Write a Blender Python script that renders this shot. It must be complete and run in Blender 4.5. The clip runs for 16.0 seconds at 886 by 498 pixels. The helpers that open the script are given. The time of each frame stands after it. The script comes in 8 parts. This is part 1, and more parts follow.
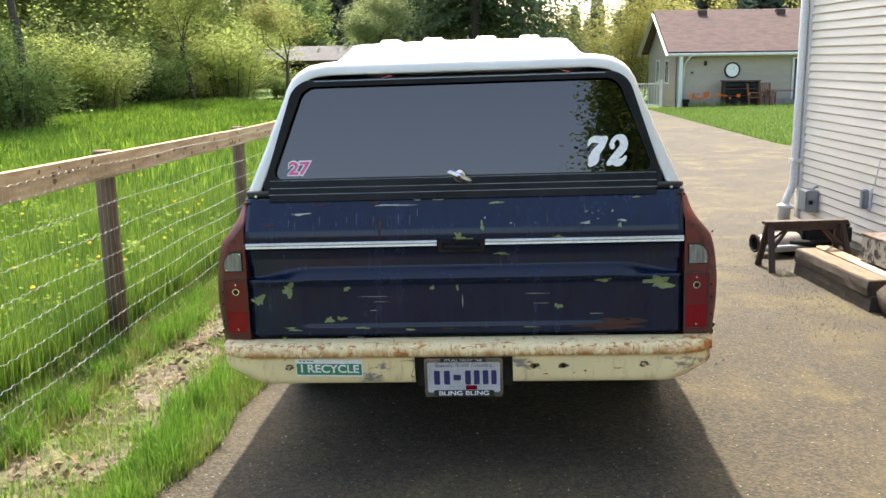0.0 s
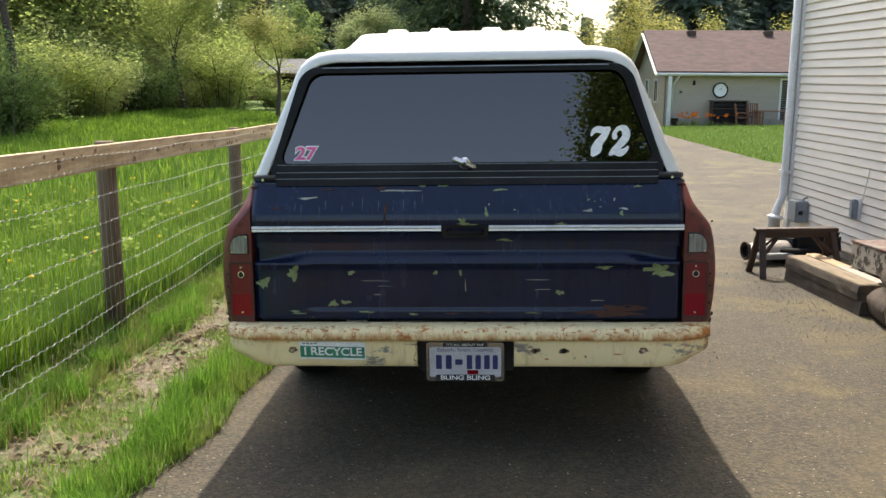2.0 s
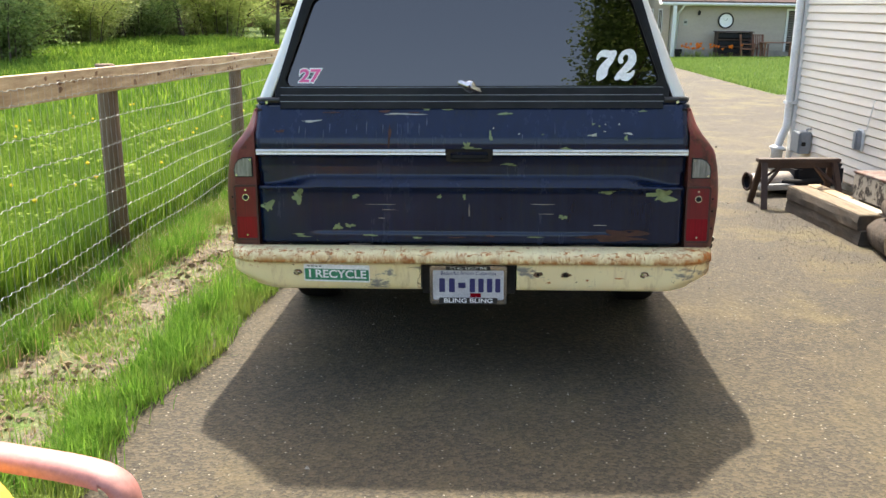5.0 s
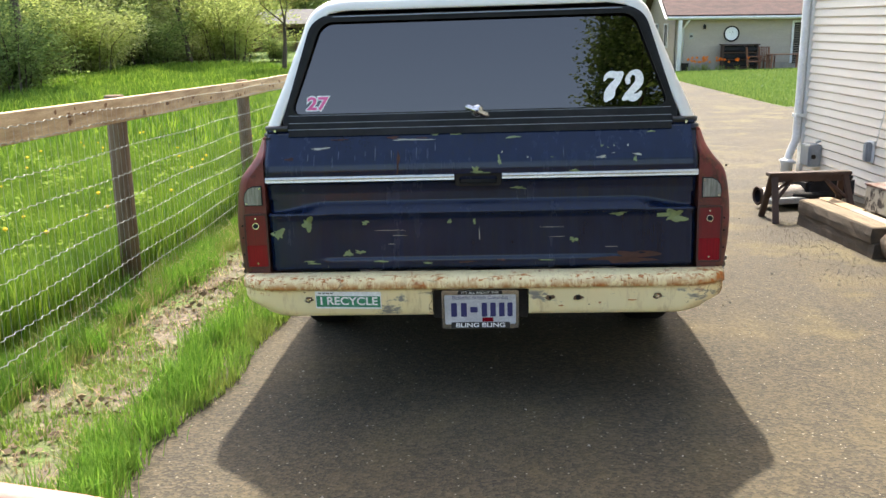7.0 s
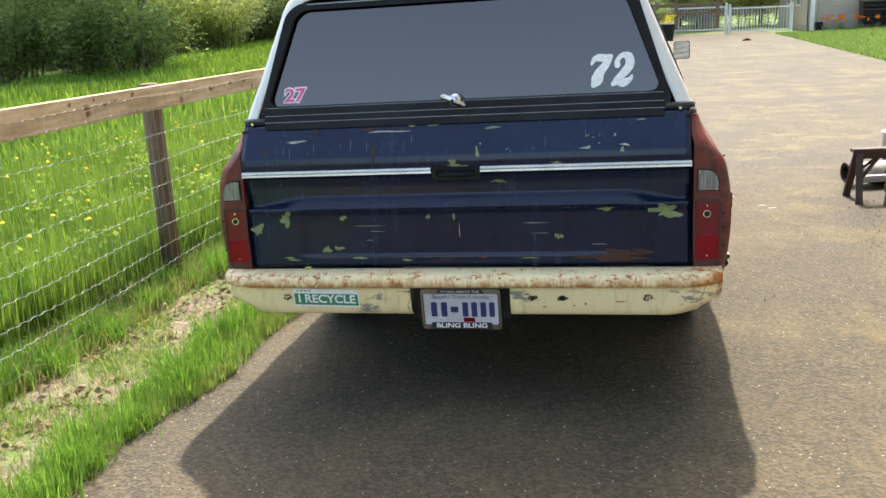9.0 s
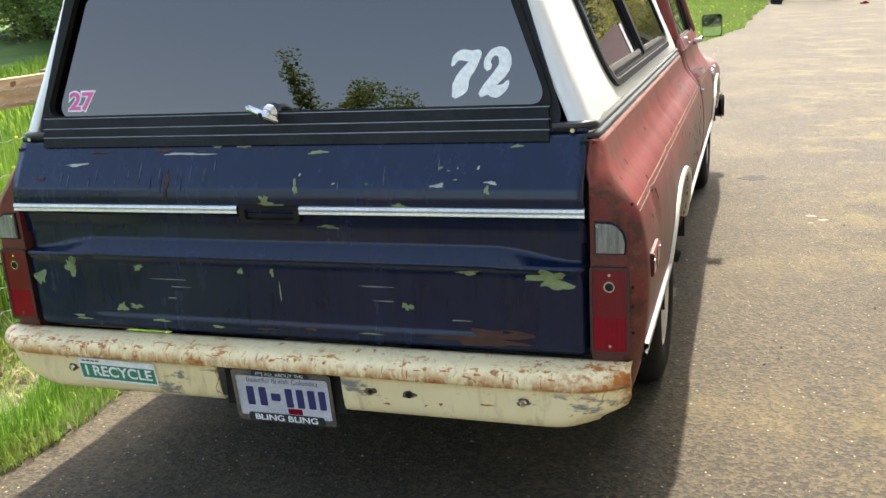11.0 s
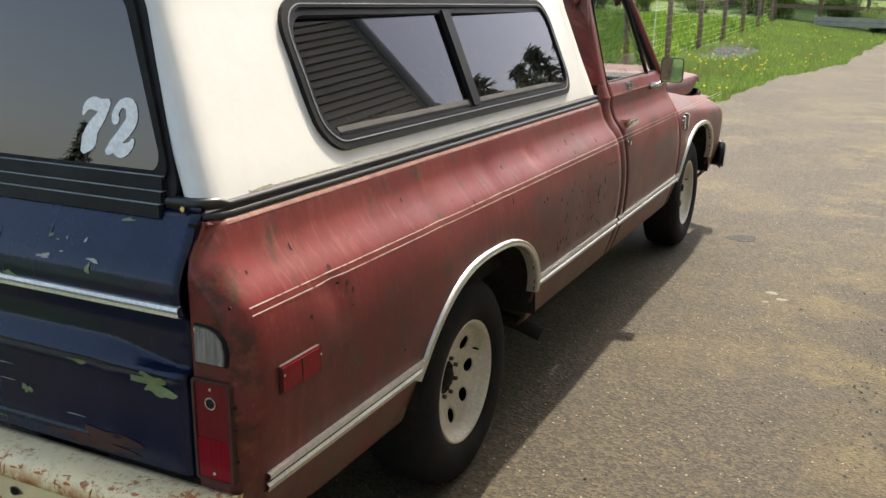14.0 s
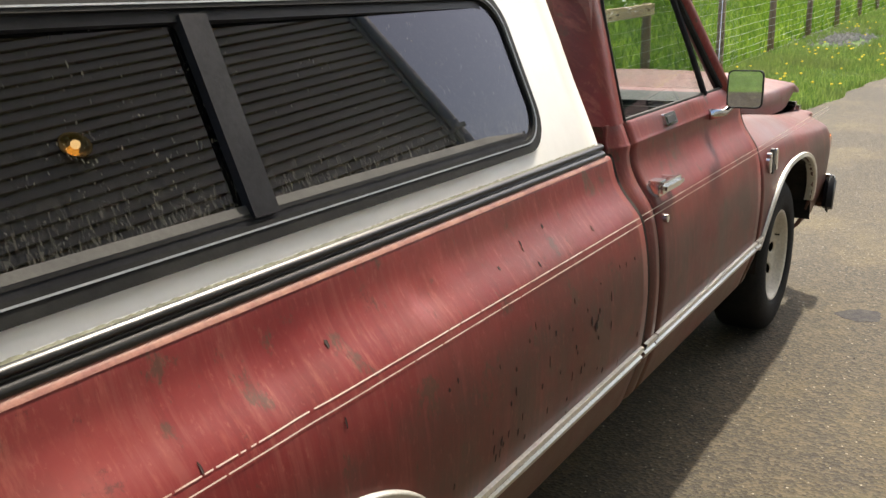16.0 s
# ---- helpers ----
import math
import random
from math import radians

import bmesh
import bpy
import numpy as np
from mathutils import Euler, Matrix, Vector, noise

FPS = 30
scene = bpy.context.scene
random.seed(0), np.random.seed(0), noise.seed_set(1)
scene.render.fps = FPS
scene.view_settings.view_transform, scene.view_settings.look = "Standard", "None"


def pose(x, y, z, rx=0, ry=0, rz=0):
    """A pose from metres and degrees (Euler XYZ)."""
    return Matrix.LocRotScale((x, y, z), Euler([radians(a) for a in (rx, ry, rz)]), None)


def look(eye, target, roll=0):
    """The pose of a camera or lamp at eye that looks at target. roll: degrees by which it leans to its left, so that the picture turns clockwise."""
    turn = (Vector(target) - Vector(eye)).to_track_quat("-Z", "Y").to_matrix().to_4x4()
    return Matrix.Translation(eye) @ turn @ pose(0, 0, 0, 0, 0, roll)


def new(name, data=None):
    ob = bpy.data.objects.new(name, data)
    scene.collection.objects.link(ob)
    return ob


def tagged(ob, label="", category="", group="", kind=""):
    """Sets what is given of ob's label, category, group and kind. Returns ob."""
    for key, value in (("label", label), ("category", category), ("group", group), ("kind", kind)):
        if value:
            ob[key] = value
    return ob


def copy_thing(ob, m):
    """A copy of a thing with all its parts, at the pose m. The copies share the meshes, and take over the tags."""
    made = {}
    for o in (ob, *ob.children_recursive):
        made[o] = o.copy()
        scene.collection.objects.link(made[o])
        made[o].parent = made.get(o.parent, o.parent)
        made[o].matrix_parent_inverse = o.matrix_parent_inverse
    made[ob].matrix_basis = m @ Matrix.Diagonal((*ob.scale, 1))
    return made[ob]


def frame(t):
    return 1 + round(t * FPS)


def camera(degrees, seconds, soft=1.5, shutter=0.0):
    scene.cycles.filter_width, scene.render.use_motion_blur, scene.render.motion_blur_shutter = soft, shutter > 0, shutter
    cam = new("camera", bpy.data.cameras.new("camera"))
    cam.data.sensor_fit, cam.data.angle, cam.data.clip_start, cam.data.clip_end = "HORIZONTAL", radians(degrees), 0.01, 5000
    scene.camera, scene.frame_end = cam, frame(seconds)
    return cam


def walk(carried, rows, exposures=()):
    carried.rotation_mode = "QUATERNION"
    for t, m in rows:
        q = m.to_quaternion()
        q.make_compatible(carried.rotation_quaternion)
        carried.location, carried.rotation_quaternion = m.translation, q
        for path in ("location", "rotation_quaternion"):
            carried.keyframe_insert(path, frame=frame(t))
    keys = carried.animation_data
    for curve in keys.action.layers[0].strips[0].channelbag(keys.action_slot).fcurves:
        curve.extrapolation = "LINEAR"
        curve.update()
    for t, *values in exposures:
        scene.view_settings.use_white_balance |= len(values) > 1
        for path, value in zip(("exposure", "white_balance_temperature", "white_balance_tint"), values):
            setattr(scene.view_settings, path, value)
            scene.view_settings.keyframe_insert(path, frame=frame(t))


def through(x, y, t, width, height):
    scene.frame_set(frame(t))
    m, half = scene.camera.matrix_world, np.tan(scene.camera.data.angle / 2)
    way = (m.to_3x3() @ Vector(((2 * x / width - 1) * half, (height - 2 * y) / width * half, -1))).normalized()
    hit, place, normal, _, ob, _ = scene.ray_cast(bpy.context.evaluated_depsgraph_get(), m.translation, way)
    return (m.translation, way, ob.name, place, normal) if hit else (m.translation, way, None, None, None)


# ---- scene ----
cam = camera(51.8, 16.0)
# The rows are told in the frame of the truck and its drive (x across, y ahead, z off the drive).
PATH = [
    (0, (0.177, -3.554, 1.533), (0.039, -1.589, 1.188), -1.8),
    (0.5, (0.14, -3.593, 1.558), (0.056, -1.614, 1.276), -3.1),
    (1, (0.124, -3.625, 1.506), (0.018, -1.639, 1.289), -3.1),
    (1.5, (0.12, -3.629, 1.45), (-0.015, -1.644, 1.245), -1.7),
    (2, (0.109, -3.63, 1.421), (0.001, -1.657, 1.111), -0.7),
    (2.5, (0.093, -3.628, 1.403), (-0.021, -1.671, 1.009), -1.0),
    (3, (0.1, -3.624, 1.398), (-0.006, -1.677, 0.954), -1.1),
    (3.2, (0.098, -3.63, 1.397), (0.002, -1.687, 0.933), -1.1),
    (5.5, (0.089, -3.657, 1.393), (-0.02, -1.713, 0.938), -0.2),
    (6, (0.082, -3.655, 1.394), (-0.023, -1.71, 0.938), -0.4),
    (6.5, (0.085, -3.646, 1.395), (-0.022, -1.702, 0.937), -0.6),
    (7, (0.092, -3.641, 1.415), (-0.038, -1.689, 0.999), -1.7),
    (7.5, (0.11, -3.639, 1.466), (-0.049, -1.677, 1.11), -2.3),
    (8, (0.17, -3.593, 1.478), (-0.057, -1.638, 1.123), -3.2),
    (8.5, (0.398, -3.492, 1.469), (0.066, -1.565, 1.05), -3.7),
    (8.7, (0.506, -3.456, 1.467), (0.141, -1.54, 1.023), -3.6),
    (10.8, (1.211, -2.307, 1.43), (0.594, -0.481, 0.899), -3.9),
    (11, (1.239, -2.164, 1.466), (0.607, -0.343, 0.934), -3.8),
    (11.5, (1.389, -1.849, 1.475), (0.7, -0.058, 0.911), -1.7),
    (12, (1.571, -1.629, 1.462), (0.789, 0.119, 0.883), 0.2),
    (12.5, (1.753, -1.388, 1.499), (0.911, 0.337, 0.935), 0.6),
    (13, (1.945, -1.355, 1.54), (1.041, 0.338, 0.977), 0.8),
    (13.5, (2.075, -1.383, 1.55), (1.197, 0.325, 0.993), 0.4),
    (14, (2.078, -1.329, 1.54), (1.234, 0.407, 1.015), 0.7),
    (14.5, (1.997, -1.062, 1.516), (1.169, 0.684, 1.001), 0.8),
    (15, (1.879, -0.627, 1.517), (1.032, 1.11, 1.0), -0.9),
    (15.5, (1.847, -0.068, 1.512), (0.919, 1.624, 0.984), -1.4),
    (16, (1.813, 0.434, 1.53), (0.776, 2.058, 0.995), -1.4),
]

# The drive dips gently ahead and to one side: SLOPE stands its frame up against true vertical.
SLOPE = Vector((0.02, -0.03, 1.0)).rotation_difference(Vector((0, 0, 1))).to_matrix().to_4x4()
walk(cam, [(t, SLOPE @ look(eye, target, roll)) for t, eye, target, roll in PATH],
     [(0.0, 1.68, 7000, 10), (0.6, 1.44, 7000, 10), (1.0, 1.32, 7000, 10), (1.5, 1.02, 7000, 10), (2.5, 1.50, 7000, 10), (5.5, 1.72, 7000, 10), (8.5, 1.78, 7000, 10), (11.0, 1.88, 7000, 10), (12.5, 1.55, 7000, 10), (13.8, 1.30, 7000, 10), (14.5, 1.10, 7000, 10), (15.0, 1.02, 7000, 10), (16.0, 1.28, 7000, 10)])

# ---- daylight ----
SUN = (SLOPE.to_3x3() @ Vector((-0.04, 0.74, 1.0))).normalized()
world = bpy.data.worlds.new("sky")
scene.world = world
world.use_nodes = True
wn = world.node_tree.nodes
sky = wn.new("ShaderNodeTexSky")
sky.sky_type = "NISHITA"
sky.sun_disc = False
sky.sun_elevation = math.asin(SUN.z)
sky.sun_rotation = math.atan2(SUN.x, SUN.y)
sky.air_density, sky.dust_density, sky.ozone_density = 1.0, 3.0, 1.0
wn["Background"].inputs["Strength"].default_value = 0.165
world.node_tree.links.new(sky.outputs[0], wn["Background"].inputs["Color"])
sun = new("sun", bpy.data.lights.new("sun", "SUN"))
sun.data.energy, sun.data.angle, sun.data.color = 2.95, radians(1.2), (1.0, 0.95, 0.86)
sun.matrix_world = look((0, 0, 30), Vector((0, 0, 30)) - SUN)


# ---- materials ----
def node_mat(name):
    m = bpy.data.materials.new(name)
    m.use_nodes = True
    return m, m.node_tree.nodes, m.node_tree.links, m.node_tree.nodes["Principled BSDF"]


def coords(n, l, scale=(1, 1, 1)):
    c = n.new("ShaderNodeTexCoord")
    mp = n.new("ShaderNodeMapping")
    mp.inputs["Scale"].default_value = scale
    l.new(c.outputs["Object"], mp.inputs["Vector"])
    return mp.outputs[0]


def noise_tex(n, l, vec, scale, detail=5.0, rough=0.6):
    t = n.new("ShaderNodeTexNoise")
    t.inputs["Scale"].default_value, t.inputs["Detail"].default_value, t.inputs["Roughness"].default_value = scale, detail, rough
    l.new(vec, t.inputs["Vector"])
    return t.outputs["Fac"]


def ramp(n, l, fac, a, b, c1=(0, 0, 0, 1), c2=(1, 1, 1, 1)):
    r = n.new("ShaderNodeValToRGB")
    r.color_ramp.elements[0].position, r.color_ramp.elements[1].position = a, b
    r.color_ramp.elements[0].color, r.color_ramp.elements[1].color = c1, c2
    l.new(fac, r.inputs[0])
    return r.outputs[0]


def mixc(n, l, fac, a, b):
    m = n.new("ShaderNodeMix")
    m.data_type = "RGBA"
    for sock, v in ((m.inputs[0], fac), (m.inputs[6], a), (m.inputs[7], b)):
        if isinstance(v, (int, float)):
            sock.default_value = v
        elif isinstance(v, tuple):
            sock.default_value = (*v[:3], 1)
        else:
            l.new(v, sock)
    return m.outputs[2]


def bump(n, l, p, height, strength, dist=0.01):
    b = n.new("ShaderNodeBump")
    b.inputs["Strength"].default_value, b.inputs["Distance"].default_value = strength, dist
    l.new(height, b.inputs["Height"])
    l.new(b.outputs[0], p.inputs["Normal"])


def surf(name, c1, c2, scale=6.0, rough=0.6, metal=0.0, grain=60.0, relief=0.15, stretch=(1, 1, 1), spread=(0.35, 0.65), coat=0.0, vary=0.0, mottle=(0.8, 1.15)):
    """Two tones mixed by a broad noise, a finer grain over it, and a fine relief."""
    m, n, l, p = node_mat(name)
    v = coords(n, l, stretch)
    broad = ramp(n, l, noise_tex(n, l, v, scale), *spread)
    col = mixc(n, l, broad, c1, c2)
    fine = noise_tex(n, l, v, grain, 4.0, 0.7)
    g = ramp(n, l, fine, 0.3, 0.7, (mottle[0],) * 3 + (1,), (mottle[1],) * 3 + (1,))
    mul = n.new("ShaderNodeMix")
    mul.data_type, mul.blend_type = "RGBA", "MULTIPLY"
    mul.inputs[0].default_value = 1.0
    l.new(col, mul.inputs[6])
    l.new(g, mul.inputs[7])
    out = mul.outputs[2]
    if vary:
        oi = n.new("ShaderNodeObjectInfo")
        hs = n.new("ShaderNodeHueSaturation")
        mr = n.new("ShaderNodeMapRange")
        mr.inputs[3].default_value, mr.inputs[4].default_value = 1 - vary, 1 + vary
        l.new(oi.outputs["Random"], mr.inputs[0])
        l.new(mr.outputs[0], hs.inputs["Value"])
        l.new(out, hs.inputs["Color"])
        out = hs.outputs[0]
    l.new(out, p.inputs["Base Color"])
    p.inputs["Roughness"].default_value, p.inputs["Metallic"].default_value = rough, metal
    if coat:
        p.inputs["Coat Weight"].default_value, p.inputs["Coat Roughness"].default_value = coat, 0.12
    if relief:
        bump(n, l, p, fine, relief)
    return m


def leaf_mat(name, c1, c2, through=0.35, clump=None):
    """Leaves and blades: tone by island, some light through them; clump: a second tone that comes and goes over the plants, and its scale."""
    m, n, l, p = node_mat(name)
    geo = n.new("ShaderNodeNewGeometry")
    col = mixc(n, l, geo.outputs["Random Per Island"], c1, c2)
    if clump:
        tone, scale = clump
        mask = ramp(n, l, noise_tex(n, l, coords(n, l), scale, 5, 0.62), 0.40, 0.62, (0, 0, 0, 1), (0.85, 0.85, 0.85, 1))
        col = mixc(n, l, mask, col, tone)
    l.new(col, p.inputs["Base Color"])
    p.inputs["Roughness"].default_value = 0.8
    p.inputs["Specular IOR Level"].default_value = 0.2
    tr = n.new("ShaderNodeBsdfTranslucent")
    l.new(col, tr.inputs["Color"])
    mx = n.new("ShaderNodeMixShader")
    mx.inputs[0].default_value = through
    l.new(p.outputs[0], mx.inputs[1])
    l.new(tr.outputs[0], mx.inputs[2])
    l.new(mx.outputs[0], n["Material Output"].inputs["Surface"])
    return m


def glass_mat(name, tint, rough=0.0, dust=None, ior=1.55, gloss=(1, 1, 1, 1)):
    """A thin tinted pane: clear tint, gloss by Fresnel, and a film of dust."""
    m, n, l, p = node_mat(name)
    t = n.new("ShaderNodeBsdfTransparent")
    t.inputs["Color"].default_value = (*tint, 1)
    gl = n.new("ShaderNodeBsdfGlossy")
    gl.inputs["Roughness"].default_value = rough
    gl.inputs["Color"].default_value = gloss
    fr = n.new("ShaderNodeFresnel")
    fr.inputs["IOR"].default_value = ior
    mx = n.new("ShaderNodeMixShader")
    l.new(fr.outputs[0], mx.inputs[0])
    l.new(t.outputs[0], mx.inputs[1])
    l.new(gl.outputs[0], mx.inputs[2])
    out = mx.outputs[0]
    if dust:
        v = coords(n, l, (150, 150, 40))
        film = ramp(n, l, noise_tex(n, l, v, 1.6, 6, 0.75), 0.52, 0.85, (0, 0, 0, 1), (dust, dust, dust, 1))
        spots = ramp(n, l, noise_tex(n, l, coords(n, l, (150, 230, 75)), 1.0, 3, 0.6), 0.63, 0.70, (0, 0, 0, 1), (0.22, 0.22, 0.22, 1))
        patch = ramp(n, l, noise_tex(n, l, coords(n, l), 5.0, 4, 0.6), 0.40, 0.62, (0.25, 0.25, 0.25, 1), (1, 1, 1, 1))
        silt = times(n, l, along(n, l, 2, 1.33, 1.20), ramp(n, l, noise_tex(n, l, coords(n, l, (90, 190, 40)), 1.0, 7, 0.72), 0.48, 0.72, (0, 0, 0, 1), (0.20, 0.20, 0.20, 1)))
        film = plus(n, l, film, silt)
        mx2 = n.new("ShaderNodeMath")
        mx2.operation = "MULTIPLY_ADD"
        l.new(spots, mx2.inputs[0])
        l.new(patch, mx2.inputs[1])
        l.new(film, mx2.inputs[2])
        amt = mx2.outputs[0]
        d = n.new("ShaderNodeBsdfDiffuse")
        d.inputs["Color"].default_value = (0.45, 0.44, 0.36, 1)
        m2 = n.new("ShaderNodeMixShader")
        l.new(amt, m2.inputs[0])
        l.new(out, m2.inputs[1])
        l.new(d.outputs[0], m2.inputs[2])
        out = m2.outputs[0]
    l.new(out, n["Material Output"].inputs["Surface"])
    return m


def paint_mat(name, base, faded, rust, streak=0.5, rough=0.35, rust_amt=(0.66, 0.72), chips=None, chip_amt=(0.72, 0.74), grime=None, fine=7.0, coat=0.0):
    """Old vehicle paint: chalky fading, streaks down the panel, rust blooms and chips."""
    m, n, l, p = node_mat(name)
    v = coords(n, l)
    vs = coords(n, l, (22, 22, 1.6))
    fade = ramp(n, l, noise_tex(n, l, v, 2.3, 6, 0.65), 0.35, 0.75)
    run = ramp(n, l, noise_tex(n, l, vs, 1.0, 5, 0.7), 0.45, 0.8, (0, 0, 0, 1), (streak, streak, streak, 1))
    mx = n.new("ShaderNodeMath")
    mx.operation = "MULTIPLY_ADD"
    mx.inputs[1].default_value = 0.45
    l.new(fade, mx.inputs[0])
    l.new(run, mx.inputs[2])
    col = mixc(n, l, mx.outputs[0], base, faded)
    if grime:
        gr = ramp(n, l, noise_tex(n, l, coords(n, l, (42, 42, 4.2)), 1.0, 7, 0.74), 0.50, 0.66)
        gp_ = ramp(n, l, noise_tex(n, l, v, 3.1, 5, 0.6), 0.42, 0.60, (0.0, 0.0, 0.0, 1), (0.9, 0.9, 0.9, 1))
        gm = n.new("ShaderNodeMath")
        gm.operation = "MULTIPLY"
        l.new(gr, gm.inputs[0])
        l.new(gp_, gm.inputs[1])
        col = mixc(n, l, gm.outputs[0], col, grime)
    r1 = noise_tex(n, l, v, fine, 9, 0.78)
    rmask = ramp(n, l, r1, *rust_amt)
    col = mixc(n, l, rmask, col, rust)
    if chips:
        cm = ramp(n, l, noise_tex(n, l, coords(n, l, (1.3, 1, 1)), 13.0, 9, 0.72), *chip_amt)
        col = mixc(n, l, cm, col, chips)
    l.new(col, p.inputs["Base Color"])
    rr = ramp(n, l, mx.outputs[0], 0.0, 1.0, (rough, rough, rough, 1), (rough + 0.25,) * 3 + (1,))
    l.new(rr, p.inputs["Roughness"])
    if coat:
        p.inputs["Coat Weight"].default_value, p.inputs["Coat Roughness"].default_value = coat, 0.28
    bump(n, l, p, r1, 0.06, 0.006)
    return m


def along(n, l, axis, a, b):
    """0 to 1 between two places on an axis of the thing."""
    c = n.new("ShaderNodeTexCoord")
    sx = n.new("ShaderNodeSeparateXYZ")
    l.new(c.outputs["Object"], sx.inputs[0])
    mr = n.new("ShaderNodeMapRange")
    mr.interpolation_type = "SMOOTHSTEP"
    mr.inputs[1].default_value, mr.inputs[2].default_value = a, b
    l.new(sx.outputs[axis], mr.inputs[0])
    return mr.outputs[0]


def times(n, l, a, b):
    m = n.new("ShaderNodeMath")
    m.operation = "MULTIPLY"
    m.use_clamp = True
    for sock, v in zip(m.inputs, (a, b)):
        if isinstance(v, (int, float)):
            sock.default_value = v
        else:
            l.new(v, sock)
    return m.outputs[0]


def plus(n, l, a, b):
    m = n.new("ShaderNodeMath")
    l.new(a, m.inputs[0])
    l.new(b, m.inputs[1])
    return m.outputs[0]


def red_mat():
    """Sun-faded red: chalky bloom, pale runs, brown film with shade painted in below the stripe, rust at the rear
    corner and dirt on the sill.
    """
    m, n, l, p = node_mat("red_paint")
    v = coords(n, l)
    fade = ramp(n, l, noise_tex(n, l, v, 2.3, 7, 0.66), 0.34, 0.72)
    col = mixc(n, l, fade, (0.148, 0.013, 0.0135), (0.218, 0.041, 0.035))
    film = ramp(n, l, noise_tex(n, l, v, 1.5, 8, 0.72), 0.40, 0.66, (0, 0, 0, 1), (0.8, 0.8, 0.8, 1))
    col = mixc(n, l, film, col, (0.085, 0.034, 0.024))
    # Lower flank: brown dirt, with the flank's shade put into the same colour.
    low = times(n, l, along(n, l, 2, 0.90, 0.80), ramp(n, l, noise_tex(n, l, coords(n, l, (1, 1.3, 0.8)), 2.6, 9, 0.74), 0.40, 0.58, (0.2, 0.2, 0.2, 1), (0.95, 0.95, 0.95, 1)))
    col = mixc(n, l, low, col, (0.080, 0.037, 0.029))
    wash = ramp(n, l, noise_tex(n, l, coords(n, l, (1.5, 30, 1.6)), 1.5, 8, 0.74), 0.50, 0.62, (0, 0, 0, 1), (0.6, 0.6, 0.6, 1))
    col = mixc(n, l, times(n, l, wash, ramp(n, l, noise_tex(n, l, v, 2.0, 5, 0.6), 0.42, 0.56)), col, (0.205, 0.052, 0.043))
    smut = ramp(n, l, noise_tex(n, l, coords(n, l, (1, 2.0, 1.4)), 5.2, 8, 0.72), 0.585, 0.64, (0, 0, 0, 1), (0.8, 0.8, 0.8, 1))
    col = mixc(n, l, smut, col, (0.072, 0.042, 0.027))
    runs = ramp(n, l, noise_tex(n, l, coords(n, l, (3.0, 52, 11.0)), 1.0, 6, 0.72), 0.53, 0.68)
    where = ramp(n, l, noise_tex(n, l, v, 3.4, 6, 0.66), 0.40, 0.60, (0, 0, 0, 1), (0.38, 0.38, 0.38, 1))
    high = along(n, l, 2, 0.86, 0.98)
    col = mixc(n, l, times(n, l, times(n, l, runs, where), high), col, (0.40, 0.150, 0.105))
    drip = ramp(n, l, noise_tex(n, l, coords(n, l, (1.5, 34, 3.0)), 1.3, 7, 0.76), 0.52, 0.66, (0, 0, 0, 1), (0.8, 0.8, 0.8, 1))
    col = mixc(n, l, times(n, l, drip, where), col, (0.060, 0.016, 0.013))
    r1 = noise_tex(n, l, v, 9.0, 10, 0.8)
    col = mixc(n, l, ramp(n, l, r1, 0.60, 0.68, (0, 0, 0, 1), (0.8, 0.8, 0.8, 1)), col, (0.055, 0.022, 0.015))
    grit = ramp(n, l, noise_tex(n, l, v, 70.0, 6, 0.75), 0.58, 0.66, (0, 0, 0, 1), (0.55, 0.55, 0.55, 1))
    col = mixc(n, l, times(n, l, grit, film), col, (0.050, 0.024, 0.017))
    chalk = ramp(n, l, noise_tex(n, l, coords(n, l, (1, 2.2, 1)), 38.0, 7, 0.75), 0.57, 0.66, (0, 0, 0, 1), (0.35, 0.35, 0.35, 1))
    col = mixc(n, l, chalk, col, (0.30, 0.105, 0.080))
    corner = times(n, l, times(n, l, along(n, l, 1, 0.13, 0.01), along(n, l, 1, -0.3, -0.1)), along(n, l, 0, -1.3, 0.6))
    patch = ramp(n, l, noise_tex(n, l, v, 11.0, 8, 0.72), 0.49, 0.60)
    col = mixc(n, l, times(n, l, corner, patch), col, (0.062, 0.022, 0.013))
    bloom = ramp(n, l, noise_tex(n, l, v, 23.0, 7, 0.7), 0.55, 0.64)
    col = mixc(n, l, times(n, l, corner, bloom), col, (0.155, 0.052, 0.026))
    sill = times(n, l, along(n, l, 2, 0.60, 0.46), ramp(n, l, noise_tex(n, l, v, 6.0, 8, 0.75), 0.36, 0.60))
    col = mixc(n, l, sill, col, (0.115, 0.060, 0.040))
    grey = times(n, l, times(n, l, along(n, l, 1, 4.02, 4.40), along(n, l, 2, 0.86, 0.95)), along(n, l, 0, 0.70, 0.80))
    col = mixc(n, l, times(n, l, grey, ramp(n, l, noise_tex(n, l, v, 3.0, 7, 0.7), 0.36, 0.56, (0.3, 0.3, 0.3, 1), (0.9, 0.9, 0.9, 1))), col, (0.150, 0.092, 0.092))
    l.new(col, p.inputs["Base Color"])
    l.new(ramp(n, l, noise_tex(n, l, v, 5.0, 6, 0.7), 0.3, 0.7, (0.36, 0.36, 0.36, 1), (0.46, 0.46, 0.46, 1)), p.inputs["Roughness"])
    p.inputs["Specular IOR Level"].default_value = 0.34
    bump(n, l, p, r1, 0.08, 0.006)
    return m


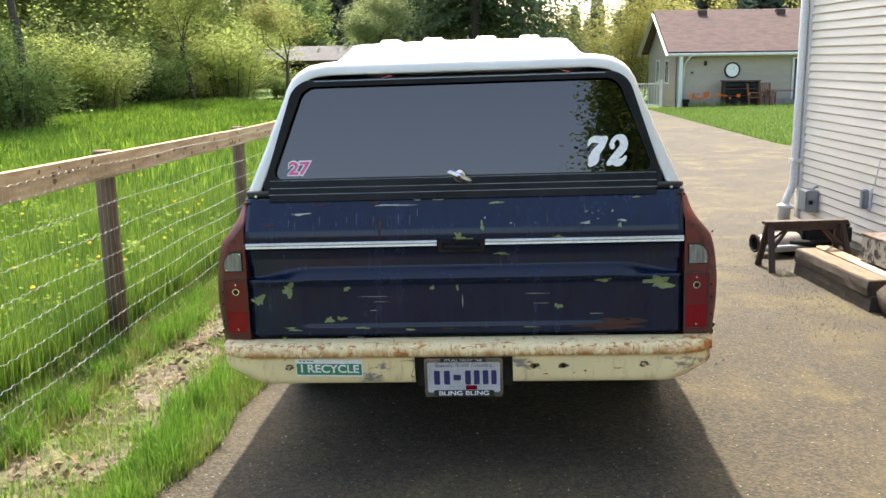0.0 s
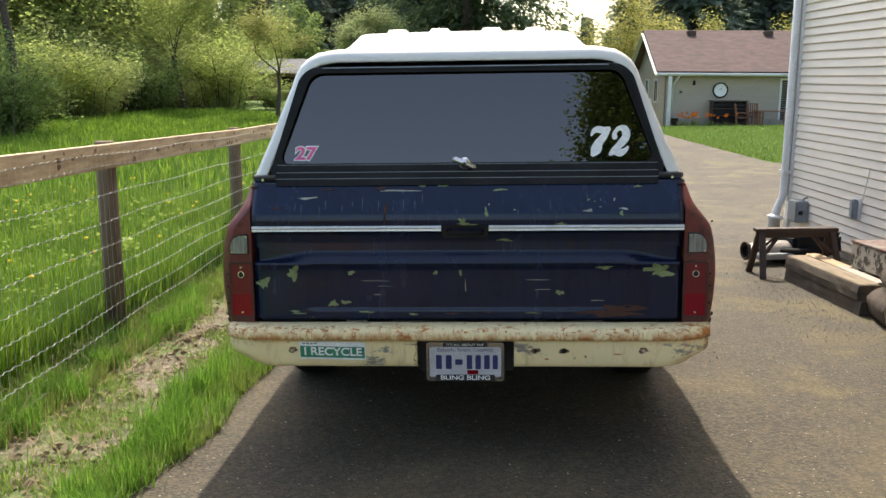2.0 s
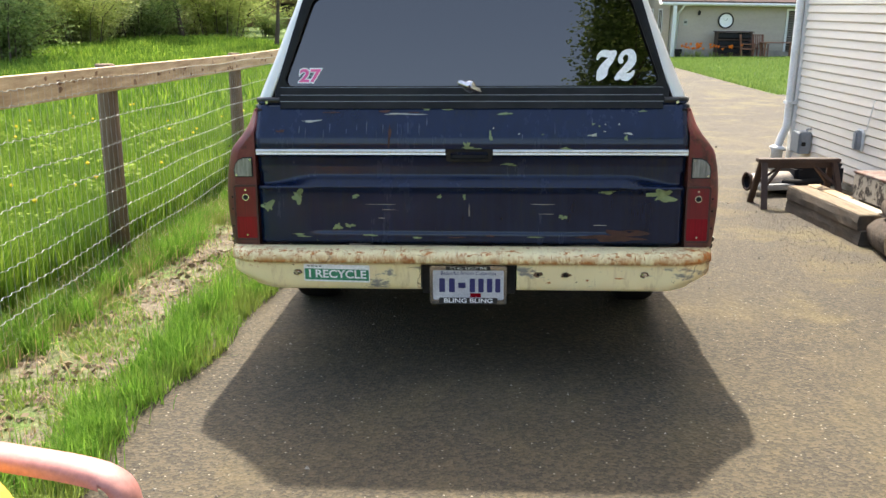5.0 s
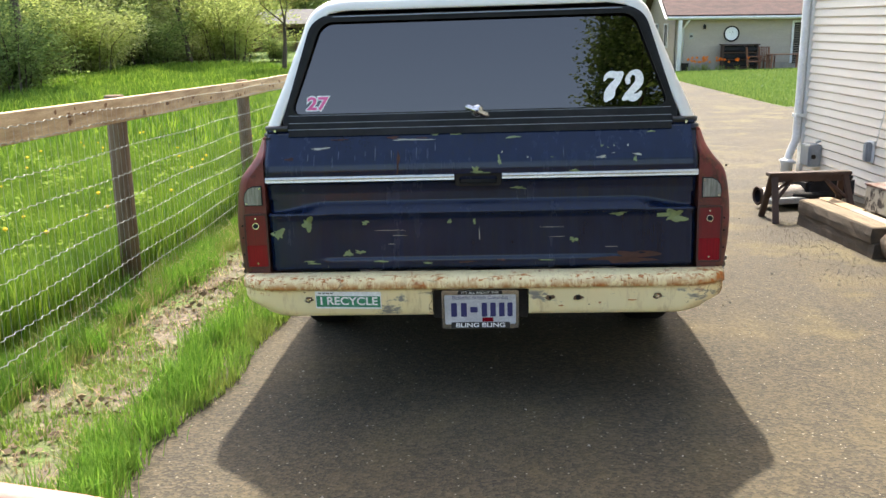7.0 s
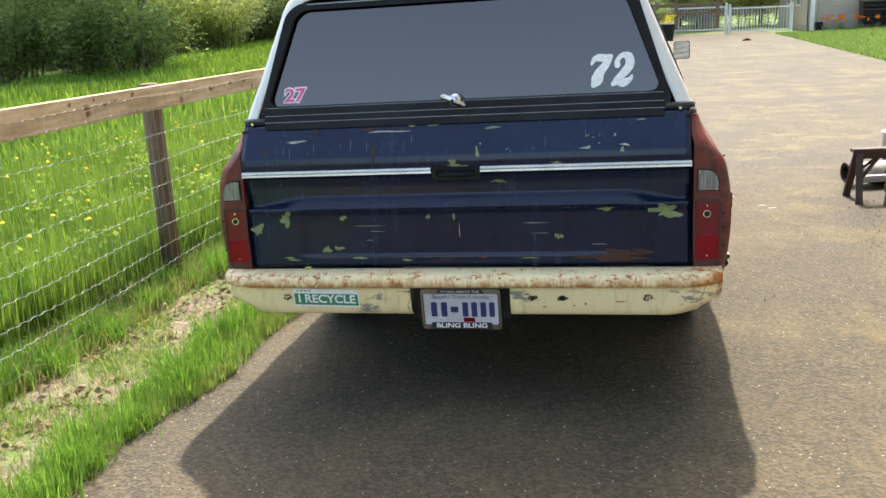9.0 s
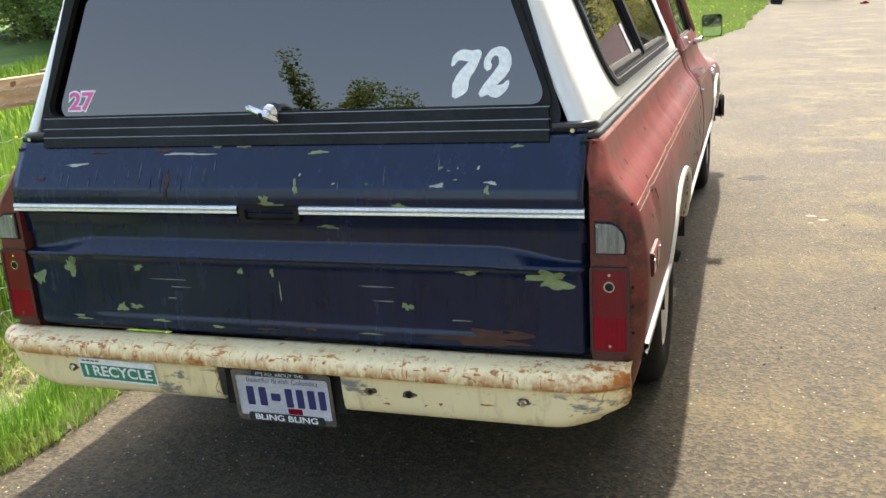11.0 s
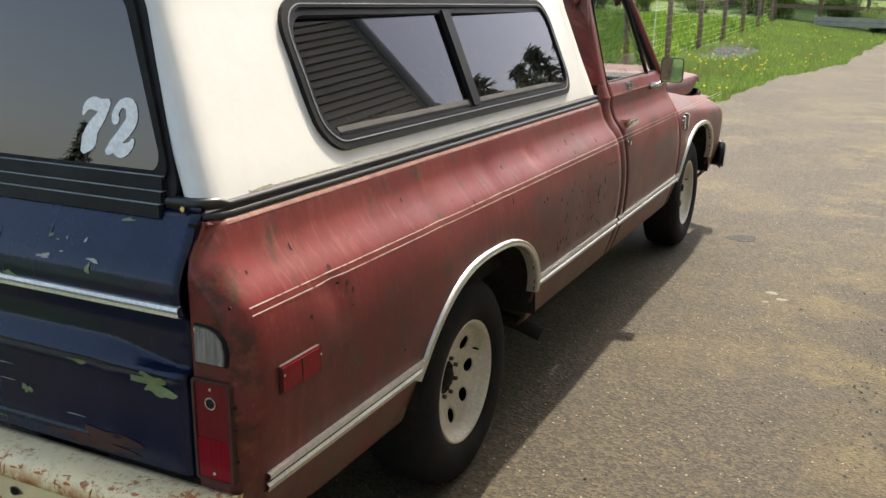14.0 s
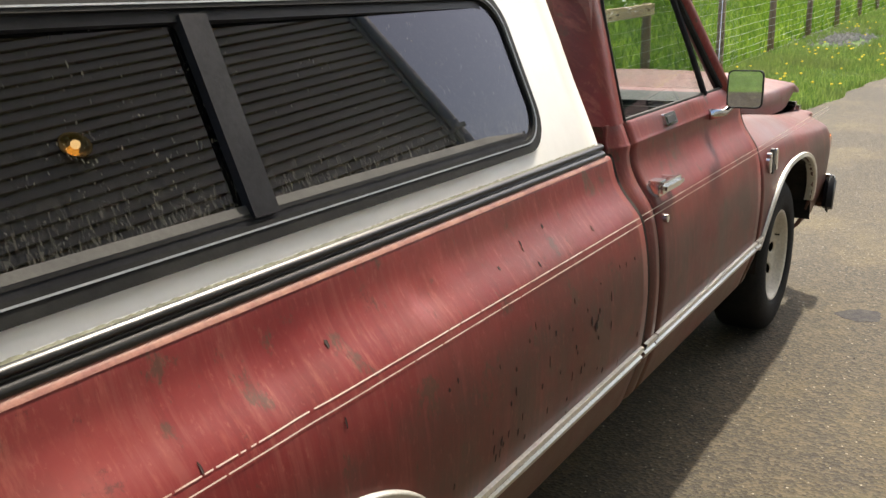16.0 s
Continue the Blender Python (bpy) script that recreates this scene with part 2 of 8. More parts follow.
def cream_mat():
    """Thick cream paint over steel: rust along the lip, cracks, bare grey scrapes and grime."""
    m, n, l, p = node_mat("cream_paint")
    v = coords(n, l)
    col = mixc(n, l, ramp(n, l, noise_tex(n, l, v, 3.0, 6, 0.65), 0.35, 0.7), (0.91, 0.77, 0.45), (0.86, 0.70, 0.37))
    grime = ramp(n, l, noise_tex(n, l, coords(n, l, (26, 26, 4)), 1.0, 7, 0.72), 0.52, 0.70, (0, 0, 0, 1), (0.5, 0.5, 0.5, 1))
    col = mixc(n, l, grime, col, (0.42, 0.25, 0.10))
    scrape = times(n, l, along(n, l, 2, 0.488, 0.470), ramp(n, l, noise_tex(n, l, coords(n, l, (1.0, 1, 2.2)), 5.5, 8, 0.72), 0.57, 0.62))
    col = mixc(n, l, scrape, col, (0.26, 0.235, 0.20))
    speck = noise_tex(n, l, v, 34.0, 6, 0.7)
    col = mixc(n, l, ramp(n, l, speck, 0.69, 0.71), col, (0.16, 0.07, 0.028))
    lip = times(n, l, along(n, l, 2, 0.487, 0.496), along(n, l, 2, 0.546, 0.500))
    streak = ramp(n, l, noise_tex(n, l, coords(n, l, (16, 16, 7)), 1.3, 9, 0.78), 0.42, 0.56)
    col = mixc(n, l, times(n, l, lip, streak), col, (0.50, 0.20, 0.055))
    for far in (0.975, -0.975):
        worn = ramp(n, l, noise_tex(n, l, coords(n, l, (12, 12, 9)), 1.2, 8, 0.76), 0.46, 0.58)
        col = mixc(n, l, times(n, l, along(n, l, 0, far * 0.93, far), worn), col, (0.30, 0.115, 0.035))
    deep = ramp(n, l, noise_tex(n, l, coords(n, l, (14, 14, 20)), 1.1, 9, 0.78), 0.585, 0.62)
    col = mixc(n, l, times(n, l, along(n, l, 2, 0.480, 0.500), deep), col, (0.40, 0.135, 0.034))
    ridge = times(n, l, along(n, l, 2, 0.518, 0.538), along(n, l, 2, 0.5535, 0.546))
    eaten = ramp(n, l, noise_tex(n, l, coords(n, l, (14, 26, 20)), 1.5, 9, 0.76), 0.555, 0.585)
    col = mixc(n, l, times(n, l, ridge, eaten), col, (0.52, 0.155, 0.020))
    for far in (0.99, -0.99):
        burnt = ramp(n, l, noise_tex(n, l, coords(n, l, (17, 20, 18)), 1.3, 8, 0.76), 0.53, 0.56)
        col = mixc(n, l, times(n, l, times(n, l, along(n, l, 0, far * 0.72, far * 0.93), along(n, l, 2, 0.455, 0.50)), burnt), col, (0.50, 0.145, 0.018))
    dripped = ramp(n, l, noise_tex(n, l, coords(n, l, (64, 14, 8)), 1.0, 8, 0.74), 0.60, 0.64, (0, 0, 0, 1), (0.85, 0.85, 0.85, 1))
    col = mixc(n, l, times(n, l, dripped, along(n, l, 2, 0.485, 0.515)), col, (0.54, 0.19, 0.03))
    vo = n.new("ShaderNodeTexVoronoi")
    vo.feature = "DISTANCE_TO_EDGE"
    vo.inputs["Scale"].default_value = 7.0
    wob = n.new("ShaderNodeVectorMath")
    wob.operation = "MULTIPLY_ADD"
    nz = n.new("ShaderNodeTexNoise")
    nz.inputs["Scale"].default_value = 9.0
    l.new(v, nz.inputs["Vector"])
    wob.inputs[1].default_value = (0.16, 0.16, 0.16)
    l.new(nz.outputs["Color"], wob.inputs[0])
    l.new(v, wob.inputs[2])
    l.new(wob.outputs[0], vo.inputs["Vector"])
    crack = times(n, l, ramp(n, l, vo.outputs["Distance"], 0.006, 0.014, (1, 1, 1, 1), (0, 0, 0, 1)), ramp(n, l, noise_tex(n, l, v, 3.5, 4, 0.6), 0.58, 0.64))
    col = mixc(n, l, crack, col, (0.20, 0.085, 0.03))
    l.new(col, p.inputs["Base Color"])
    p.inputs["Roughness"].default_value = 0.48
    bump(n, l, p, speck, 0.12, 0.004)
    return m


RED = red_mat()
BLUE = paint_mat("blue_paint", (0.0016, 0.0062, 0.024), (0.008, 0.021, 0.066), (0.006, 0.009, 0.014), 0.35, 0.18, (0.62, 0.72), (0.22, 0.26, 0.13), (0.715, 0.72), grime=(0.010, 0.014, 0.022))
CREAM = cream_mat()
SHELL = surf("white_fibreglass", (0.76, 0.755, 0.72), (0.72, 0.715, 0.68), 2.0, 0.4, 0, 25, 0.0, coat=0.4, mottle=(0.97, 1.02))
BLACK = surf("black_trim", (0.012, 0.012, 0.014), (0.022, 0.022, 0.024), 8, 0.45, 0, 90, 0.06)
RUBBER = surf("black_rubber", (0.010, 0.010, 0.010), (0.02, 0.02, 0.018), 8, 0.55, 0, 70, 0.1)
SEAL = surf("seal_rubber", (0.012, 0.012, 0.012), (0.020, 0.020, 0.019), 8, 0.30, 0, 70, 0.04)
TYRE = surf("tyre_rubber", (0.009, 0.009, 0.009), (0.016, 0.015, 0.014), 9, 0.75, 0, 80, 0.2)
CHROME = surf("chrome", (0.62, 0.62, 0.62), (0.75, 0.74, 0.72), 9, 0.14, 1.0, 120, 0.02)
TRIM = surf("bright_trim", (0.62, 0.60, 0.54), (0.74, 0.72, 0.66), 5, 0.32, 0.6, 120, 0.03)
STRIPE = surf("cream_stripe", (0.66, 0.56, 0.46), (0.42, 0.25, 0.18), 11, 0.5, 0, 90, 0.0, spread=(0.5, 0.7))
RIM = surf("wheel_white", (0.58, 0.54, 0.44), (0.46, 0.42, 0.33), 6, 0.45, 0, 80, 0.03)
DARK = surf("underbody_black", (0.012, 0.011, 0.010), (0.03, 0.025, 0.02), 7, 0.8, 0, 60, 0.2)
WORN = surf("worn_edge", (0.33, 0.150, 0.100), (0.19, 0.055, 0.042), 18, 0.5, 0, 90, 0.1, (1, 1, 1), (0.3, 0.7))
MILDEW = surf("mildew", (0.42, 0.41, 0.31), (0.24, 0.235, 0.16), 40, 0.8, 0, 120, 0.0)
CHIPD = surf("dark_rust", (0.045, 0.021, 0.016), (0.016, 0.010, 0.009), 30, 0.85, 0, 120, 0.1)
RUST = surf("rust", (0.075, 0.026, 0.014), (0.04, 0.018, 0.012), 14, 0.85, 0, 90, 0.2)
CHIP = surf("primer_green", (0.22, 0.27, 0.12), (0.15, 0.19, 0.08), 30, 0.6, 0, 120, 0.05)
CHIPW = surf("bare_scratch", (0.45, 0.44, 0.38), (0.30, 0.30, 0.24), 30, 0.6, 0, 120, 0.0)
LENS_R = surf("red_lens", (0.27, 0.003, 0.014), (0.17, 0.002, 0.009), 5, 0.22, 0, 60, 0.0, (40, 1, 1))
LENS_RD = surf("dull_red_lens", (0.185, 0.003, 0.012), (0.11, 0.003, 0.008), 6, 0.28, 0, 60, 0.0, (40, 1, 1))
BEZEL = surf("rusty_bezel", (0.070, 0.016, 0.012), (0.040, 0.016, 0.011), 30, 0.55, 0, 90, 0.15)
LENS_W = surf("clear_lens", (0.25, 0.25, 0.225), (0.13, 0.13, 0.115), 9, 0.25, 0, 60, 0.03, (12, 1, 1), coat=0.6)
LENS_O = surf("amber_lens", (0.75, 0.22, 0.02), (0.65, 0.16, 0.02), 9, 0.25, 0, 60, 0.02, coat=0.6)
GLASS_D = glass_mat("tinted_glass", (0.03, 0.03, 0.034), 0.0, None, 1.95, (1.0, 0.89, 0.84, 1))
GLASS_S = glass_mat("tinted_side_glass", (0.03, 0.03, 0.034), 0.0, 0.09, 1.45, (0.96, 0.93, 1.0, 1))
GLASS_C = glass_mat("clear_glass", (0.80, 0.84, 0.80), 0.0)
MIRROR = surf("mirror_glass", (0.55, 0.55, 0.56), (0.50, 0.50, 0.51), 4, 0.02, 1.0, 40, 0.0)
WHITE = surf("white_vinyl", (0.90, 0.90, 0.88), (0.86, 0.86, 0.84), 9, 0.5, 0, 90, 0.0)
PINK = surf("pink_vinyl", (0.80, 0.12, 0.33), (0.72, 0.10, 0.28), 9, 0.5, 0, 90, 0.0)
GREEN_V = surf("green_vinyl", (0.03, 0.22, 0.11), (0.05, 0.26, 0.14), 12, 0.55, 0, 90, 0.0)
INK = surf("navy_ink", (0.028, 0.028, 0.13), (0.03, 0.03, 0.12), 9, 0.5, 0, 90, 0.0)
BLACKINK = surf("black_ink", (0.02, 0.02, 0.02), (0.025, 0.025, 0.025), 9, 0.5, 0, 90, 0.0)
PLATE = surf("plate_white", (0.60, 0.60, 0.62), (0.50, 0.50, 0.52), 14, 0.4, 0, 120, 0.0)
SEAT = surf("dark_vinyl", (0.04, 0.038, 0.036), (0.06, 0.055, 0.05), 6, 0.5, 0, 90, 0.1)
SIDING = surf("vinyl_siding", (0.80, 0.71, 0.585), (0.76, 0.67, 0.545), 0.8, 0.5, 0, 300, 0.0, (0.4, 0.4, 3), vary=0.04)
SIDING_T = surf("taupe_siding", (0.42, 0.36, 0.28), (0.38, 0.33, 0.255), 1.3, 0.55, 0, 30, 0.03, (0.4, 0.4, 3), vary=0.04)
GUTTER = surf("white_metal", (0.72, 0.72, 0.70), (0.62, 0.62, 0.58), 3, 0.4, 0, 60, 0.02)
CONC = surf("concrete", (0.42, 0.38, 0.31), (0.30, 0.28, 0.24), 3, 0.9, 0, 60, 0.4)
GREYMET = surf("grey_metal", (0.30, 0.32, 0.34), (0.24, 0.26, 0.28), 4, 0.45, 0.3, 60, 0.03)
NEWWOOD = surf("treated_lumber", (0.60, 0.45, 0.26), (0.36, 0.24, 0.12), 4, 0.75, 0, 50, 0.3, (6, 0.6, 6))
POSTWOOD = surf("post_wood", (0.22, 0.145, 0.085), (0.125, 0.080, 0.046), 3, 0.85, 0, 40, 0.4, (8, 8, 0.7))
OLDWOOD = surf("weathered_beam", (0.10, 0.075, 0.05), (0.05, 0.04, 0.03), 3, 0.9, 0, 40, 0.5, (6, 0.8, 6))
SAWN = surf("sawn_wood", (0.48, 0.34, 0.20), (0.36, 0.25, 0.14), 3, 0.8, 0, 40, 0.4, (6, 0.8, 6))
BROWNP = surf("brown_paint", (0.07, 0.035, 0.022), (0.05, 0.028, 0.02), 6, 0.65, 0, 50, 0.2)
BARK = surf("bark", (0.09, 0.065, 0.045), (0.05, 0.038, 0.028), 4, 0.95, 0, 25, 0.7, (4, 4, 1))
WIRE = surf("galvanised_wire", (0.52, 0.52, 0.48), (0.40, 0.40, 0.37), 20, 0.45, 0.2, 90, 0.0)
SHINGLE = surf("brown_shingle", (0.13, 0.075, 0.065), (0.075, 0.05, 0.045), 2.2, 0.95, 0, 25, 0.5, (1, 1, 4))
PLASTIC = surf("pink_plastic", (0.46, 0.21, 0.185), (0.42, 0.19, 0.165), 5, 0.45, 0, 60, 0.04)
LEAF = leaf_mat("spring_leaf", (0.19, 0.27, 0.055), (0.44, 0.50, 0.165), 0.62, ((0.30, 0.33, 0.11), 0.5))
LEAF_B = leaf_mat("budding_leaf", (0.20, 0.23, 0.06), (0.36, 0.34, 0.12), 0.5)
LEAF_D = leaf_mat("dark_leaf", (0.125, 0.19, 0.055), (0.29, 0.37, 0.125), 0.58)
LEAF_Y = leaf_mat("young_leaf", (0.33, 0.33, 0.085), (0.52, 0.49, 0.18), 0.5)
LEAF_P = leaf_mat("pale_leaf", (0.25, 0.30, 0.13), (0.39, 0.43, 0.20), 0.5)
# Needle tones are paled to put the distance haze into their colour.
NEEDLE = leaf_mat("hazed_conifer_needles", (0.115, 0.150, 0.115), (0.24, 0.29, 0.205), 0.5)
NEEDLE_L = leaf_mat("hazed_fir_needles", (0.085, 0.120, 0.060), (0.20, 0.255, 0.115), 0.5)
BLADE = leaf_mat("grass_blade", (0.055, 0.150, 0.010), (0.31, 0.42, 0.060), 0.45, ((0.085, 0.165, 0.024), 1.7))
BLADE_F = leaf_mat("far_verge_blade", (0.085, 0.17, 0.028), (0.27, 0.36, 0.085), 0.4, ((0.16, 0.20, 0.06), 0.8))
BLADE_V = leaf_mat("verge_blade", (0.085, 0.205, 0.022), (0.27, 0.42, 0.075), 0.45, ((0.20, 0.24, 0.055), 2.2))
STRAW = leaf_mat("dry_grass", (0.32, 0.24, 0.12), (0.48, 0.38, 0.20), 0.2)


def asphalt_mat():
    m, n, l, p = node_mat("old_asphalt")
    v = coords(n, l)
    col = mixc(n, l, ramp(n, l, noise_tex(n, l, v, 0.42, 7, 0.62), 0.36, 0.66), (0.024, 0.019, 0.011), (0.078, 0.060, 0.031))
    moss = ramp(n, l, noise_tex(n, l, v, 0.85, 8, 0.72), 0.50, 0.63, (0, 0, 0, 1), (0.85, 0.85, 0.85, 1))
    col = mixc(n, l, moss, col, (0.128, 0.098, 0.039))
    col = mixc(n, l, ramp(n, l, noise_tex(n, l, coords(n, l, (1, 0.3, 1)), 2.2, 8, 0.72), 0.48, 0.66, (0, 0, 0, 1), (0.8, 0.8, 0.8, 1)), col, (0.034, 0.030, 0.023))
    col = mixc(n, l, ramp(n, l, noise_tex(n, l, v, 6.0, 8, 0.75), 0.55, 0.72, (0, 0, 0, 1), (0.8, 0.8, 0.8, 1)), col, (0.104, 0.084, 0.047))
    side = along(n, l, 0, 1.1, 2.1)
    col = mixc(n, l, times(n, l, side, ramp(n, l, noise_tex(n, l, coords(n, l, (1.2, 0.7, 1)), 1.1, 8, 0.7), 0.44, 0.56, (0, 0, 0, 1), (0.85, 0.85, 0.85, 1))), col, (0.030, 0.025, 0.019))
    col = mixc(n, l, times(n, l, side, ramp(n, l, noise_tex(n, l, coords(n, l, (0.9, 1.1, 1)), 1.5, 8, 0.72), 0.50, 0.60, (0, 0, 0, 1), (0.9, 0.9, 0.9, 1))), col, (0.155, 0.122, 0.040))
    vo = n.new("ShaderNodeTexVoronoi")
    vo.inputs["Scale"].default_value = 78
    l.new(v, vo.inputs["Vector"])
    sep = n.new("ShaderNodeSeparateColor")
    l.new(vo.outputs["Color"], sep.inputs[0])
    stone = mixc(n, l, ramp(n, l, sep.outputs[0], 0.25, 1.0), (0.012, 0.010, 0.007), (0.122, 0.097, 0.056))
    col = mixc(n, l, 0.50, col, stone)
    g = noise_tex(n, l, v, 260, 3, 0.7)
    col = mixc(n, l, ramp(n, l, g, 0.50, 0.64, (0, 0, 0, 1), (0.45, 0.45, 0.45, 1)), col, (0.128, 0.102, 0.059))
    v2 = n.new("ShaderNodeTexVoronoi")
    v2.inputs["Scale"].default_value = 24
    v2.inputs["Randomness"].default_value = 1.0
    l.new(v, v2.inputs["Vector"])
    col = mixc(n, l, ramp(n, l, v2.outputs["Distance"], 0.07, 0.11, (0.8, 0.8, 0.8, 1), (0, 0, 0, 1)), col, (0.36, 0.33, 0.244))
    v3 = n.new("ShaderNodeTexVoronoi")
    v3.inputs["Scale"].default_value = 41
    l.new(v, v3.inputs["Vector"])
    col = mixc(n, l, ramp(n, l, v3.outputs["Distance"], 0.14, 0.22, (0.75, 0.75, 0.75, 1), (0, 0, 0, 1)), col, (0.020, 0.017, 0.012))
    l.new(col, p.inputs["Base Color"])
    p.inputs["Roughness"].default_value = 0.88
    bump(n, l, p, vo.outputs["Distance"], 0.6, 0.006)
    return m


def soil_mat():
    m, n, l, p = node_mat("meadow_ground")
    v = coords(n, l)
    col = mixc(n, l, ramp(n, l, noise_tex(n, l, v, 0.5, 6, 0.65), 0.35, 0.65), (0.07, 0.14, 0.018), (0.13, 0.22, 0.032))
    col = mixc(n, l, ramp(n, l, noise_tex(n, l, v, 2.3, 8, 0.75), 0.52, 0.72), col, (0.13, 0.12, 0.05))
    col = mixc(n, l, ramp(n, l, noise_tex(n, l, v, 30, 4, 0.7), 0.45, 0.75), col, (0.05, 0.085, 0.015))
    l.new(col, p.inputs["Base Color"])
    p.inputs["Roughness"].default_value = 0.95
    bump(n, l, p, noise_tex(n, l, v, 25, 5, 0.7), 0.8, 0.05)
    return m


def litter_mat():
    m, n, l, p = node_mat("leaf_litter")
    v = coords(n, l)
    col = mixc(n, l, ramp(n, l, noise_tex(n, l, v, 18, 7, 0.75), 0.4, 0.62), (0.085, 0.068, 0.048), (0.27, 0.22, 0.155))
    col = mixc(n, l, ramp(n, l, noise_tex(n, l, v, 2.2, 6, 0.6), 0.45, 0.6), col, (0.10, 0.16, 0.03))
    l.new(col, p.inputs["Base Color"])
    p.inputs["Roughness"].default_value = 0.95
    bump(n, l, p, noise_tex(n, l, v, 30, 5, 0.7), 0.8, 0.03)
    return m


for m_ in (BLACK, RUBBER, DARK, TYRE):
    m_.node_tree.nodes["Principled BSDF"].inputs["Specular IOR Level"].default_value = 0.14
BLUE.node_tree.nodes["Principled BSDF"].inputs["Specular IOR Level"].default_value = 0.42
LENS_R.node_tree.nodes["Principled BSDF"].inputs["Specular IOR Level"].default_value = 0.3
ASPHALT, SOIL, LITTER = asphalt_mat(), soil_mat(), litter_mat()


# ---- building helpers ----
def part(name, bm, material, parent=None, label="", smooth=False):
    """Links a bmesh as one mesh object under a thing or a part."""
    me = bpy.data.meshes.new(name)
    bm.to_mesh(me)
    bm.free()
    if material:
        me.materials.append(material)
    if smooth:
        for f in me.polygons:
            f.use_smooth = True
    ob = new(name, me)
    ob.parent = parent
    if label:
        tagged(ob, label)
    return ob


def raw(name, verts, faces, material, parent=None, label="", smooth=False):
    me = bpy.data.meshes.new(name)
    me.from_pydata(verts, [], faces)
    me.update()
    me.materials.append(material)
    if smooth:
        for f in me.polygons:
            f.use_smooth = True
    ob = new(name, me)
    ob.parent = parent
    if label:
        tagged(ob, label)
    return ob


def thing(name, m, label, category, group="", kind=""):
    ob = new(name)
    ob.empty_display_size = 0.1
    ob.matrix_world = m
    return tagged(ob, label, category, group, kind)


def add_box(bm, x0, y0, z0, x1, y1, z1, bevel=0.0, m=None):
    mat = Matrix.Translation(((x0 + x1) / 2, (y0 + y1) / 2, (z0 + z1) / 2)) @ Matrix.Diagonal((abs(x1 - x0), abs(y1 - y0), abs(z1 - z0), 1))
    r = bmesh.ops.create_cube(bm, size=1, matrix=mat)
    vs = r["verts"]
    if bevel:
        es = list({e for v in vs for e in v.link_edges})
        b = bmesh.ops.bevel(bm, geom=es, offset=bevel, segments=2, affect="EDGES")
        vs = list({v for f in b["faces"] for v in f.verts} | {v for v in vs if v.is_valid})
    if m is not None:
        bmesh.ops.transform(bm, matrix=m, verts=vs)
    return vs


def box(*a, **k):
    bm = bmesh.new()
    add_box(bm, *a, **k)
    return bm


def beam(p, q, w, d, bevel=0.004, up=(0, 0, 1)):
    """A squared length from p to q."""
    p, q = Vector(p), Vector(q)
    bm = bmesh.new()
    add_box(bm, -w / 2, -d / 2, 0, w / 2, d / 2, (q - p).length, bevel)
    z = (q - p).normalized()
    x = Vector(up).cross(z)
    x = x.normalized() if x.length > 1e-4 else Vector((1, 0, 0))
    y = z.cross(x)
    bmesh.ops.transform(bm, matrix=Matrix.Translation(p) @ Matrix((x, y, z)).transposed().to_4x4(), verts=bm.verts)
    return bm


def tube(points, radius, sides=8, caps=True):
    """A round bar through points; radius: one or one for each point."""
    pts = [Vector(p) for p in points]
    rad = radius if isinstance(radius, (list, tuple)) else [radius] * len(pts)
    bm = bmesh.new()
    rings = []
    side = None
    for i, p in enumerate(pts):
        d = (pts[min(i + 1, len(pts) - 1)] - pts[max(i - 1, 0)]).normalized()
        if side is None:
            side = d.orthogonal().normalized()
        side = (side - d * side.dot(d)).normalized()
        up = d.cross(side)
        rings.append([bm.verts.new(p + (side * math.cos(a) + up * math.sin(a)) * rad[i]) for a in (2 * math.pi * k / sides for k in range(sides))])
    for r, s in zip(rings, rings[1:]):
        for k in range(sides):
            bm.faces.new((r[k], r[(k + 1) % sides], s[(k + 1) % sides], s[k]))
    if caps:
        bm.faces.new(rings[0][::-1])
        bm.faces.new(rings[-1])
    return bm


def grid(rows):
    """A skin over rows of points, all of one length."""
    bm = bmesh.new()
    vs = [[bm.verts.new(p) for p in r] for r in rows]
    for a, b in zip(vs, vs[1:]):
        for i in range(len(a) - 1):
            bm.faces.new((a[i], a[i + 1], b[i + 1], b[i]))
    bmesh.ops.remove_doubles(bm, verts=bm.verts, dist=1e-5)
    bmesh.ops.dissolve_degenerate(bm, edges=bm.edges, dist=1e-5)
    bmesh.ops.recalc_face_normals(bm, faces=bm.faces)
    return bm


def lathe(profile, axis_x=0.0, steps=40):
    """Turns (radius, x) pairs round the x axis."""
    return grid([[(x + axis_x, r * math.cos(2 * math.pi * k / steps), r * math.sin(2 * math.pi * k / steps)) for r, x in profile] for k in range(steps + 1)])


def rounded(w, h, r, seg=6):
    """The outline of a rounded rectangle, as (u, v) pairs about its middle; r: the corner's radius."""
    out = []
    for cx, cy, a0 in ((w / 2 - r, h / 2 - r, 0), (-w / 2 + r, h / 2 - r, 90), (-w / 2 + r, -h / 2 + r, 180), (w / 2 - r, -h / 2 + r, 270)):
        out += [(cx + r * math.cos(radians(a0 + 90 * k / seg)), cy + r * math.sin(radians(a0 + 90 * k / seg))) for k in range(seg + 1)]
    return out


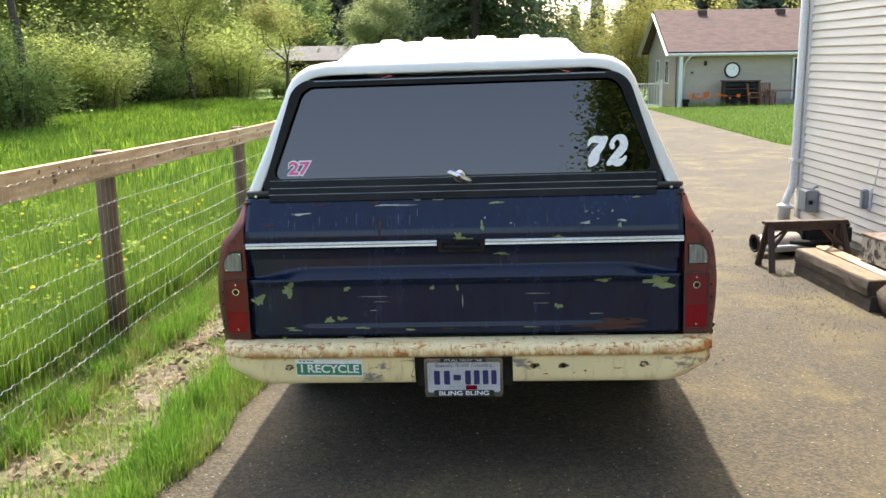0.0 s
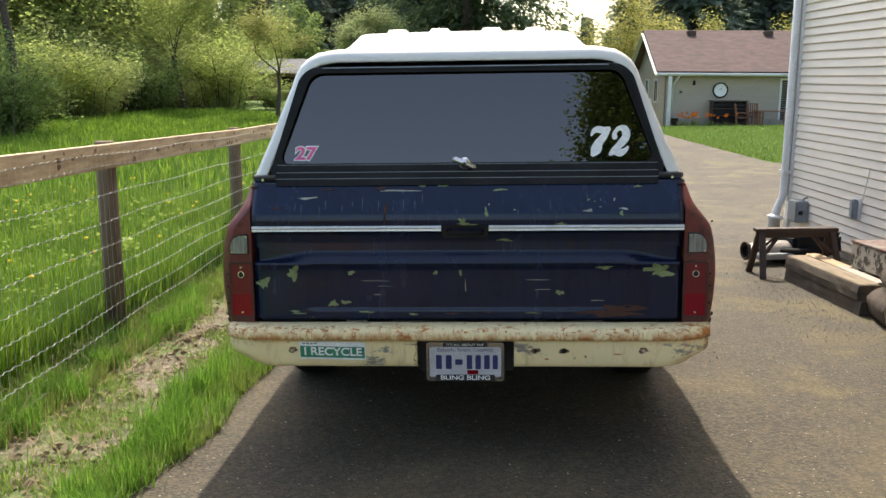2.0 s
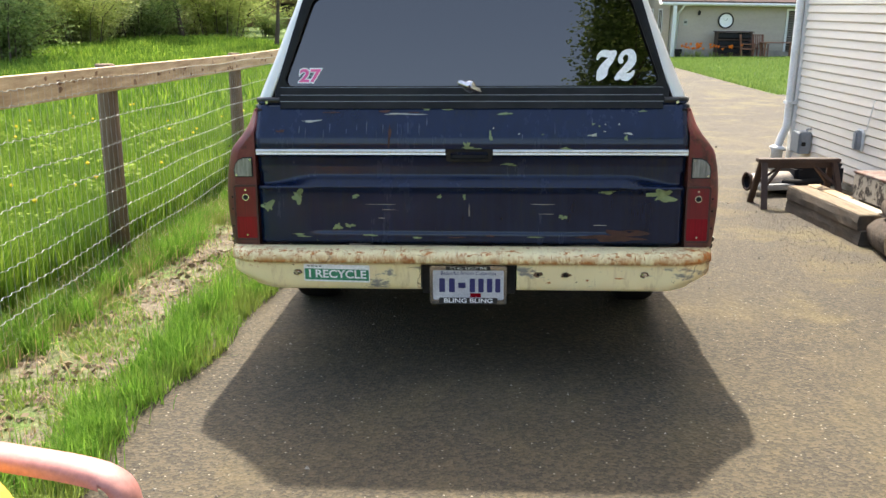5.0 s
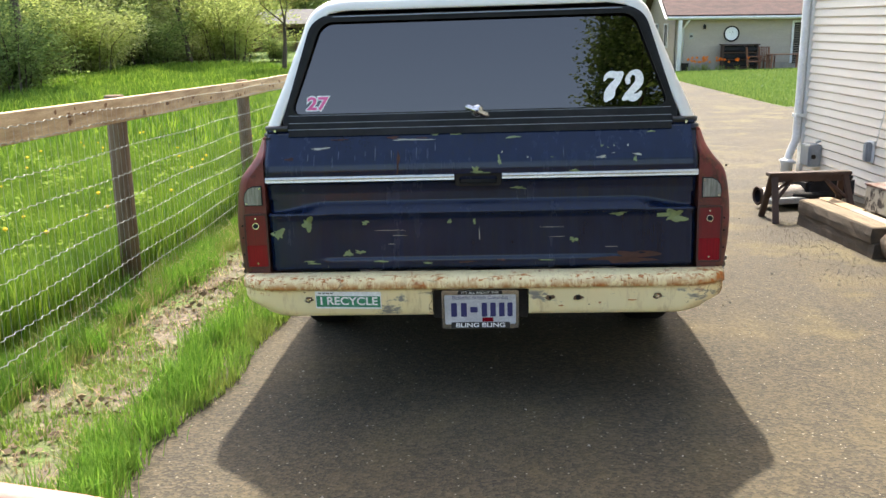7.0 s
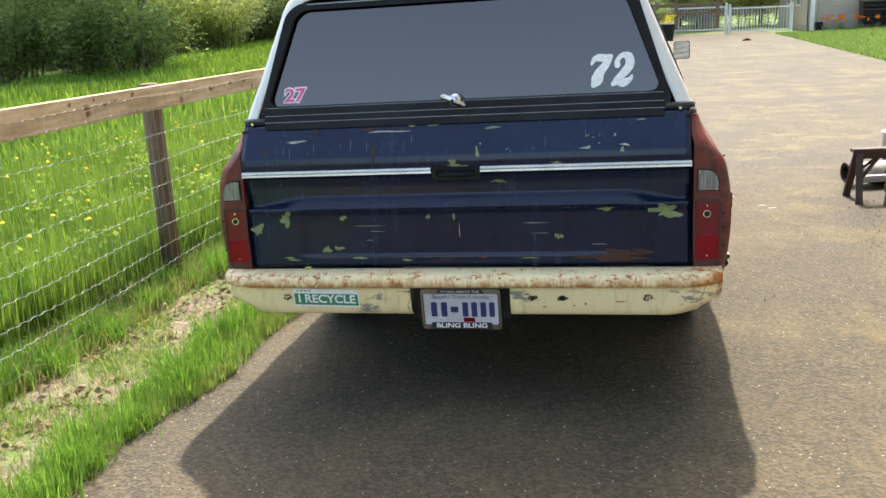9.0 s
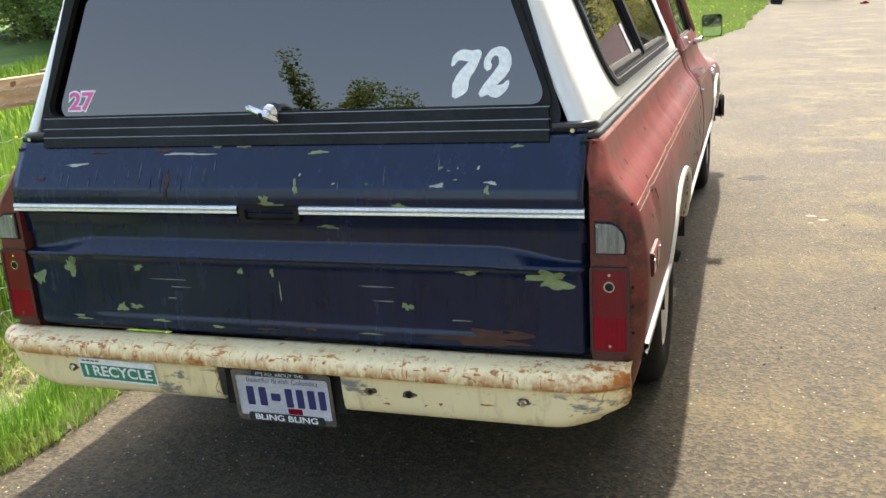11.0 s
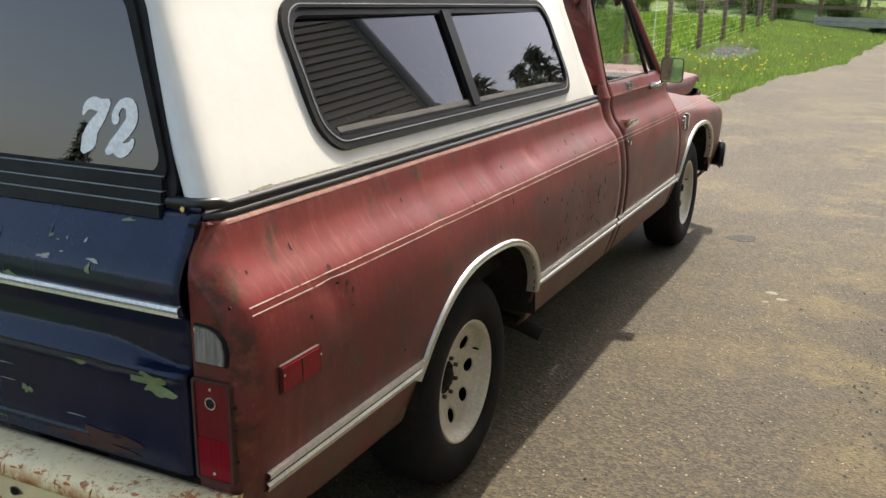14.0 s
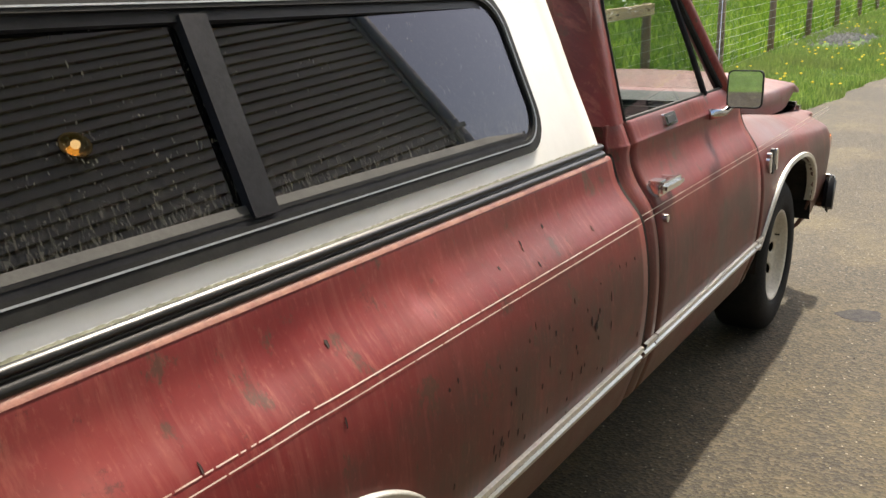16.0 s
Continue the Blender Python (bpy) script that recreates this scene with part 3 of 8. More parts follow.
def plate_between(outer, inner=None, depth=(0, 0.01), place=None):
    """A solid slab (or a frame, with an inner outline of as many points) between outlines of (u, v); place maps (u, v, w) to a point."""
    place = place or (lambda u, v, w: Vector((u, v, w)))
    bm = bmesh.new()
    n = len(outer)
    o0, o1 = ([bm.verts.new(place(u, v, d)) for u, v in outer] for d in depth)
    if inner:
        i0, i1 = ([bm.verts.new(place(u, v, d)) for u, v in inner] for d in depth)
        for k in range(n):
            j = (k + 1) % n
            bm.faces.new((o0[k], o0[j], i0[j], i0[k]))
            bm.faces.new((o1[k], o1[j], i1[j], i1[k]))
            bm.faces.new((o0[k], o0[j], o1[j], o1[k]))
            bm.faces.new((i0[k], i0[j], i1[j], i1[k]))
    else:
        bm.faces.new(o0)
        bm.faces.new(o1)
        for k in range(n):
            j = (k + 1) % n
            bm.faces.new((o0[k], o0[j], o1[j], o1[k]))
    bmesh.ops.recalc_face_normals(bm, faces=bm.faces)
    return bm


def lettering(name, text, size, place, material, parent, width=None, label="", bold=0.0):
    """Words in the built-in font, as a thin mesh; place maps (u, v, w) to a point, u along the words, w out of the surface."""
    cu = bpy.data.curves.new(name, "FONT")
    cu.body, cu.size, cu.align_x, cu.align_y, cu.extrude, cu.offset = text, size, "CENTER", "CENTER", 0.0, bold
    ob = bpy.data.objects.new(name, cu)
    scene.collection.objects.link(ob)
    me = bpy.data.meshes.new_from_object(ob.evaluated_get(bpy.context.evaluated_depsgraph_get()))
    bpy.data.objects.remove(ob)
    xs = [v.co.x for v in me.vertices]
    k = width / (max(xs) - min(xs)) if width else 1.0
    for v in me.vertices:
        v.co = place(v.co.x * k, v.co.y, 0.0)
    me.materials.clear()
    me.materials.append(material)
    out = new(name, me)
    out.parent = parent
    if label:
        tagged(out, label)
    return out


# ---- the lie of the land ----
def smooth_step(a, b, x):
    t = min(max((x - a) / (b - a), 0.0), 1.0)
    return t * t * (3 - 2 * t)


def lift(x, y):
    """Height of the ground over the drive's plane."""
    away = max(0.0, y - 5.0)
    away = away * away / (away + 4.0)
    rate = 0.012 + 0.022 * (1 - smooth_step(-3.0, 4.0, x)) + 0.012 * (1 - smooth_step(-14.0, -4.0, x))
    far = min(away, 120.0)
    back = max(0.0, -y - 8.0)
    return rate * far + 0.012 * min(back, 60)


def site(x, y, z=0.0):
    return SLOPE @ Vector((x, y, z + lift(x, y)))


def upright(x, y, z=0.0, turn=0.0):
    """The pose of a thing that stands plumb on the ground."""
    return Matrix.Translation(site(x, y, z)) @ Matrix.Rotation(radians(turn), 4, "Z")


def spaced(lo, hi, near, step):
    """Sample places: even and close within near, wider outside."""
    out = [near[0] + step * i for i in range(int((near[1] - near[0]) / step) + 1)]
    s, p = step, out[-1]
    while p < hi:
        s *= 1.5
        p += s
        out.append(p)
    s, p = step, out[0]
    while p > lo:
        s *= 1.5
        p -= s
        out.insert(0, p)
    return out


def road_left(y):
    wob = 0.05 * math.sin(y * 2.1) + 0.03 * math.sin(y * 5.3 + 1)
    return -1.19 + wob + 1.13 * smooth_step(5.5, 15.5, y) + 1.1 * smooth_step(15, 22.5, y) + 0.7 * smooth_step(21, 36, y)


def road_right(y):
    return 6.2 + 0.02 * (y - 16) + 30 * (1 - smooth_step(13.2, 16.8, y))


gx, gy = spaced(-900, 900, (-26, 30), 1.0), spaced(-500, 1500, (-14, 56), 1.0)
ground = raw("ground", [site(x, y, -0.012 - 0.02 * smooth_step(6, 10, y)) for y in gy for x in gx],
             [(j * len(gx) + i, j * len(gx) + i + 1, (j + 1) * len(gx) + i + 1, (j + 1) * len(gx) + i) for j in range(len(gy) - 1) for i in range(len(gx) - 1)], SOIL, smooth=True)
tagged(ground, "grassy meadow ground, lush and green in spring", "ground", kind="structure")
ry = [-14 + 0.25 * i for i in range(232)]
road_rows = [[site(road_left(y) + (road_right(y) - road_left(y)) * u, y, 0.0) for u in [0, 0.004, 0.02, 0.05, 0.1, 0.2, 0.3, 0.4, 0.55, 0.75, 1]] for y in ry]
road = part("road", grid(road_rows), ASPHALT, smooth=True)
tagged(road, "worn brownish asphalt driveway with mossy patches and loose grit", "driveway", kind="structure")
vy = [-5 + 0.2 * i for i in range(56)]
verge = part("pavement", grid([[site(road_left(y) + 0.012 - 1.28 * u - (0.25 * math.sin(y * 1.7) if u else 0), y, 0.004 - 0.006 * u) for u in (0, 0.25, 0.5, 0.75, 1)] for y in vy]), LITTER, smooth=True)
tagged(verge, "verge of dry leaf litter and thin grass beside the drive", "verge", kind="structure")


# ---- the truck ----
truck = thing("pickup_truck", SLOPE, "old faded red pickup truck with dark blue tailgate on driveway", "pickup truck")


def curve(pairs):
    """A smooth run through (z, x) pairs, from the top down."""
    zs, xs = [p[0] for p in pairs][::-1], [p[1] for p in pairs][::-1]
    return lambda z: float(np.interp(z, zs, xs))


def fine(pairs, n=3):
    """The heights of the pairs, with points between them on a rounded line."""
    out = []
    for i in range(len(pairs) - 1):
        p0, p1, p2, p3 = pairs[max(i - 1, 0)], pairs[i], pairs[i + 1], pairs[min(i + 2, len(pairs) - 1)]
        for k in range(n):
            t = k / n
            out.append(tuple(0.5 * (2 * b + (c - a) * t + (2 * a - 5 * b + 4 * c - d) * t * t + (3 * b - a - 3 * c + d) * t ** 3) for a, b, c, d in zip(p0, p1, p2, p3)))
    return out + [pairs[-1]]


BED = fine([(1.103, 0.868), (1.106, 0.880), (1.096, 0.893), (1.068, 0.901), (1.035, 0.912), (1.00, 0.934), (0.97, 0.960), (0.94, 0.981), (0.90, 0.993), (0.84, 1.003), (0.76, 1.009),
            (0.68, 1.007), (0.60, 0.999), (0.555, 0.992), (0.51, 0.982), (0.46, 0.966), (0.42, 0.952), (0.385, 0.938), (0.364, 0.915)])
CAB = fine([(1.178, 0.858), (1.182, 0.872), (1.174, 0.884), (1.128, 0.903), (1.118, 0.908), (1.095, 0.905), (1.06, 0.911), (1.02, 0.928), (0.98, 0.955), (0.945, 0.976), (0.90, 0.989), (0.84, 0.999),
            (0.76, 1.005), (0.68, 1.004), (0.60, 0.998), (0.555, 0.992), (0.51, 0.982), (0.46, 0.966), (0.42, 0.952), (0.385, 0.938), (0.364, 0.915)])
FEN = fine([(1.045, 0.77), (1.052, 0.80), (1.042, 0.84), (1.012, 0.89), (0.98, 0.930), (0.95, 0.962), (0.92, 0.980), (0.88, 0.992), (0.82, 1.001),
            (0.76, 1.005), (0.68, 1.004), (0.60, 0.998), (0.555, 0.992), (0.51, 0.982), (0.46, 0.966), (0.42, 0.952), (0.385, 0.938), (0.364, 0.915)])


def arch_low(y, c, a, top):
    """The lower edge of a panel with a wheel arch about y = c, half as wide as a, up to top."""
    u = abs(y - c) / a
    return 0.40 + (top - 0.40) * (1 - u ** 2.6) ** 0.5 if u < 1 else 0.364


def bed_end(y, z):
    """How far the upper end of the bed leans ahead, dying out along the side."""
    return 0.060 * smooth_step(1.005, 1.115, z) * max(0.0, 1 - y / 0.4)


def side_panel(section, ys, low, side, inset=lambda y: 0.0, drop=lambda y: 0.0, dents=(), shift=lambda y, z: 0.0):
    rows = []
    for y in ys:
        lo = low(y)
        xs = curve(section)
        r = []
        for i, (z, x) in enumerate(section):
            zz = z - drop(y) * max(0.0, (z - 0.75) / 0.3)
            if zz < lo and i > 4:
                zz = lo
                x = xs(lo)
            d = sum(-k * math.exp(-((y - a) / s) ** 2 - ((zz - b) / s) ** 2) for a, b, s, k in dents)
            r.append((side * (max(x - inset(y), min(x, 0.8725)) + d), y + shift(y, zz), zz))
        rows.append(r)
    return grid(rows)


def panel_ys(y0, y1, c=None, a=None, n=40):
    ys = [y0 + (y1 - y0) * i / n for i in range(n + 1)]
    if c is not None:
        ys += [c + a * math.cos(math.pi * k / 36) for k in range(37)]
        ys += [c - a - 0.001, c + a + 0.001]
    return sorted(y for y in set(round(v, 5) for v in ys) if y0 <= y <= y1)


def solid(ob, t):
    """Gives a skin thickness."""
    md = ob.modifiers.new("thickness", "SOLIDIFY")
    md.thickness, md.offset = t, -1
    return ob


def blotch(w, h, seed, n=14, jag=1.0):
    """An uneven patch."""
    rng = random.Random(seed)
    p = [rng.uniform(0, 6.28) for _ in range(4)]
    out = []
    for k in range(n):
        a = 2 * math.pi * k / n
        r = 0.80 + jag * (0.17 * math.sin(2 * a + p[0]) + 0.15 * math.sin(3 * a + p[1]) + 0.13 * math.sin(5 * a + p[2]) + 0.08 * math.sin(8 * a + p[3]) + 0.16 * (rng.random() - 0.5))
        out.append((w / 2 * r * math.cos(a), h / 2 * r * math.sin(a)))
    return out


ARCH_R, ARCH_F = (1.235, 0.475, 0.770), (4.58, 0.53, 0.80)
DENTS = [(0.34, 0.90, 0.035, 0.010), (0.36, 0.84, 0.02, 0.006), (1.75, 1.0, 0.03, 0.010), (1.35, 0.99, 0.05, 0.006), (0.9, 0.98, 0.06, 0.005), (2.2, 0.72, 0.12, 0.004)]
for s in (1, -1):
    tail_in = lambda y: 0.05 * max(0.0, 1 - y / 0.055) ** 2
    ys = sorted(set([0.0, 0.006, 0.014, 0.026, 0.04] + panel_ys(0.055, 2.725, *ARCH_R[:2], n=70)))
    low = lambda y: max(arch_low(y, *ARCH_R), 0.364 + 0.10 * max(0, 1 - y / 0.4))
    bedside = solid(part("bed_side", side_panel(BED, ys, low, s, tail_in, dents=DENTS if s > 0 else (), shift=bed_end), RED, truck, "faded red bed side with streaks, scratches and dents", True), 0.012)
    # the end of the bed side beside the tailgate
    end_rows = [[(s * xx(x), dy + bed_end(0, z), z) for z, x in BED if z > 0.46] for xx, dy in ((lambda x: max(x - 0.05, 0.8725), 0.0), (lambda x: 0.872, 0.0), (lambda x: 0.868, 0.05))]
    part("tail_end", grid(end_rows), RED, truck, "dull red end of the bed side")
    # cab corner, door and fender
    solid(part("cab_corner", side_panel(CAB, [2.738, 2.742, 2.75, 2.77, 2.80, 2.828], lambda y: 0.364, s, lambda y: 0.03 * smooth_step(2.79, 2.738, y)), RED, truck, smooth=True), 0.01)
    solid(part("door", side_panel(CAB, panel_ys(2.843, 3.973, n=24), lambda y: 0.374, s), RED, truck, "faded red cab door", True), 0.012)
    nose_in = lambda y: 0.10 * max(0.0, (y - 5.38) / 0.2) ** 2
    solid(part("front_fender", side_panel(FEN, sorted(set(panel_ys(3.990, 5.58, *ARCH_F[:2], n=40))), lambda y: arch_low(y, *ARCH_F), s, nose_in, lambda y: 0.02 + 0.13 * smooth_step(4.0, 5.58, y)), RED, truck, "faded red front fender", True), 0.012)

    # Black strips set just inside the panel gaps stand for their shade.
    for sec, a, b in ((BED, 2.715, 2.75), (CAB, 2.822, 2.850), (CAB, 3.962, 4.000)):
        part("seam_backing", side_panel(sec, [a, b], lambda y: 0.41, s, lambda y: 0.004), DARK, truck, smooth=True)

    # the worn upper edge of the bed side
    rows = []
    for k in range(60):
        y = 0.012 + 2.70 * k / 59
        d = sum(-q * math.exp(-((y - ya) / sg) ** 2 - ((1.095 - zb) / sg) ** 2) for ya, zb, sg, q in DENTS) if s > 0 else 0
        t_in = 0.05 * max(0.0, 1 - y / 0.055) ** 2
        rows.append([(s * (x + d - t_in), y + bed_end(y, z), z + 0.0012) for z, x in ((1.106, 0.878), (1.1045, 0.886), (1.1005, 0.8905), (1.097, 0.893), (1.0945, curve(BED)(1.0945) + 0.0012))])
    part("worn_edge", grid(rows), WORN, truck, "pinkish worn upper edge of the bed side", True)
    # rust spots and chips
    rng = random.Random(71 if s > 0 else 72)
    spots = [(rng.uniform(1.85, 2.68), rng.uniform(0.58, 0.86), rng.uniform(0.004, 0.014), rng.uniform(0.008, 0.040)) for _ in range(46)] + [(rng.uniform(0.1, 2.6), rng.uniform(0.62, 1.06), rng.uniform(0.006, 0.016), rng.uniform(0.006, 0.028)) for _ in range(26)]
    if s > 0:
        spots += [(0.40, 0.905, 0.022, 0.020), (0.415, 0.885, 0.012, 0.020), (0.365, 0.912, 0.016, 0.010), (0.405, 0.85, 0.008, 0.008), (0.35, 0.952, 0.022, 0.020)]
    for i, (y, z, w, h) in enumerate(spots):
        if arch_low(y, *ARCH_R) + 0.05 > z:
            continue
        def spot(u, v, w_, y=y, z=z):
            zz = z + v
            yy = y + u
            d = sum(-q * math.exp(-((yy - ya) / sg) ** 2 - ((zz - zb) / sg) ** 2) for ya, zb, sg, q in DENTS) if s > 0 else 0
            return Vector((s * (curve(BED)(zz) + 0.0010 + d + w_ - 0.05 * max(0.0, 1 - yy / 0.055) ** 2), yy + bed_end(yy, zz), zz))
        part("rust_spot", plate_between(blotch(w * 0.7, h * 0.8, 300 + i, 14, 0.5), None, (0, 0.0006), spot), CHIPD if i % 4 else RUST, bedside)
    # twin pinstripes
    for zc in (0.944, 0.929):
        for nm, sec, a, b in (("stripe", BED, 0.05, 2.72), ("stripe", CAB, 2.745, 3.972), ("stripe", CAB, 3.991, 5.45)):
            f = curve(sec)
            rows = []
            n_ = int((b - a) / 0.005)
            for k in range(n_ + 1):
                y = a + (b - a) * k / n_
                d = sum(-q * math.exp(-((y - ya) / sg) ** 2 - ((zc - zb) / sg) ** 2) for ya, zb, sg, q in DENTS) if (sec is BED and s > 0) else 0
                nz = max(0.0, (y - 5.38) / 0.2) ** 2 * 0.1
                rows.append([(s * (f(zc + dz) + 0.0020 + d - nz), y, zc + dz) for dz in (0.0010, -0.0010)])
            line = grid(rows)
            wear = random.Random(int(1000 * (zc + a)))
            bmesh.ops.delete(line, geom=[f for f in line.faces if wear.random() < (0.07 if zc > 0.935 else 0.03)], context="FACES")
            part(nm, line, STRIPE, truck, "worn cream pinstripe")
    # lower bright moulding
    def mould(a, b, name="moulding"):
        f = curve(BED)
        rows = []
        for k in range(25):
            y = a + (b - a) * k / 24
            rows.append([(s * (f(z) + o), y, z) for z, o in ((0.579, 0.0), (0.577, 0.010), (0.566, 0.013), (0.559, 0.004), (0.554, 0.004), (0.547, 0.012), (0.533, 0.010), (0.529, 0.0))])
        bm = grid(rows)
        strip = part(name, bm, TRIM, truck, "dull bright-metal lower moulding")
        part("groove", grid([[(s * (f(z) + 0.0055), a + (b - a) * k / 4, z) for z in (0.5595, 0.5535)] for k in range(5)]), BLACK, strip, "black groove")
    mould(0.062, ARCH_R[0] - ARCH_R[1] * 0.955)
    mould(ARCH_R[0] + ARCH_R[1] * 0.965, 2.722)
    mould(2.745, 2.832)
    mould(2.838, 3.973)
    mould(3.985, ARCH_F[0] - ARCH_F[1] * 0.955)
    # wheel arch mouldings
    for c, a, top in (ARCH_R, ARCH_F):
        f = curve(BED)
        rows = []
        for k in range(61):
            th = math.pi * (k / 60)
            y = c - a * math.cos(th) * 0.999
            z = arch_low(y, c, a, top)
            if z < 0.50:
                continue
            yo = c - (a + 0.024) * math.cos(th)
            zo = z + 0.024 * math.sin(th) ** 0.6
            ring = []
            for u, o in ((1.0, 0.001), (0.92, 0.011), (0.7, 0.013), (0.55, 0.007), (0.4, 0.013), (0.12, 0.012), (0.0, 0.004), (0.0, -0.03)):
                yy, zz = y + (yo - y) * u, z + (zo - z) * u
                nz = 0.10 * max(0.0, (yy - 5.38) / 0.2) ** 2
                ring.append((s * (f(zz) + o - nz), yy, zz))
            rows.append(ring)
        part("arch_moulding", grid(rows), TRIM, truck, "cream-white wheel arch moulding", True)
        # wheel well
        inner = [[(s * 0.985, c - (a - 0.004) * math.cos(math.pi * k / 30), 0.42 + (top - 0.425) * math.sin(math.pi * k / 30) ** 0.7), (s * 0.60, c - (a - 0.004) * math.cos(math.pi * k / 30), 0.42 + (top - 0.425) * math.sin(math.pi * k / 30) ** 0.7)] for k in range(31)]
        part("wheel_well", grid(inner), DARK, truck)
        part("wheel_well_wall", box(s * 0.585, c - a, 0.42, s * 0.60, c + a, top), DARK, truck)
    # side marker lamp
    mk = lambda u, v, w, s=s: Vector((s * (1.0085 + w - 0.00), 0.175 + u, 0.775 + v))
    marker = part("side_marker", plate_between(rounded(0.150, 0.064, 0.006), rounded(0.142, 0.056, 0.004), (-0.006, 0.006), mk), BEZEL, truck, "dark red side marker bezel")
    part("lens", plate_between(rounded(0.142, 0.056, 0.004), None, (-0.006, 0.0085), mk), LENS_R, marker, "red marker lens")
    part("divider", plate_between(rounded(0.003, 0.056, 0.001, 2), None, (0.003, 0.0097), mk), BEZEL, marker)
    for u in (-0.068, 0.068):
        part("screw", tube([mk(u, 0.012, 0.006), mk(u, 0.012, 0.011)], 0.0035, 8), CHROME, marker)
    # tail lamp
    tl = lambda u, v, w, s=s: Vector((s * (0.918 + u), -0.001 - w, 0.749 + v))
    lamp = part("tail_lamp", plate_between(rounded(0.098, 0.229, 0.010), rounded(0.084, 0.214, 0.005), (-0.01, 0.007), lambda u, v, w: tl(u, v - 0.0645, w)), BEZEL, truck, "rusty red tail lamp bezel")
    part("upper_lens", plate_between(rounded(0.084, 0.124, 0.004), None, (-0.01, 0.004), lambda u, v, w: tl(u, v - 0.0195, w)), LENS_RD, lamp, "dull dark red upper half of the lens")
    part("lower_lens", plate_between(rounded(0.084, 0.090, 0.004), None, (-0.01, 0.005), lambda u, v, w: tl(u, v - 0.1265, w)), LENS_R, lamp, "brighter red lower half of the lens")
    part("reflector_ring", plate_between([(0.014 * math.cos(k * math.pi / 10), 0.014 * math.sin(k * math.pi / 10)) for k in range(20)], [(0.0105 * math.cos(k * math.pi / 10), 0.0105 * math.sin(k * math.pi / 10)) for k in range(20)], (0.003, 0.009), tl), CHROME, lamp, "chrome ring")
    part("reflector", plate_between([(0.0105 * math.cos(k * math.pi / 8), 0.0105 * math.sin(k * math.pi / 8)) for k in range(16)], None, (0.003, 0.006), tl), BLACK, lamp, "dark reflector centre")
    for v in (0.030, -0.157):
        part("screw", tube([tl(0, v, 0.003), tl(0, v, 0.008)], 0.004, 8), CHROME, lamp)
    quarter = [(-0.036, -0.04), (0.040, -0.04), (0.042, -0.012), (0.036, 0.014), (0.022, 0.032), (0.002, 0.041), (-0.036, 0.043)]
    rev = part("reverse_lamp", plate_between([(u * 1.0, v) for u, v in quarter], None, (-0.006, 0.004), lambda u, v, w: tl(u + 0.002, v + 0.123, w)), BLACK, truck)
    part("clear_lens", plate_between([(u * 0.9, v * 0.9) for u, v in quarter], None, (0.003, 0.009), lambda u, v, w: tl(u + 0.002, v + 0.123, w)), LENS_W, rev, "cloudy clear reversing lens")
    for u, v in ((-0.026, 0.032), (0.032, -0.03)):
        part("screw", tube([tl(u, v + 0.123, 0.008), tl(u, v + 0.123, 0.011)], 0.004, 8), CHROME, rev)
    for v in (0.21, 0.0, -0.05, -0.12):
        part("rivet", tube([tl(0.057, v, 0.0), tl(0.057, v, 0.003)], 0.004, 8), DARK, truck)

# tailgate
GATE = [(1.122, 0.076), (1.124, 0.062), (1.118, 0.053), (1.09, 0.036), (1.05, 0.012), (1.02, -0.006), (0.995, -0.018), (0.97, -0.022), (0.948, -0.019), (0.926, -0.012), (0.915, 0.004), (0.88, 0.014), (0.85, 0.014)]
gate_top = curve(GATE)


def gate_y(x, z):
    if z >= 0.852:
        return gate_top(z)
    zt = 0.838 - 0.036 * smooth_step(0.62, 0.83, abs(x))
    if z >= zt:
        y = 0.014
    elif z >= 0.796:
        y = 0.014 - 0.036 * (zt - z) / max(zt - 0.796, 1e-4)
    else:
        y = -0.022
        y += 0.012 * smooth_step(0.79, 0.77, z)
        panel = smooth_step(0.60, 0.608, z) * (1 - smooth_step(0.62, 0.64, abs(x)))
        y += 0.004 * panel
    y += 0.012 * smooth_step(0.845, 0.861, abs(x)) + 0.012 * smooth_step(0.572, 0.556, z)
    return y


gz = [z for z, y in fine(GATE, 4)] + [0.845, 0.84, 0.834, 0.828, 0.822, 0.816, 0.81, 0.804, 0.80, 0.796, 0.79, 0.785, 0.775, 0.76, 0.72, 0.68, 0.64, 0.615, 0.608, 0.604, 0.60, 0.59, 0.575, 0.568, 0.562, 0.556]
gxs = [-0.861 + 1.722 * i / 80 for i in range(81)]
gate_rows = []
for z in gz:
    gate_rows.append([(x, gate_y(x, z) if z < 1.119 else gate_top(z), z) for x in gxs])
tailgate = part("tailgate", grid(gate_rows), BLUE, truck, "dark blue dented tailgate with flaking paint and primer patches", True)
solid(tailgate, 0.012)
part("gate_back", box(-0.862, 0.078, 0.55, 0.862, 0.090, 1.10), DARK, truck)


def on_gate(cx, cz, out=0.0012):
    return lambda u, v, w: Vector((cx + u, gate_y(cx + u, cz + v) - out - w, cz + v))


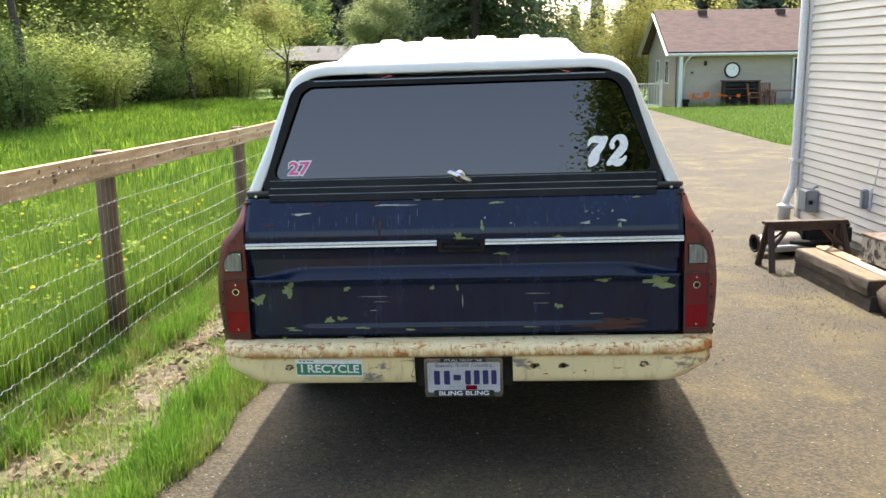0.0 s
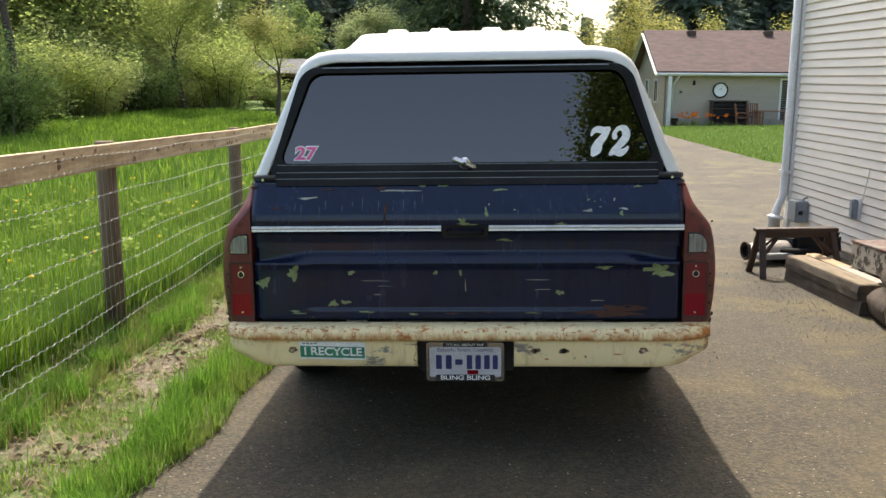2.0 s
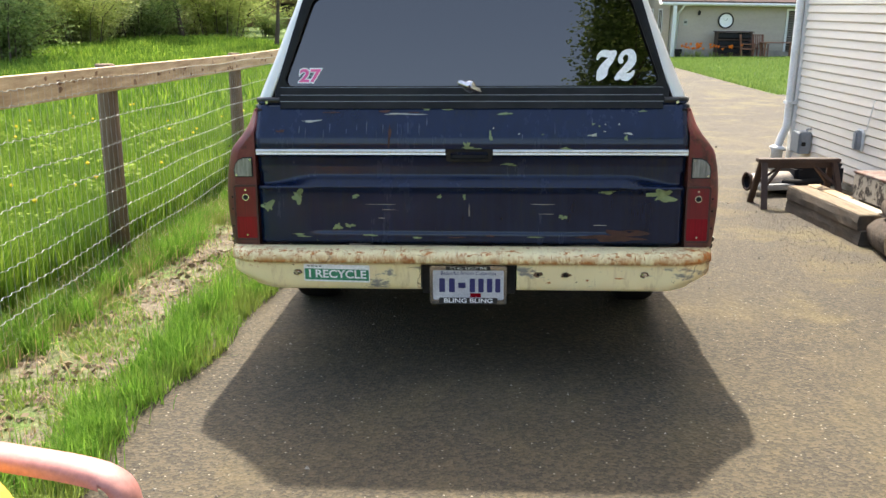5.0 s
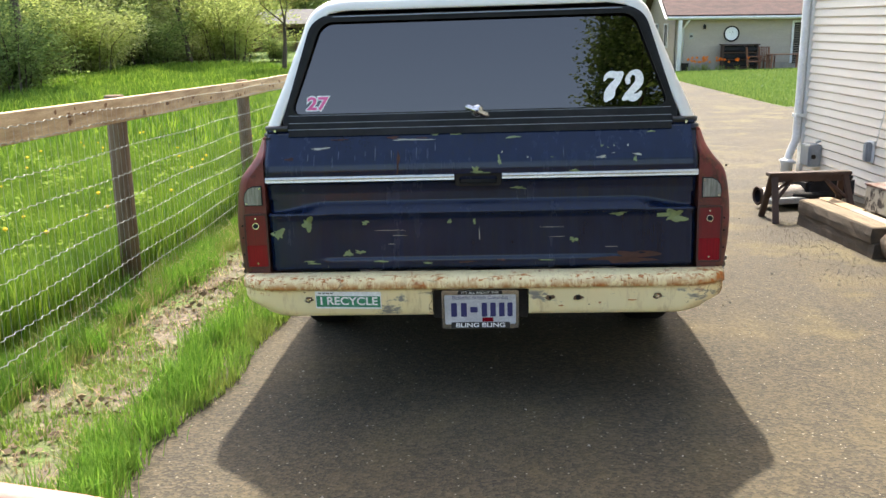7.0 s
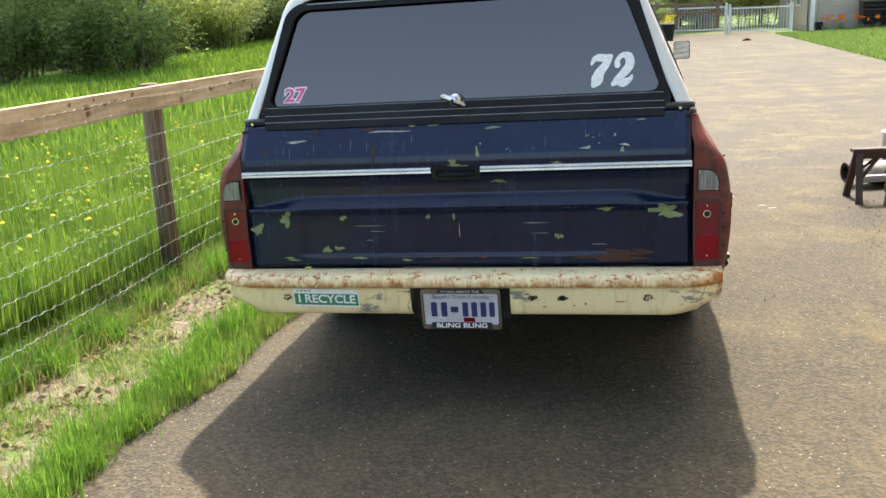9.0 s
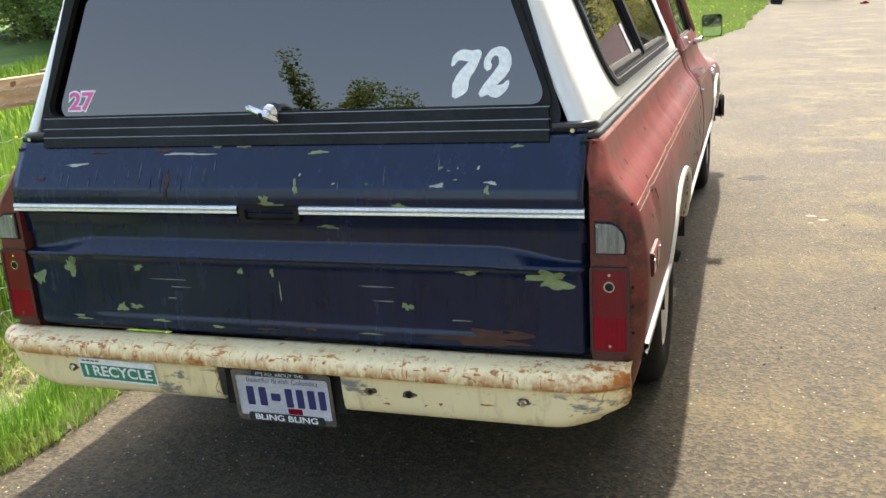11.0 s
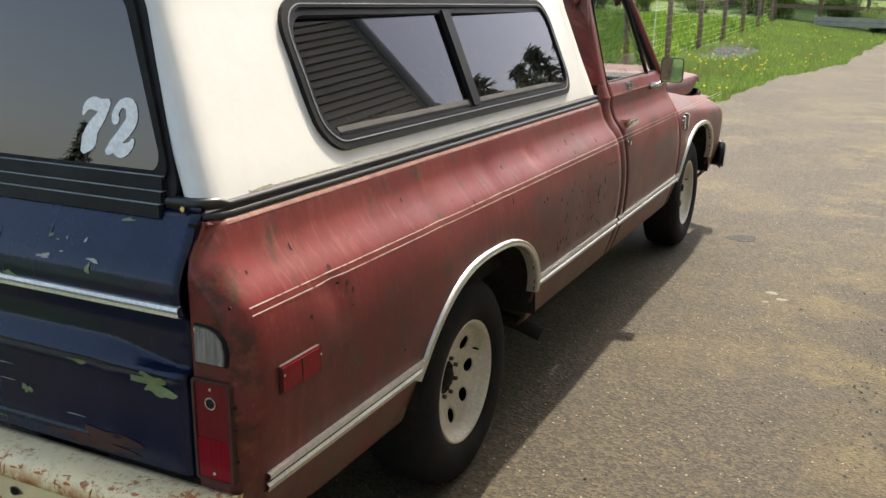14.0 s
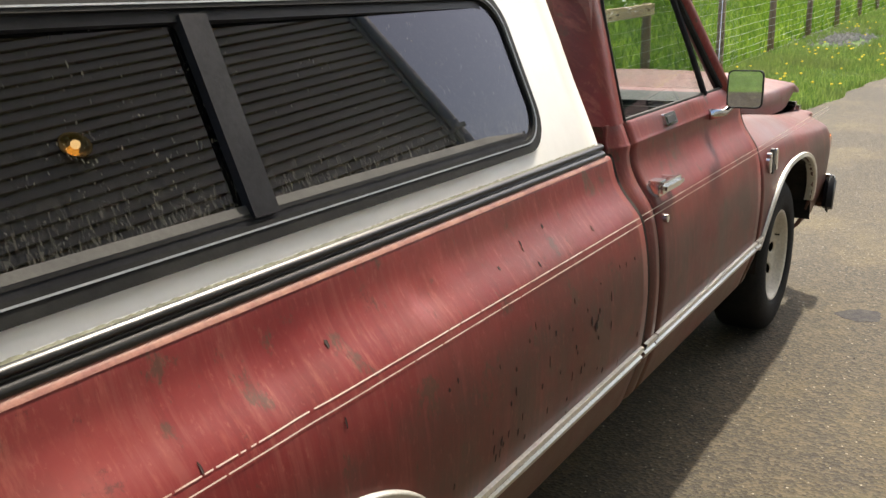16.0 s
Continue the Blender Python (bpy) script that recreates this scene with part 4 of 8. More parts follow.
for i, (cx, cz, w, h, mt) in enumerate(((-0.70, 0.755, 0.05, 0.05, CHIP), (-0.825, 0.715, 0.045, 0.05, CHIP), (-0.465, 0.755, 0.028, 0.018, CHIP), (-0.54, 0.628, 0.03, 0.03, CHIP), (-0.49, 0.633, 0.035, 0.018, CHIP),
                                         (0.77, 0.765, 0.115, 0.045, CHIP), (0.555, 0.775, 0.07, 0.012, CHIP), (0.38, 0.672, 0.03, 0.022, CHIP), (-0.01, 0.965, 0.02, 0.035, CHIP), (0.01, 0.952, 0.07, 0.014, CHIP),
                                         (0.085, 1.0, 0.014, 0.035, CHIP), (0.385, 0.952, 0.04, 0.014, CHIP), (0.16, 0.885, 0.05, 0.012, CHIP), (0.62, 0.995, 0.01, 0.028, CHIP), (0.49, 1.005, 0.03, 0.012, CHIPW),
                                         (-0.64, 1.058, 0.07, 0.008, CHIPW), (-0.27, 1.085, 0.13, 0.007, CHIPW), (0.63, 1.012, 0.03, 0.008, CHIPW), (-0.12, 0.755, 0.015, 0.02, CHIP), (-0.02, 0.755, 0.014, 0.02, CHIP),
                                         (0.60, 0.595, 0.26, 0.045, RUST), (-0.76, 1.02, 0.03, 0.012, RUST), (-0.32, 1.0, 0.012, 0.08, RUST))):
    part("paint_patch", plate_between(blotch(w * 1.15, h * 1.15, i, 34, 1.3), None, (0, 0.0006), on_gate(cx, cz)), mt, tailgate, "bare patch in the paint")
for i, (cx, cz, w, h) in enumerate(((-0.36, 0.722, 0.13, 0.002), (-0.33, 0.70, 0.075, 0.003), (0.29, 0.725, 0.12, 0.002), (0.31, 0.685, 0.08, 0.002), (0.0, 0.70, 0.003, 0.07), (0.53, 0.64, 0.06, 0.003), (-0.36, 0.665, 0.05, 0.003))):
    part("scratch", plate_between(blotch(w, h, 40 + i, 8), None, (0, 0.0005), on_gate(cx, cz)), CHIPW, tailgate)
DRIP = surf("pale_drip", (0.10, 0.12, 0.17), (0.045, 0.06, 0.10), 30, 0.6, 0, 90, 0.0)
rng = random.Random(19)
for k in range(20):
    w, h = rng.uniform(0.002, 0.005), rng.uniform(0.025, 0.075)
    part("drip_mark", plate_between(blotch(w, h, 80 + k, 10, 0.4), None, (0, 0.0004), on_gate(rng.uniform(-0.72, 0.6) if k % 3 else rng.uniform(-0.35, -0.15), rng.uniform(1.00, 1.065))), DRIP, tailgate)
for k in range(8):
    part("paint_patch", plate_between(blotch(rng.uniform(0.005, 0.016), rng.uniform(0.003, 0.014), 120 + k, 16), None, (0, 0.0006), on_gate(rng.uniform(0.05, 0.80), rng.uniform(0.965, 1.05))), CHIPW if k % 3 else CHIP, tailgate)
for k in range(14):
    part("paint_patch", plate_between(blotch(rng.uniform(0.03, 0.09), rng.uniform(0.004, 0.012), 150 + k, 20), None, (0, 0.0006), on_gate(rng.uniform(-0.80, 0.80), rng.uniform(0.578, 0.60) if k % 2 else rng.uniform(1.085, 1.105))), CHIP if k % 3 else RUST, tailgate)
for a, b in ((-0.861, -0.095), (0.095, 0.864)):
    rows = [[(x, gate_y(max(min(x, 0.84), -0.84), 0.937) - o, 0.937 + dz) for dz, o in ((0.0125, 0.0), (0.011, 0.010), (0.004, 0.013), (-0.002, 0.011), (-0.009, 0.012), (-0.0125, 0.0))] for x in (a, a + 0.004, b - 0.004, b)]
    part("gate_moulding", grid(rows), TRIM, tailgate, "bright metal strip across the tailgate")
part("latch_bezel", plate_between(rounded(0.185, 0.05, 0.012), rounded(0.15, 0.030, 0.010), (0.012, 0.034), lambda u, v, w: Vector((u, -w + 0.012, 0.925 + v))), DARK, tailgate, "dark grimy tailgate latch surround")
part("latch", box(-0.075, -0.012, 0.908, 0.075, 0.012, 0.942, 0.006), BLACK, tailgate, "black latch handle")

# rear bumper
BUMP = fine([(0.550, 0.000), (0.552, -0.045), (0.546, -0.085), (0.532, -0.103), (0.512, -0.107), (0.499, -0.103), (0.494, -0.090), (0.488, -0.079), (0.470, -0.077), (0.43, -0.073), (0.395, -0.066), (0.378, -0.055), (0.374, -0.035)], 2)


def bumper_rows(x0, x1, n, keep=lambda x: 0.0):
    rows = []
    for i in range(n + 1):
        x = x0 + (x1 - x0) * i / n
        e = max(0.0, (abs(x) - 0.80) / 0.172)
        rows.append([(x * (1 - 0.085 * smooth_step(0.445, 0.372, z) * smooth_step(0.6, 0.95, abs(x))), y + 0.055 * e ** 3 * smooth_step(0.0, -0.06, y), max(z, keep(x)) + (0.0 if z > 0.5 else 0.012 * e ** 2)) for z, y in BUMP])
    return rows


skin = grid(bumper_rows(-0.972, 0.972, 100))
bmesh.ops.delete(skin, geom=[f for f in skin.faces if abs(f.calc_center_median().x) < 0.19 and f.calc_center_median().z < 0.488], context="FACES")
bumper = part("rear_bumper", skin, CREAM, truck, "cream-painted steel rear bumper, chipped and rusting", True)
solid(bumper, 0.006).modifiers["thickness"].offset = 1
for sx in (-1, 1):
    part("bumper_end", grid([[(sx * (0.972 - 0.0826 * smooth_step(0.445, 0.372, z)), y + 0.055 * smooth_step(0, -0.06, y), z + (0 if z > 0.5 else 0.012)) for z, y in BUMP], [(sx * (0.962 - 0.08 * smooth_step(0.445, 0.372, z)), 0.06, min(z, 0.54)) for z, y in BUMP]]), CREAM, bumper, smooth=True)
part("plate_recess", box(-0.19, -0.045, 0.36, 0.19, -0.03, 0.50), DARK, bumper)
for x, z in ((-0.70, 0.452), (0.392, 0.449), (0.705, 0.452), (0.28, 0.45)):
    yb = -0.078
    rr = 0.010 if x != 0.28 else 0.006
    part("bumper_bolt", tube([(x, yb + 0.01, z), (x, yb - 0.004, z), (x, yb - 0.008, z)], [rr, rr, rr * 0.6], 10), CHROME if x in (0.705, -0.70) else DARK, bumper, "bolt head")
    part("rust_ring", plate_between(blotch(0.045, 0.03, int(x * 100), 22, 0.6), None, (0, 0.0006), lambda u, v, w, x=x, z=z: Vector((x + u, -0.0750 - w - (z + v - 0.43) * 0.15, z + v))), surf("bolt_rust", (0.20, 0.11, 0.055), (0.12, 0.07, 0.04), 25, 0.8, 0, 90, 0.2) if "bolt_rust" not in bpy.data.materials else bpy.data.materials["bolt_rust"], bumper)
# rust along the bumper's crown and dark grime round its bolts
crown = curve([(0.552, -0.060), (0.546, -0.085), (0.532, -0.103), (0.512, -0.106), (0.497, -0.100), (0.490, -0.086), (0.470, -0.080), (0.43, -0.074), (0.395, -0.066)])
rng = random.Random(77)
STAIN = surf("rust_stain", (0.58, 0.19, 0.025), (0.36, 0.10, 0.015), 45, 0.8, 0, 90, 0.2)
for k in range(42):
    x, up = rng.uniform(-0.80, 0.80), k % 12 != 0
    z = rng.uniform(0.524, 0.5445) if up else rng.uniform(0.41, 0.46)
    if not up and (abs(x) < 0.26 or -0.72 < x < -0.36):
        continue
    w, h = rng.uniform(0.005, 0.024 if up else 0.05), rng.uniform(0.003, 0.009)
    if k % 3 == 1:
        w, h, z = rng.uniform(0.002, 0.006), rng.uniform(0.014, 0.04), rng.uniform(0.515, 0.53)
    part("rust_patch", plate_between(blotch(w, h, 500 + k, 22), None, (0.0012, 0.0022), lambda u, v, d, x=x, z=z: Vector((x + u, crown(z + v) - d, z + v))), STAIN, bumper)
# bumper sticker
stk = lambda u, v, w: Vector((-0.538 + u, -0.0780 - 0.15 * (v + 0.002) - w, 0.449 + v - 0.02 * u))
sticker = part("bumper_sticker", plate_between(rounded(0.27, 0.075, 0.003, 2), None, (0.001, 0.002), stk), WHITE, truck, "green and white bumper sticker reading I RECYCLE")
part("sticker_field", plate_between(rounded(0.262, 0.048, 0.002, 2), None, (0.002, 0.0026), lambda u, v, w: stk(u, v - 0.006, w)), GREEN_V, sticker, "green printed field")
lettering("sticker_text", "I RECYCLE", 0.048, lambda u, v, w: stk(u + 0.002, v - 0.005, 0.0034), WHITE, sticker, 0.235, bold=0.0012)
for k in range(4):
    part("sticker_bar", plate_between(rounded(0.012, 0.004, 0.001, 1), None, (0.002, 0.0026), lambda u, v, w, k=k: stk(u - 0.115 + 0.016 * k, v + 0.029, w)), BLACKINK, sticker)
# number plate: its number and sticker as plain bars
npl = lambda u, v, w: Vector((u - 0.002, -0.050 - w - 0.10 * v, 0.397 + v))
plate = part("number_plate", plate_between(rounded(0.305, 0.156, 0.012), None, (0.0, 0.003), npl), PLATE, truck, "white and blue number plate in a chrome holder")
part("plate_holder", plate_between(rounded(0.314, 0.166, 0.012), rounded(0.290, 0.128, 0.008), (0.0, 0.007), npl), CHROME, plate, "chrome plate holder")
part("holder_band", plate_between(rounded(0.240, 0.026, 0.004, 2), None, (0.006, 0.009), lambda u, v, w: npl(u, v - 0.068, w)), BLACKINK, plate, "black band with white words")
lettering("holder_text", "BLING BLING", 0.026, lambda u, v, w: npl(u, v - 0.068, 0.0095), WHITE, plate, 0.20, bold=0.0006)
part("holder_top", plate_between(rounded(0.180, 0.016, 0.003, 2), None, (0.006, 0.009), lambda u, v, w: npl(u, v + 0.073, w)), BLACKINK, plate)
lettering("holder_text", "IT'S ALL ABOUT THE", 0.014, lambda u, v, w: npl(u, v + 0.073, 0.0095), WHITE, plate, 0.15)
lettering("province_text", "Beautiful British Columbia", 0.022, lambda u, v, w: npl(u, v + 0.050, 0.0035), INK, plate, 0.225)
for u, w_ in ((-0.115, 0.034), (-0.072, 0.034), (0.018, 0.032), (0.056, 0.032), (0.094, 0.032), (0.130, 0.030)):
    part("number_bar", plate_between(rounded(w_ * 0.70, 0.060, 0.003, 2), None, (0.003, 0.0038), lambda a, b, w, u=u: npl(a + u * 0.93, b - 0.002, w)), INK, plate)
part("crest_bar", plate_between(rounded(0.030, 0.024, 0.004, 2), None, (0.003, 0.0038), lambda a, b, w: npl(a - 0.026, b - 0.002, w)), INK, plate)
part("plate_sticker", plate_between(rounded(0.045, 0.018, 0.002, 2), None, (0.003, 0.0038), lambda a, b, w: npl(a + 0.03, b - 0.045, w)), LENS_R, plate, "small red sticker")

# bed floor and inner walls (unseen, added to keep light from coming through), chassis, exhaust
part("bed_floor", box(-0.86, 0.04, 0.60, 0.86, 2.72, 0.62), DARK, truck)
part("bed_front", box(-0.87, 2.70, 0.45, 0.87, 2.72, 1.10), RED, truck)
for s in (-1, 1):
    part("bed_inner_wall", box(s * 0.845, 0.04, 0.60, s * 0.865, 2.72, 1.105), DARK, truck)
    part("frame_rail", box(s * 0.42, -0.02, 0.42, s * 0.36, 5.4, 0.54, 0.008), DARK, truck)
part("rear_axle", tube([(-0.80, 1.20, 0.365), (-0.12, 1.20, 0.365), (-0.06, 1.20, 0.365), (0.06, 1.20, 0.365), (0.12, 1.20, 0.365), (0.80, 1.20, 0.365)], [0.045, 0.05, 0.13, 0.13, 0.05, 0.045], 14), DARK, truck)
part("tailpipe", tube([(0.55, 1.78, 0.40), (0.74, 1.84, 0.352), (0.86, 1.866, 0.312), (0.95, 1.880, 0.277)], 0.028, 14, False), DARK, truck, "dark steel exhaust pipe", True)
# Wide sheet added to close the underside against light leaks.
part("under_floor", box(-0.93, 2.60, 0.42, 0.93, 4.02, 0.44), DARK, truck)

# wheels
def rim_face(r):
    """How far the dish stands in from the rim's edge."""
    return float(np.interp(r, [0.0, 0.05, 0.055, 0.085, 0.10, 0.135, 0.165, 0.178, 0.190, 0.205], [0.076, 0.076, 0.075, 0.071, 0.065, 0.053, 0.045, 0.039, 0.010, 0.0]))


def dish(holes=8, rc=0.134, rh=0.0245, r0=0.055, r1=0.168):
    bm = bmesh.new()
    half = math.pi / holes
    for h in range(holes):
        mid = 2 * half * h
        rings = []
        for q in (0.0, 0.25, 0.6, 1.0):
            ring = []
            for k in range(24):
                a = 2 * math.pi * k / 24
                ux, uy = rc + rh * math.cos(a), rh * math.sin(a)
                dx, dy = math.cos(a), math.sin(a)
                best = 9.0
                for step in range(1, 200):
                    t = rh + step * 0.0008
                    px, py = rc + t * dx, t * dy
                    if not (r0 < math.hypot(px, py) < r1 and abs(math.atan2(py, px)) < half):
                        best = t
                        break
                bx, by = rc + best * dx, best * dy
                px, py = ux + (bx - ux) * q, uy + (by - uy) * q
                rr, aa = math.hypot(px, py), math.atan2(py, px) + mid
                ring.append(bm.verts.new((-rim_face(rr), rr * math.cos(aa), rr * math.sin(aa))))
            rings.append(ring)
        for p, q in zip(rings, rings[1:]):
            for k in range(24):
                bm.faces.new((p[k], p[(k + 1) % 24], q[(k + 1) % 24], q[k]))
        lip = [bm.verts.new(v.co + Vector((-0.006, 0, 0))) for v in rings[0]]
        for k in range(24):
            bm.faces.new((rings[0][k], rings[0][(k + 1) % 24], lip[(k + 1) % 24], lip[k]))
    bmesh.ops.remove_doubles(bm, verts=bm.verts, dist=0.0012)
    bmesh.ops.recalc_face_normals(bm, faces=bm.faces)
    return bm


def wheel(y, s, k=1.045, up=0.378):
    hub = new("wheel")
    hub.parent = truck
    hub.matrix_basis = Matrix.Translation((s * 0.945, y - 0.01, up)) @ Matrix.Diagonal((s, k, k, 1))
    tagged(hub, "white steel wheel with round holes and a black tyre")
    part("tyre", lathe([(0.206, -0.012), (0.219, 0.004), (0.247, 0.012), (0.290, 0.014), (0.325, 0.004), (0.348, -0.012), (0.360, -0.035), (0.362, -0.11), (0.360, -0.175), (0.348, -0.198), (0.29, -0.218), (0.22, -0.21), (0.20, -0.20)], 0, 64), TYRE, hub, smooth=True)
    part("rim", lathe([(0.205, -0.016), (0.2055, 0.0), (0.200, 0.002), (0.192, -0.008), (0.187, -0.025), (0.180, -0.038), (0.1665, -0.0445), (0.160, -0.047)], 0, 64), RIM, hub, "off-white painted rim", True).scale = (1, 1.04, 1.04)
    part("wheel_disc", dish(), RIM, hub, "off-white disc with eight round holes", True).scale = (1, 1.04, 1.04)
    part("drum", lathe([(0.0, -0.13), (0.15, -0.13), (0.155, -0.20)], 0, 40), DARK, hub)
    part("hub_cap", lathe([(0.0, -0.056), (0.028, -0.059), (0.038, -0.068), (0.042, -0.081), (0.056, -0.079)], 0, 32), DARK, hub, "dark hub", True)
    for k in range(8):
        a = 2 * math.pi * (k + 0.5) / 8
        part("wheel_nut", tube([(-0.080, 0.067 * math.cos(a), 0.067 * math.sin(a)), (-0.062, 0.067 * math.cos(a), 0.067 * math.sin(a))], 0.0075, 6), OLDWOOD, hub)
    part("valve", tube([(-0.052, 0.158, 0.06), (-0.025, 0.154, 0.06)], 0.004, 6), RUBBER, hub)


for s in (1, -1):
    wheel(1.20, s, 0.955, 0.342)
    wheel(4.63, s, 0.975, 0.353)

# cab
roof_rows = []
for y, d in ((2.79, 0.06), (2.80, 0.035), (2.83, 0.01), (2.9, 0.0), (3.2, 0.0), (3.42, 0.004), (3.50, 0.02), (3.53, 0.045)):
    half = [(x - d * 0.4, z - d) for x, z in ((0.752, 1.575), (0.742, 1.61), (0.722, 1.645), (0.68, 1.678), (0.58, 1.70), (0.30, 1.715), (0.0, 1.72))]
    roof_rows.append([(-x, y, z) for x, z in half] + [(x, y, z) for x, z in half[::-1][1:]])
solid(part("cab_roof", grid(roof_rows), RED, truck, "faded red cab roof", True), 0.03)
for s in (1, -1):
    # rear pillar, widening down to the belt
    pil = []
    for z, x in ((1.178, 0.882), (1.21, 0.872), (1.30, 0.843), (1.42, 0.805), (1.55, 0.763), (1.60, 0.747)):
        yb = 2.745 + 0.10 * (z - 1.178) / 0.42
        yf = 2.845 + 0.085 * (z - 1.178) / 0.42
        pil.append([(s * (x - 0.10), yb - 0.02, z), (s * (x - 0.02), yb, z), (s * x, yb + 0.02, z), (s * (x + 0.004), (yb + yf) / 2, z), (s * x, yf - 0.008, z), (s * (x - 0.012), yf, z), (s * (x - 0.06), yf + 0.002, z)])
    part("rear_pillar", grid(pil), RED, truck, "dark red cab pillar", True)
    # windscreen pillar and vent frame
    part("windscreen_pillar", tube([(s * 0.872, 3.86, 1.165), (s * 0.84, 3.77, 1.28), (s * 0.79, 3.63, 1.46), (s * 0.752, 3.50, 1.60), (s * 0.735, 3.46, 1.66)], 0.030, 10), RED, truck, "red windscreen pillar", True)
    part("window_channel", tube([(s * 0.878, 3.60, 1.178), (s * 0.835, 3.545, 1.34), (s * 0.775, 3.47, 1.55), (s * 0.76, 3.45, 1.60)], 0.011, 8), BLACK, truck, "black vent window post")
    part("vent_seal", tube([(s * 0.872, 3.80, 1.185), (s * 0.835, 3.72, 1.30), (s * 0.78, 3.56, 1.50), (s * 0.76, 3.47, 1.59)], 0.012, 8), RUBBER, truck)
    part("sill_seal", tube([(s * 0.873, 2.86, 1.181), (s * 0.873, 3.80, 1.181)], 0.007, 6), RUBBER, truck)
    part("rear_seal", tube([(s * 0.873, 2.856, 1.181), (s * 0.845, 2.868, 1.27), (s * 0.79, 2.90, 1.45), (s * 0.752, 2.93, 1.585)], 0.010, 6), RUBBER, truck)
    gl = raw("door_glass", [(s * 0.868, 2.86, 1.18), (s * 0.868, 3.60, 1.18), (s * 0.752, 3.45, 1.595), (s * 0.752, 2.93, 1.595)], [(0, 1, 2, 3)], GLASS_C, truck, "clear side window")
    gl.visible_shadow = False
    vg = raw("vent_glass", [(s * 0.868, 3.60, 1.18), (s * 0.868, 3.80, 1.18), (s * 0.756, 3.47, 1.585)], [(0, 1, 2)], GLASS_C, truck, "clear vent window")
    vg.visible_shadow = False
ws = raw("windscreen", [(-0.84, 3.86, 1.17), (0.84, 3.86, 1.17), (0.70, 3.49, 1.655), (-0.70, 3.49, 1.655)], [(0, 1, 2, 3)], GLASS_C, truck, "clear windscreen")
ws.visible_shadow = False
part("cab_back", box(-0.86, 2.76, 0.45, 0.86, 2.785, 1.20), RED, truck)
part("cab_rear_wall", plate_between(rounded(1.66, 0.46, 0.06), rounded(1.30, 0.30, 0.05), (0, 0.02), lambda u, v, w: Vector((u * (1 - 0.2 * (v + 0.2)), 2.79 + w + 0.1 * (v + 0.2), 1.40 + v))), RED, truck)
seat_base = part("bench_seat", box(-0.70, 2.98, 0.72, 0.70, 3.48, 0.90, 0.05), SEAT, truck, "dark bench seat")
part("seat_back", box(-0.70, 2.86, 0.86, 0.70, 3.02, 1.28, 0.05), SEAT, seat_base)
dash = part("dashboard", box(-0.82, 3.62, 0.86, 0.82, 3.90, 1.13, 0.04), SEAT, truck, "dark dashboard")
part("dash_pad", box(-0.82, 3.56, 1.10, 0.82, 3.92, 1.155, 0.02), BLACK, dash)
sw = [(-0.38 + 0.20 * math.cos(2 * math.pi * k / 40), 3.47 + 0.20 * math.sin(2 * math.pi * k / 40) * 0.5, 1.06 + 0.20 * math.sin(2 * math.pi * k / 40) * 0.86) for k in range(41)]
steer = part("steering_wheel", tube(sw, 0.013, 8, False), BLACK, truck, "black steering wheel", True)
part("spoke", tube([(-0.57, 3.47, 1.06), (-0.38, 3.48, 1.05), (-0.19, 3.47, 1.06)], 0.012, 6), BLACK, steer)
part("column", tube([(-0.38, 3.48, 1.05), (-0.38, 3.72, 0.93)], 0.03, 10), BLACK, steer)

# hood, popped open a little at the nose, and the front
hood_rows = []
for k in range(17):
    y = 4.0 + 1.56 * k / 16
    up = 0.010 - 0.015 * smooth_step(4.0, 5.6, y)
    edge = [(0.800, -0.022), (0.797, -0.003), (0.782, 0.006), (0.70, 0.018), (0.62, 0.030), (0.55, 0.040), (0.40, 0.052), (0.0, 0.060)]
    edge[0] = (0.800, -0.022 - 0.085 * smooth_step(4.1, 5.1, y) * (1 - smooth_step(5.2, 5.5, y)))
    if k == 16:
        edge = [(x, z - 0.03) for x, z in edge]
    hood_rows.append([(-x, y, 1.05 + up + z) for x, z in edge] + [(x, y, 1.05 + up + z) for x, z in edge[::-1][1:]])
solid(part("hood", grid(hood_rows), RED, truck, "faded pinkish-red hood, popped slightly open", True), 0.02)
part("engine_bay", box(-0.77, 3.98, 0.50, 0.77, 5.45, 0.86), DARK, truck)
part("cowl", box(-0.80, 3.86, 1.05, 0.80, 4.02, 1.10, 0.01), DARK, truck)
part("grille", box(-0.82, 5.48, 0.62, 0.82, 5.55, 0.95, 0.02), CHROME, truck, "chrome grille")
fb_rows = [[(x, 5.66 - 0.34 * max(0, abs(x) - 0.72) ** 1.2 * 2.0 + dy, z) for z, dy in ((0.40, -0.04), (0.43, 0.0), (0.50, 0.012), (0.56, 0.0), (0.585, -0.04))] for x in [-1.03 + 2.06 * k / 40 for k in range(41)]]
solid(part("front_bumper", grid(fb_rows), CHROME, truck, "chrome front bumper, dark at its ends", True), 0.008)
for s in (1, -1):
    part("bumper_tip", box(-0.022, -0.055, -0.095, 0.022, 0.055, 0.095, 0.020, m=Matrix.Translation((s * 1.018, 5.41, 0.495)) @ Matrix.Rotation(radians(-24), 4, "X")), BLACK, truck, "black rubber bumper end", True)
    part("front_marker", box(s * 0.96, 5.385, 0.72, s * 1.0, 5.455, 0.80, 0.006), LENS_O, truck, "amber side marker lamp")

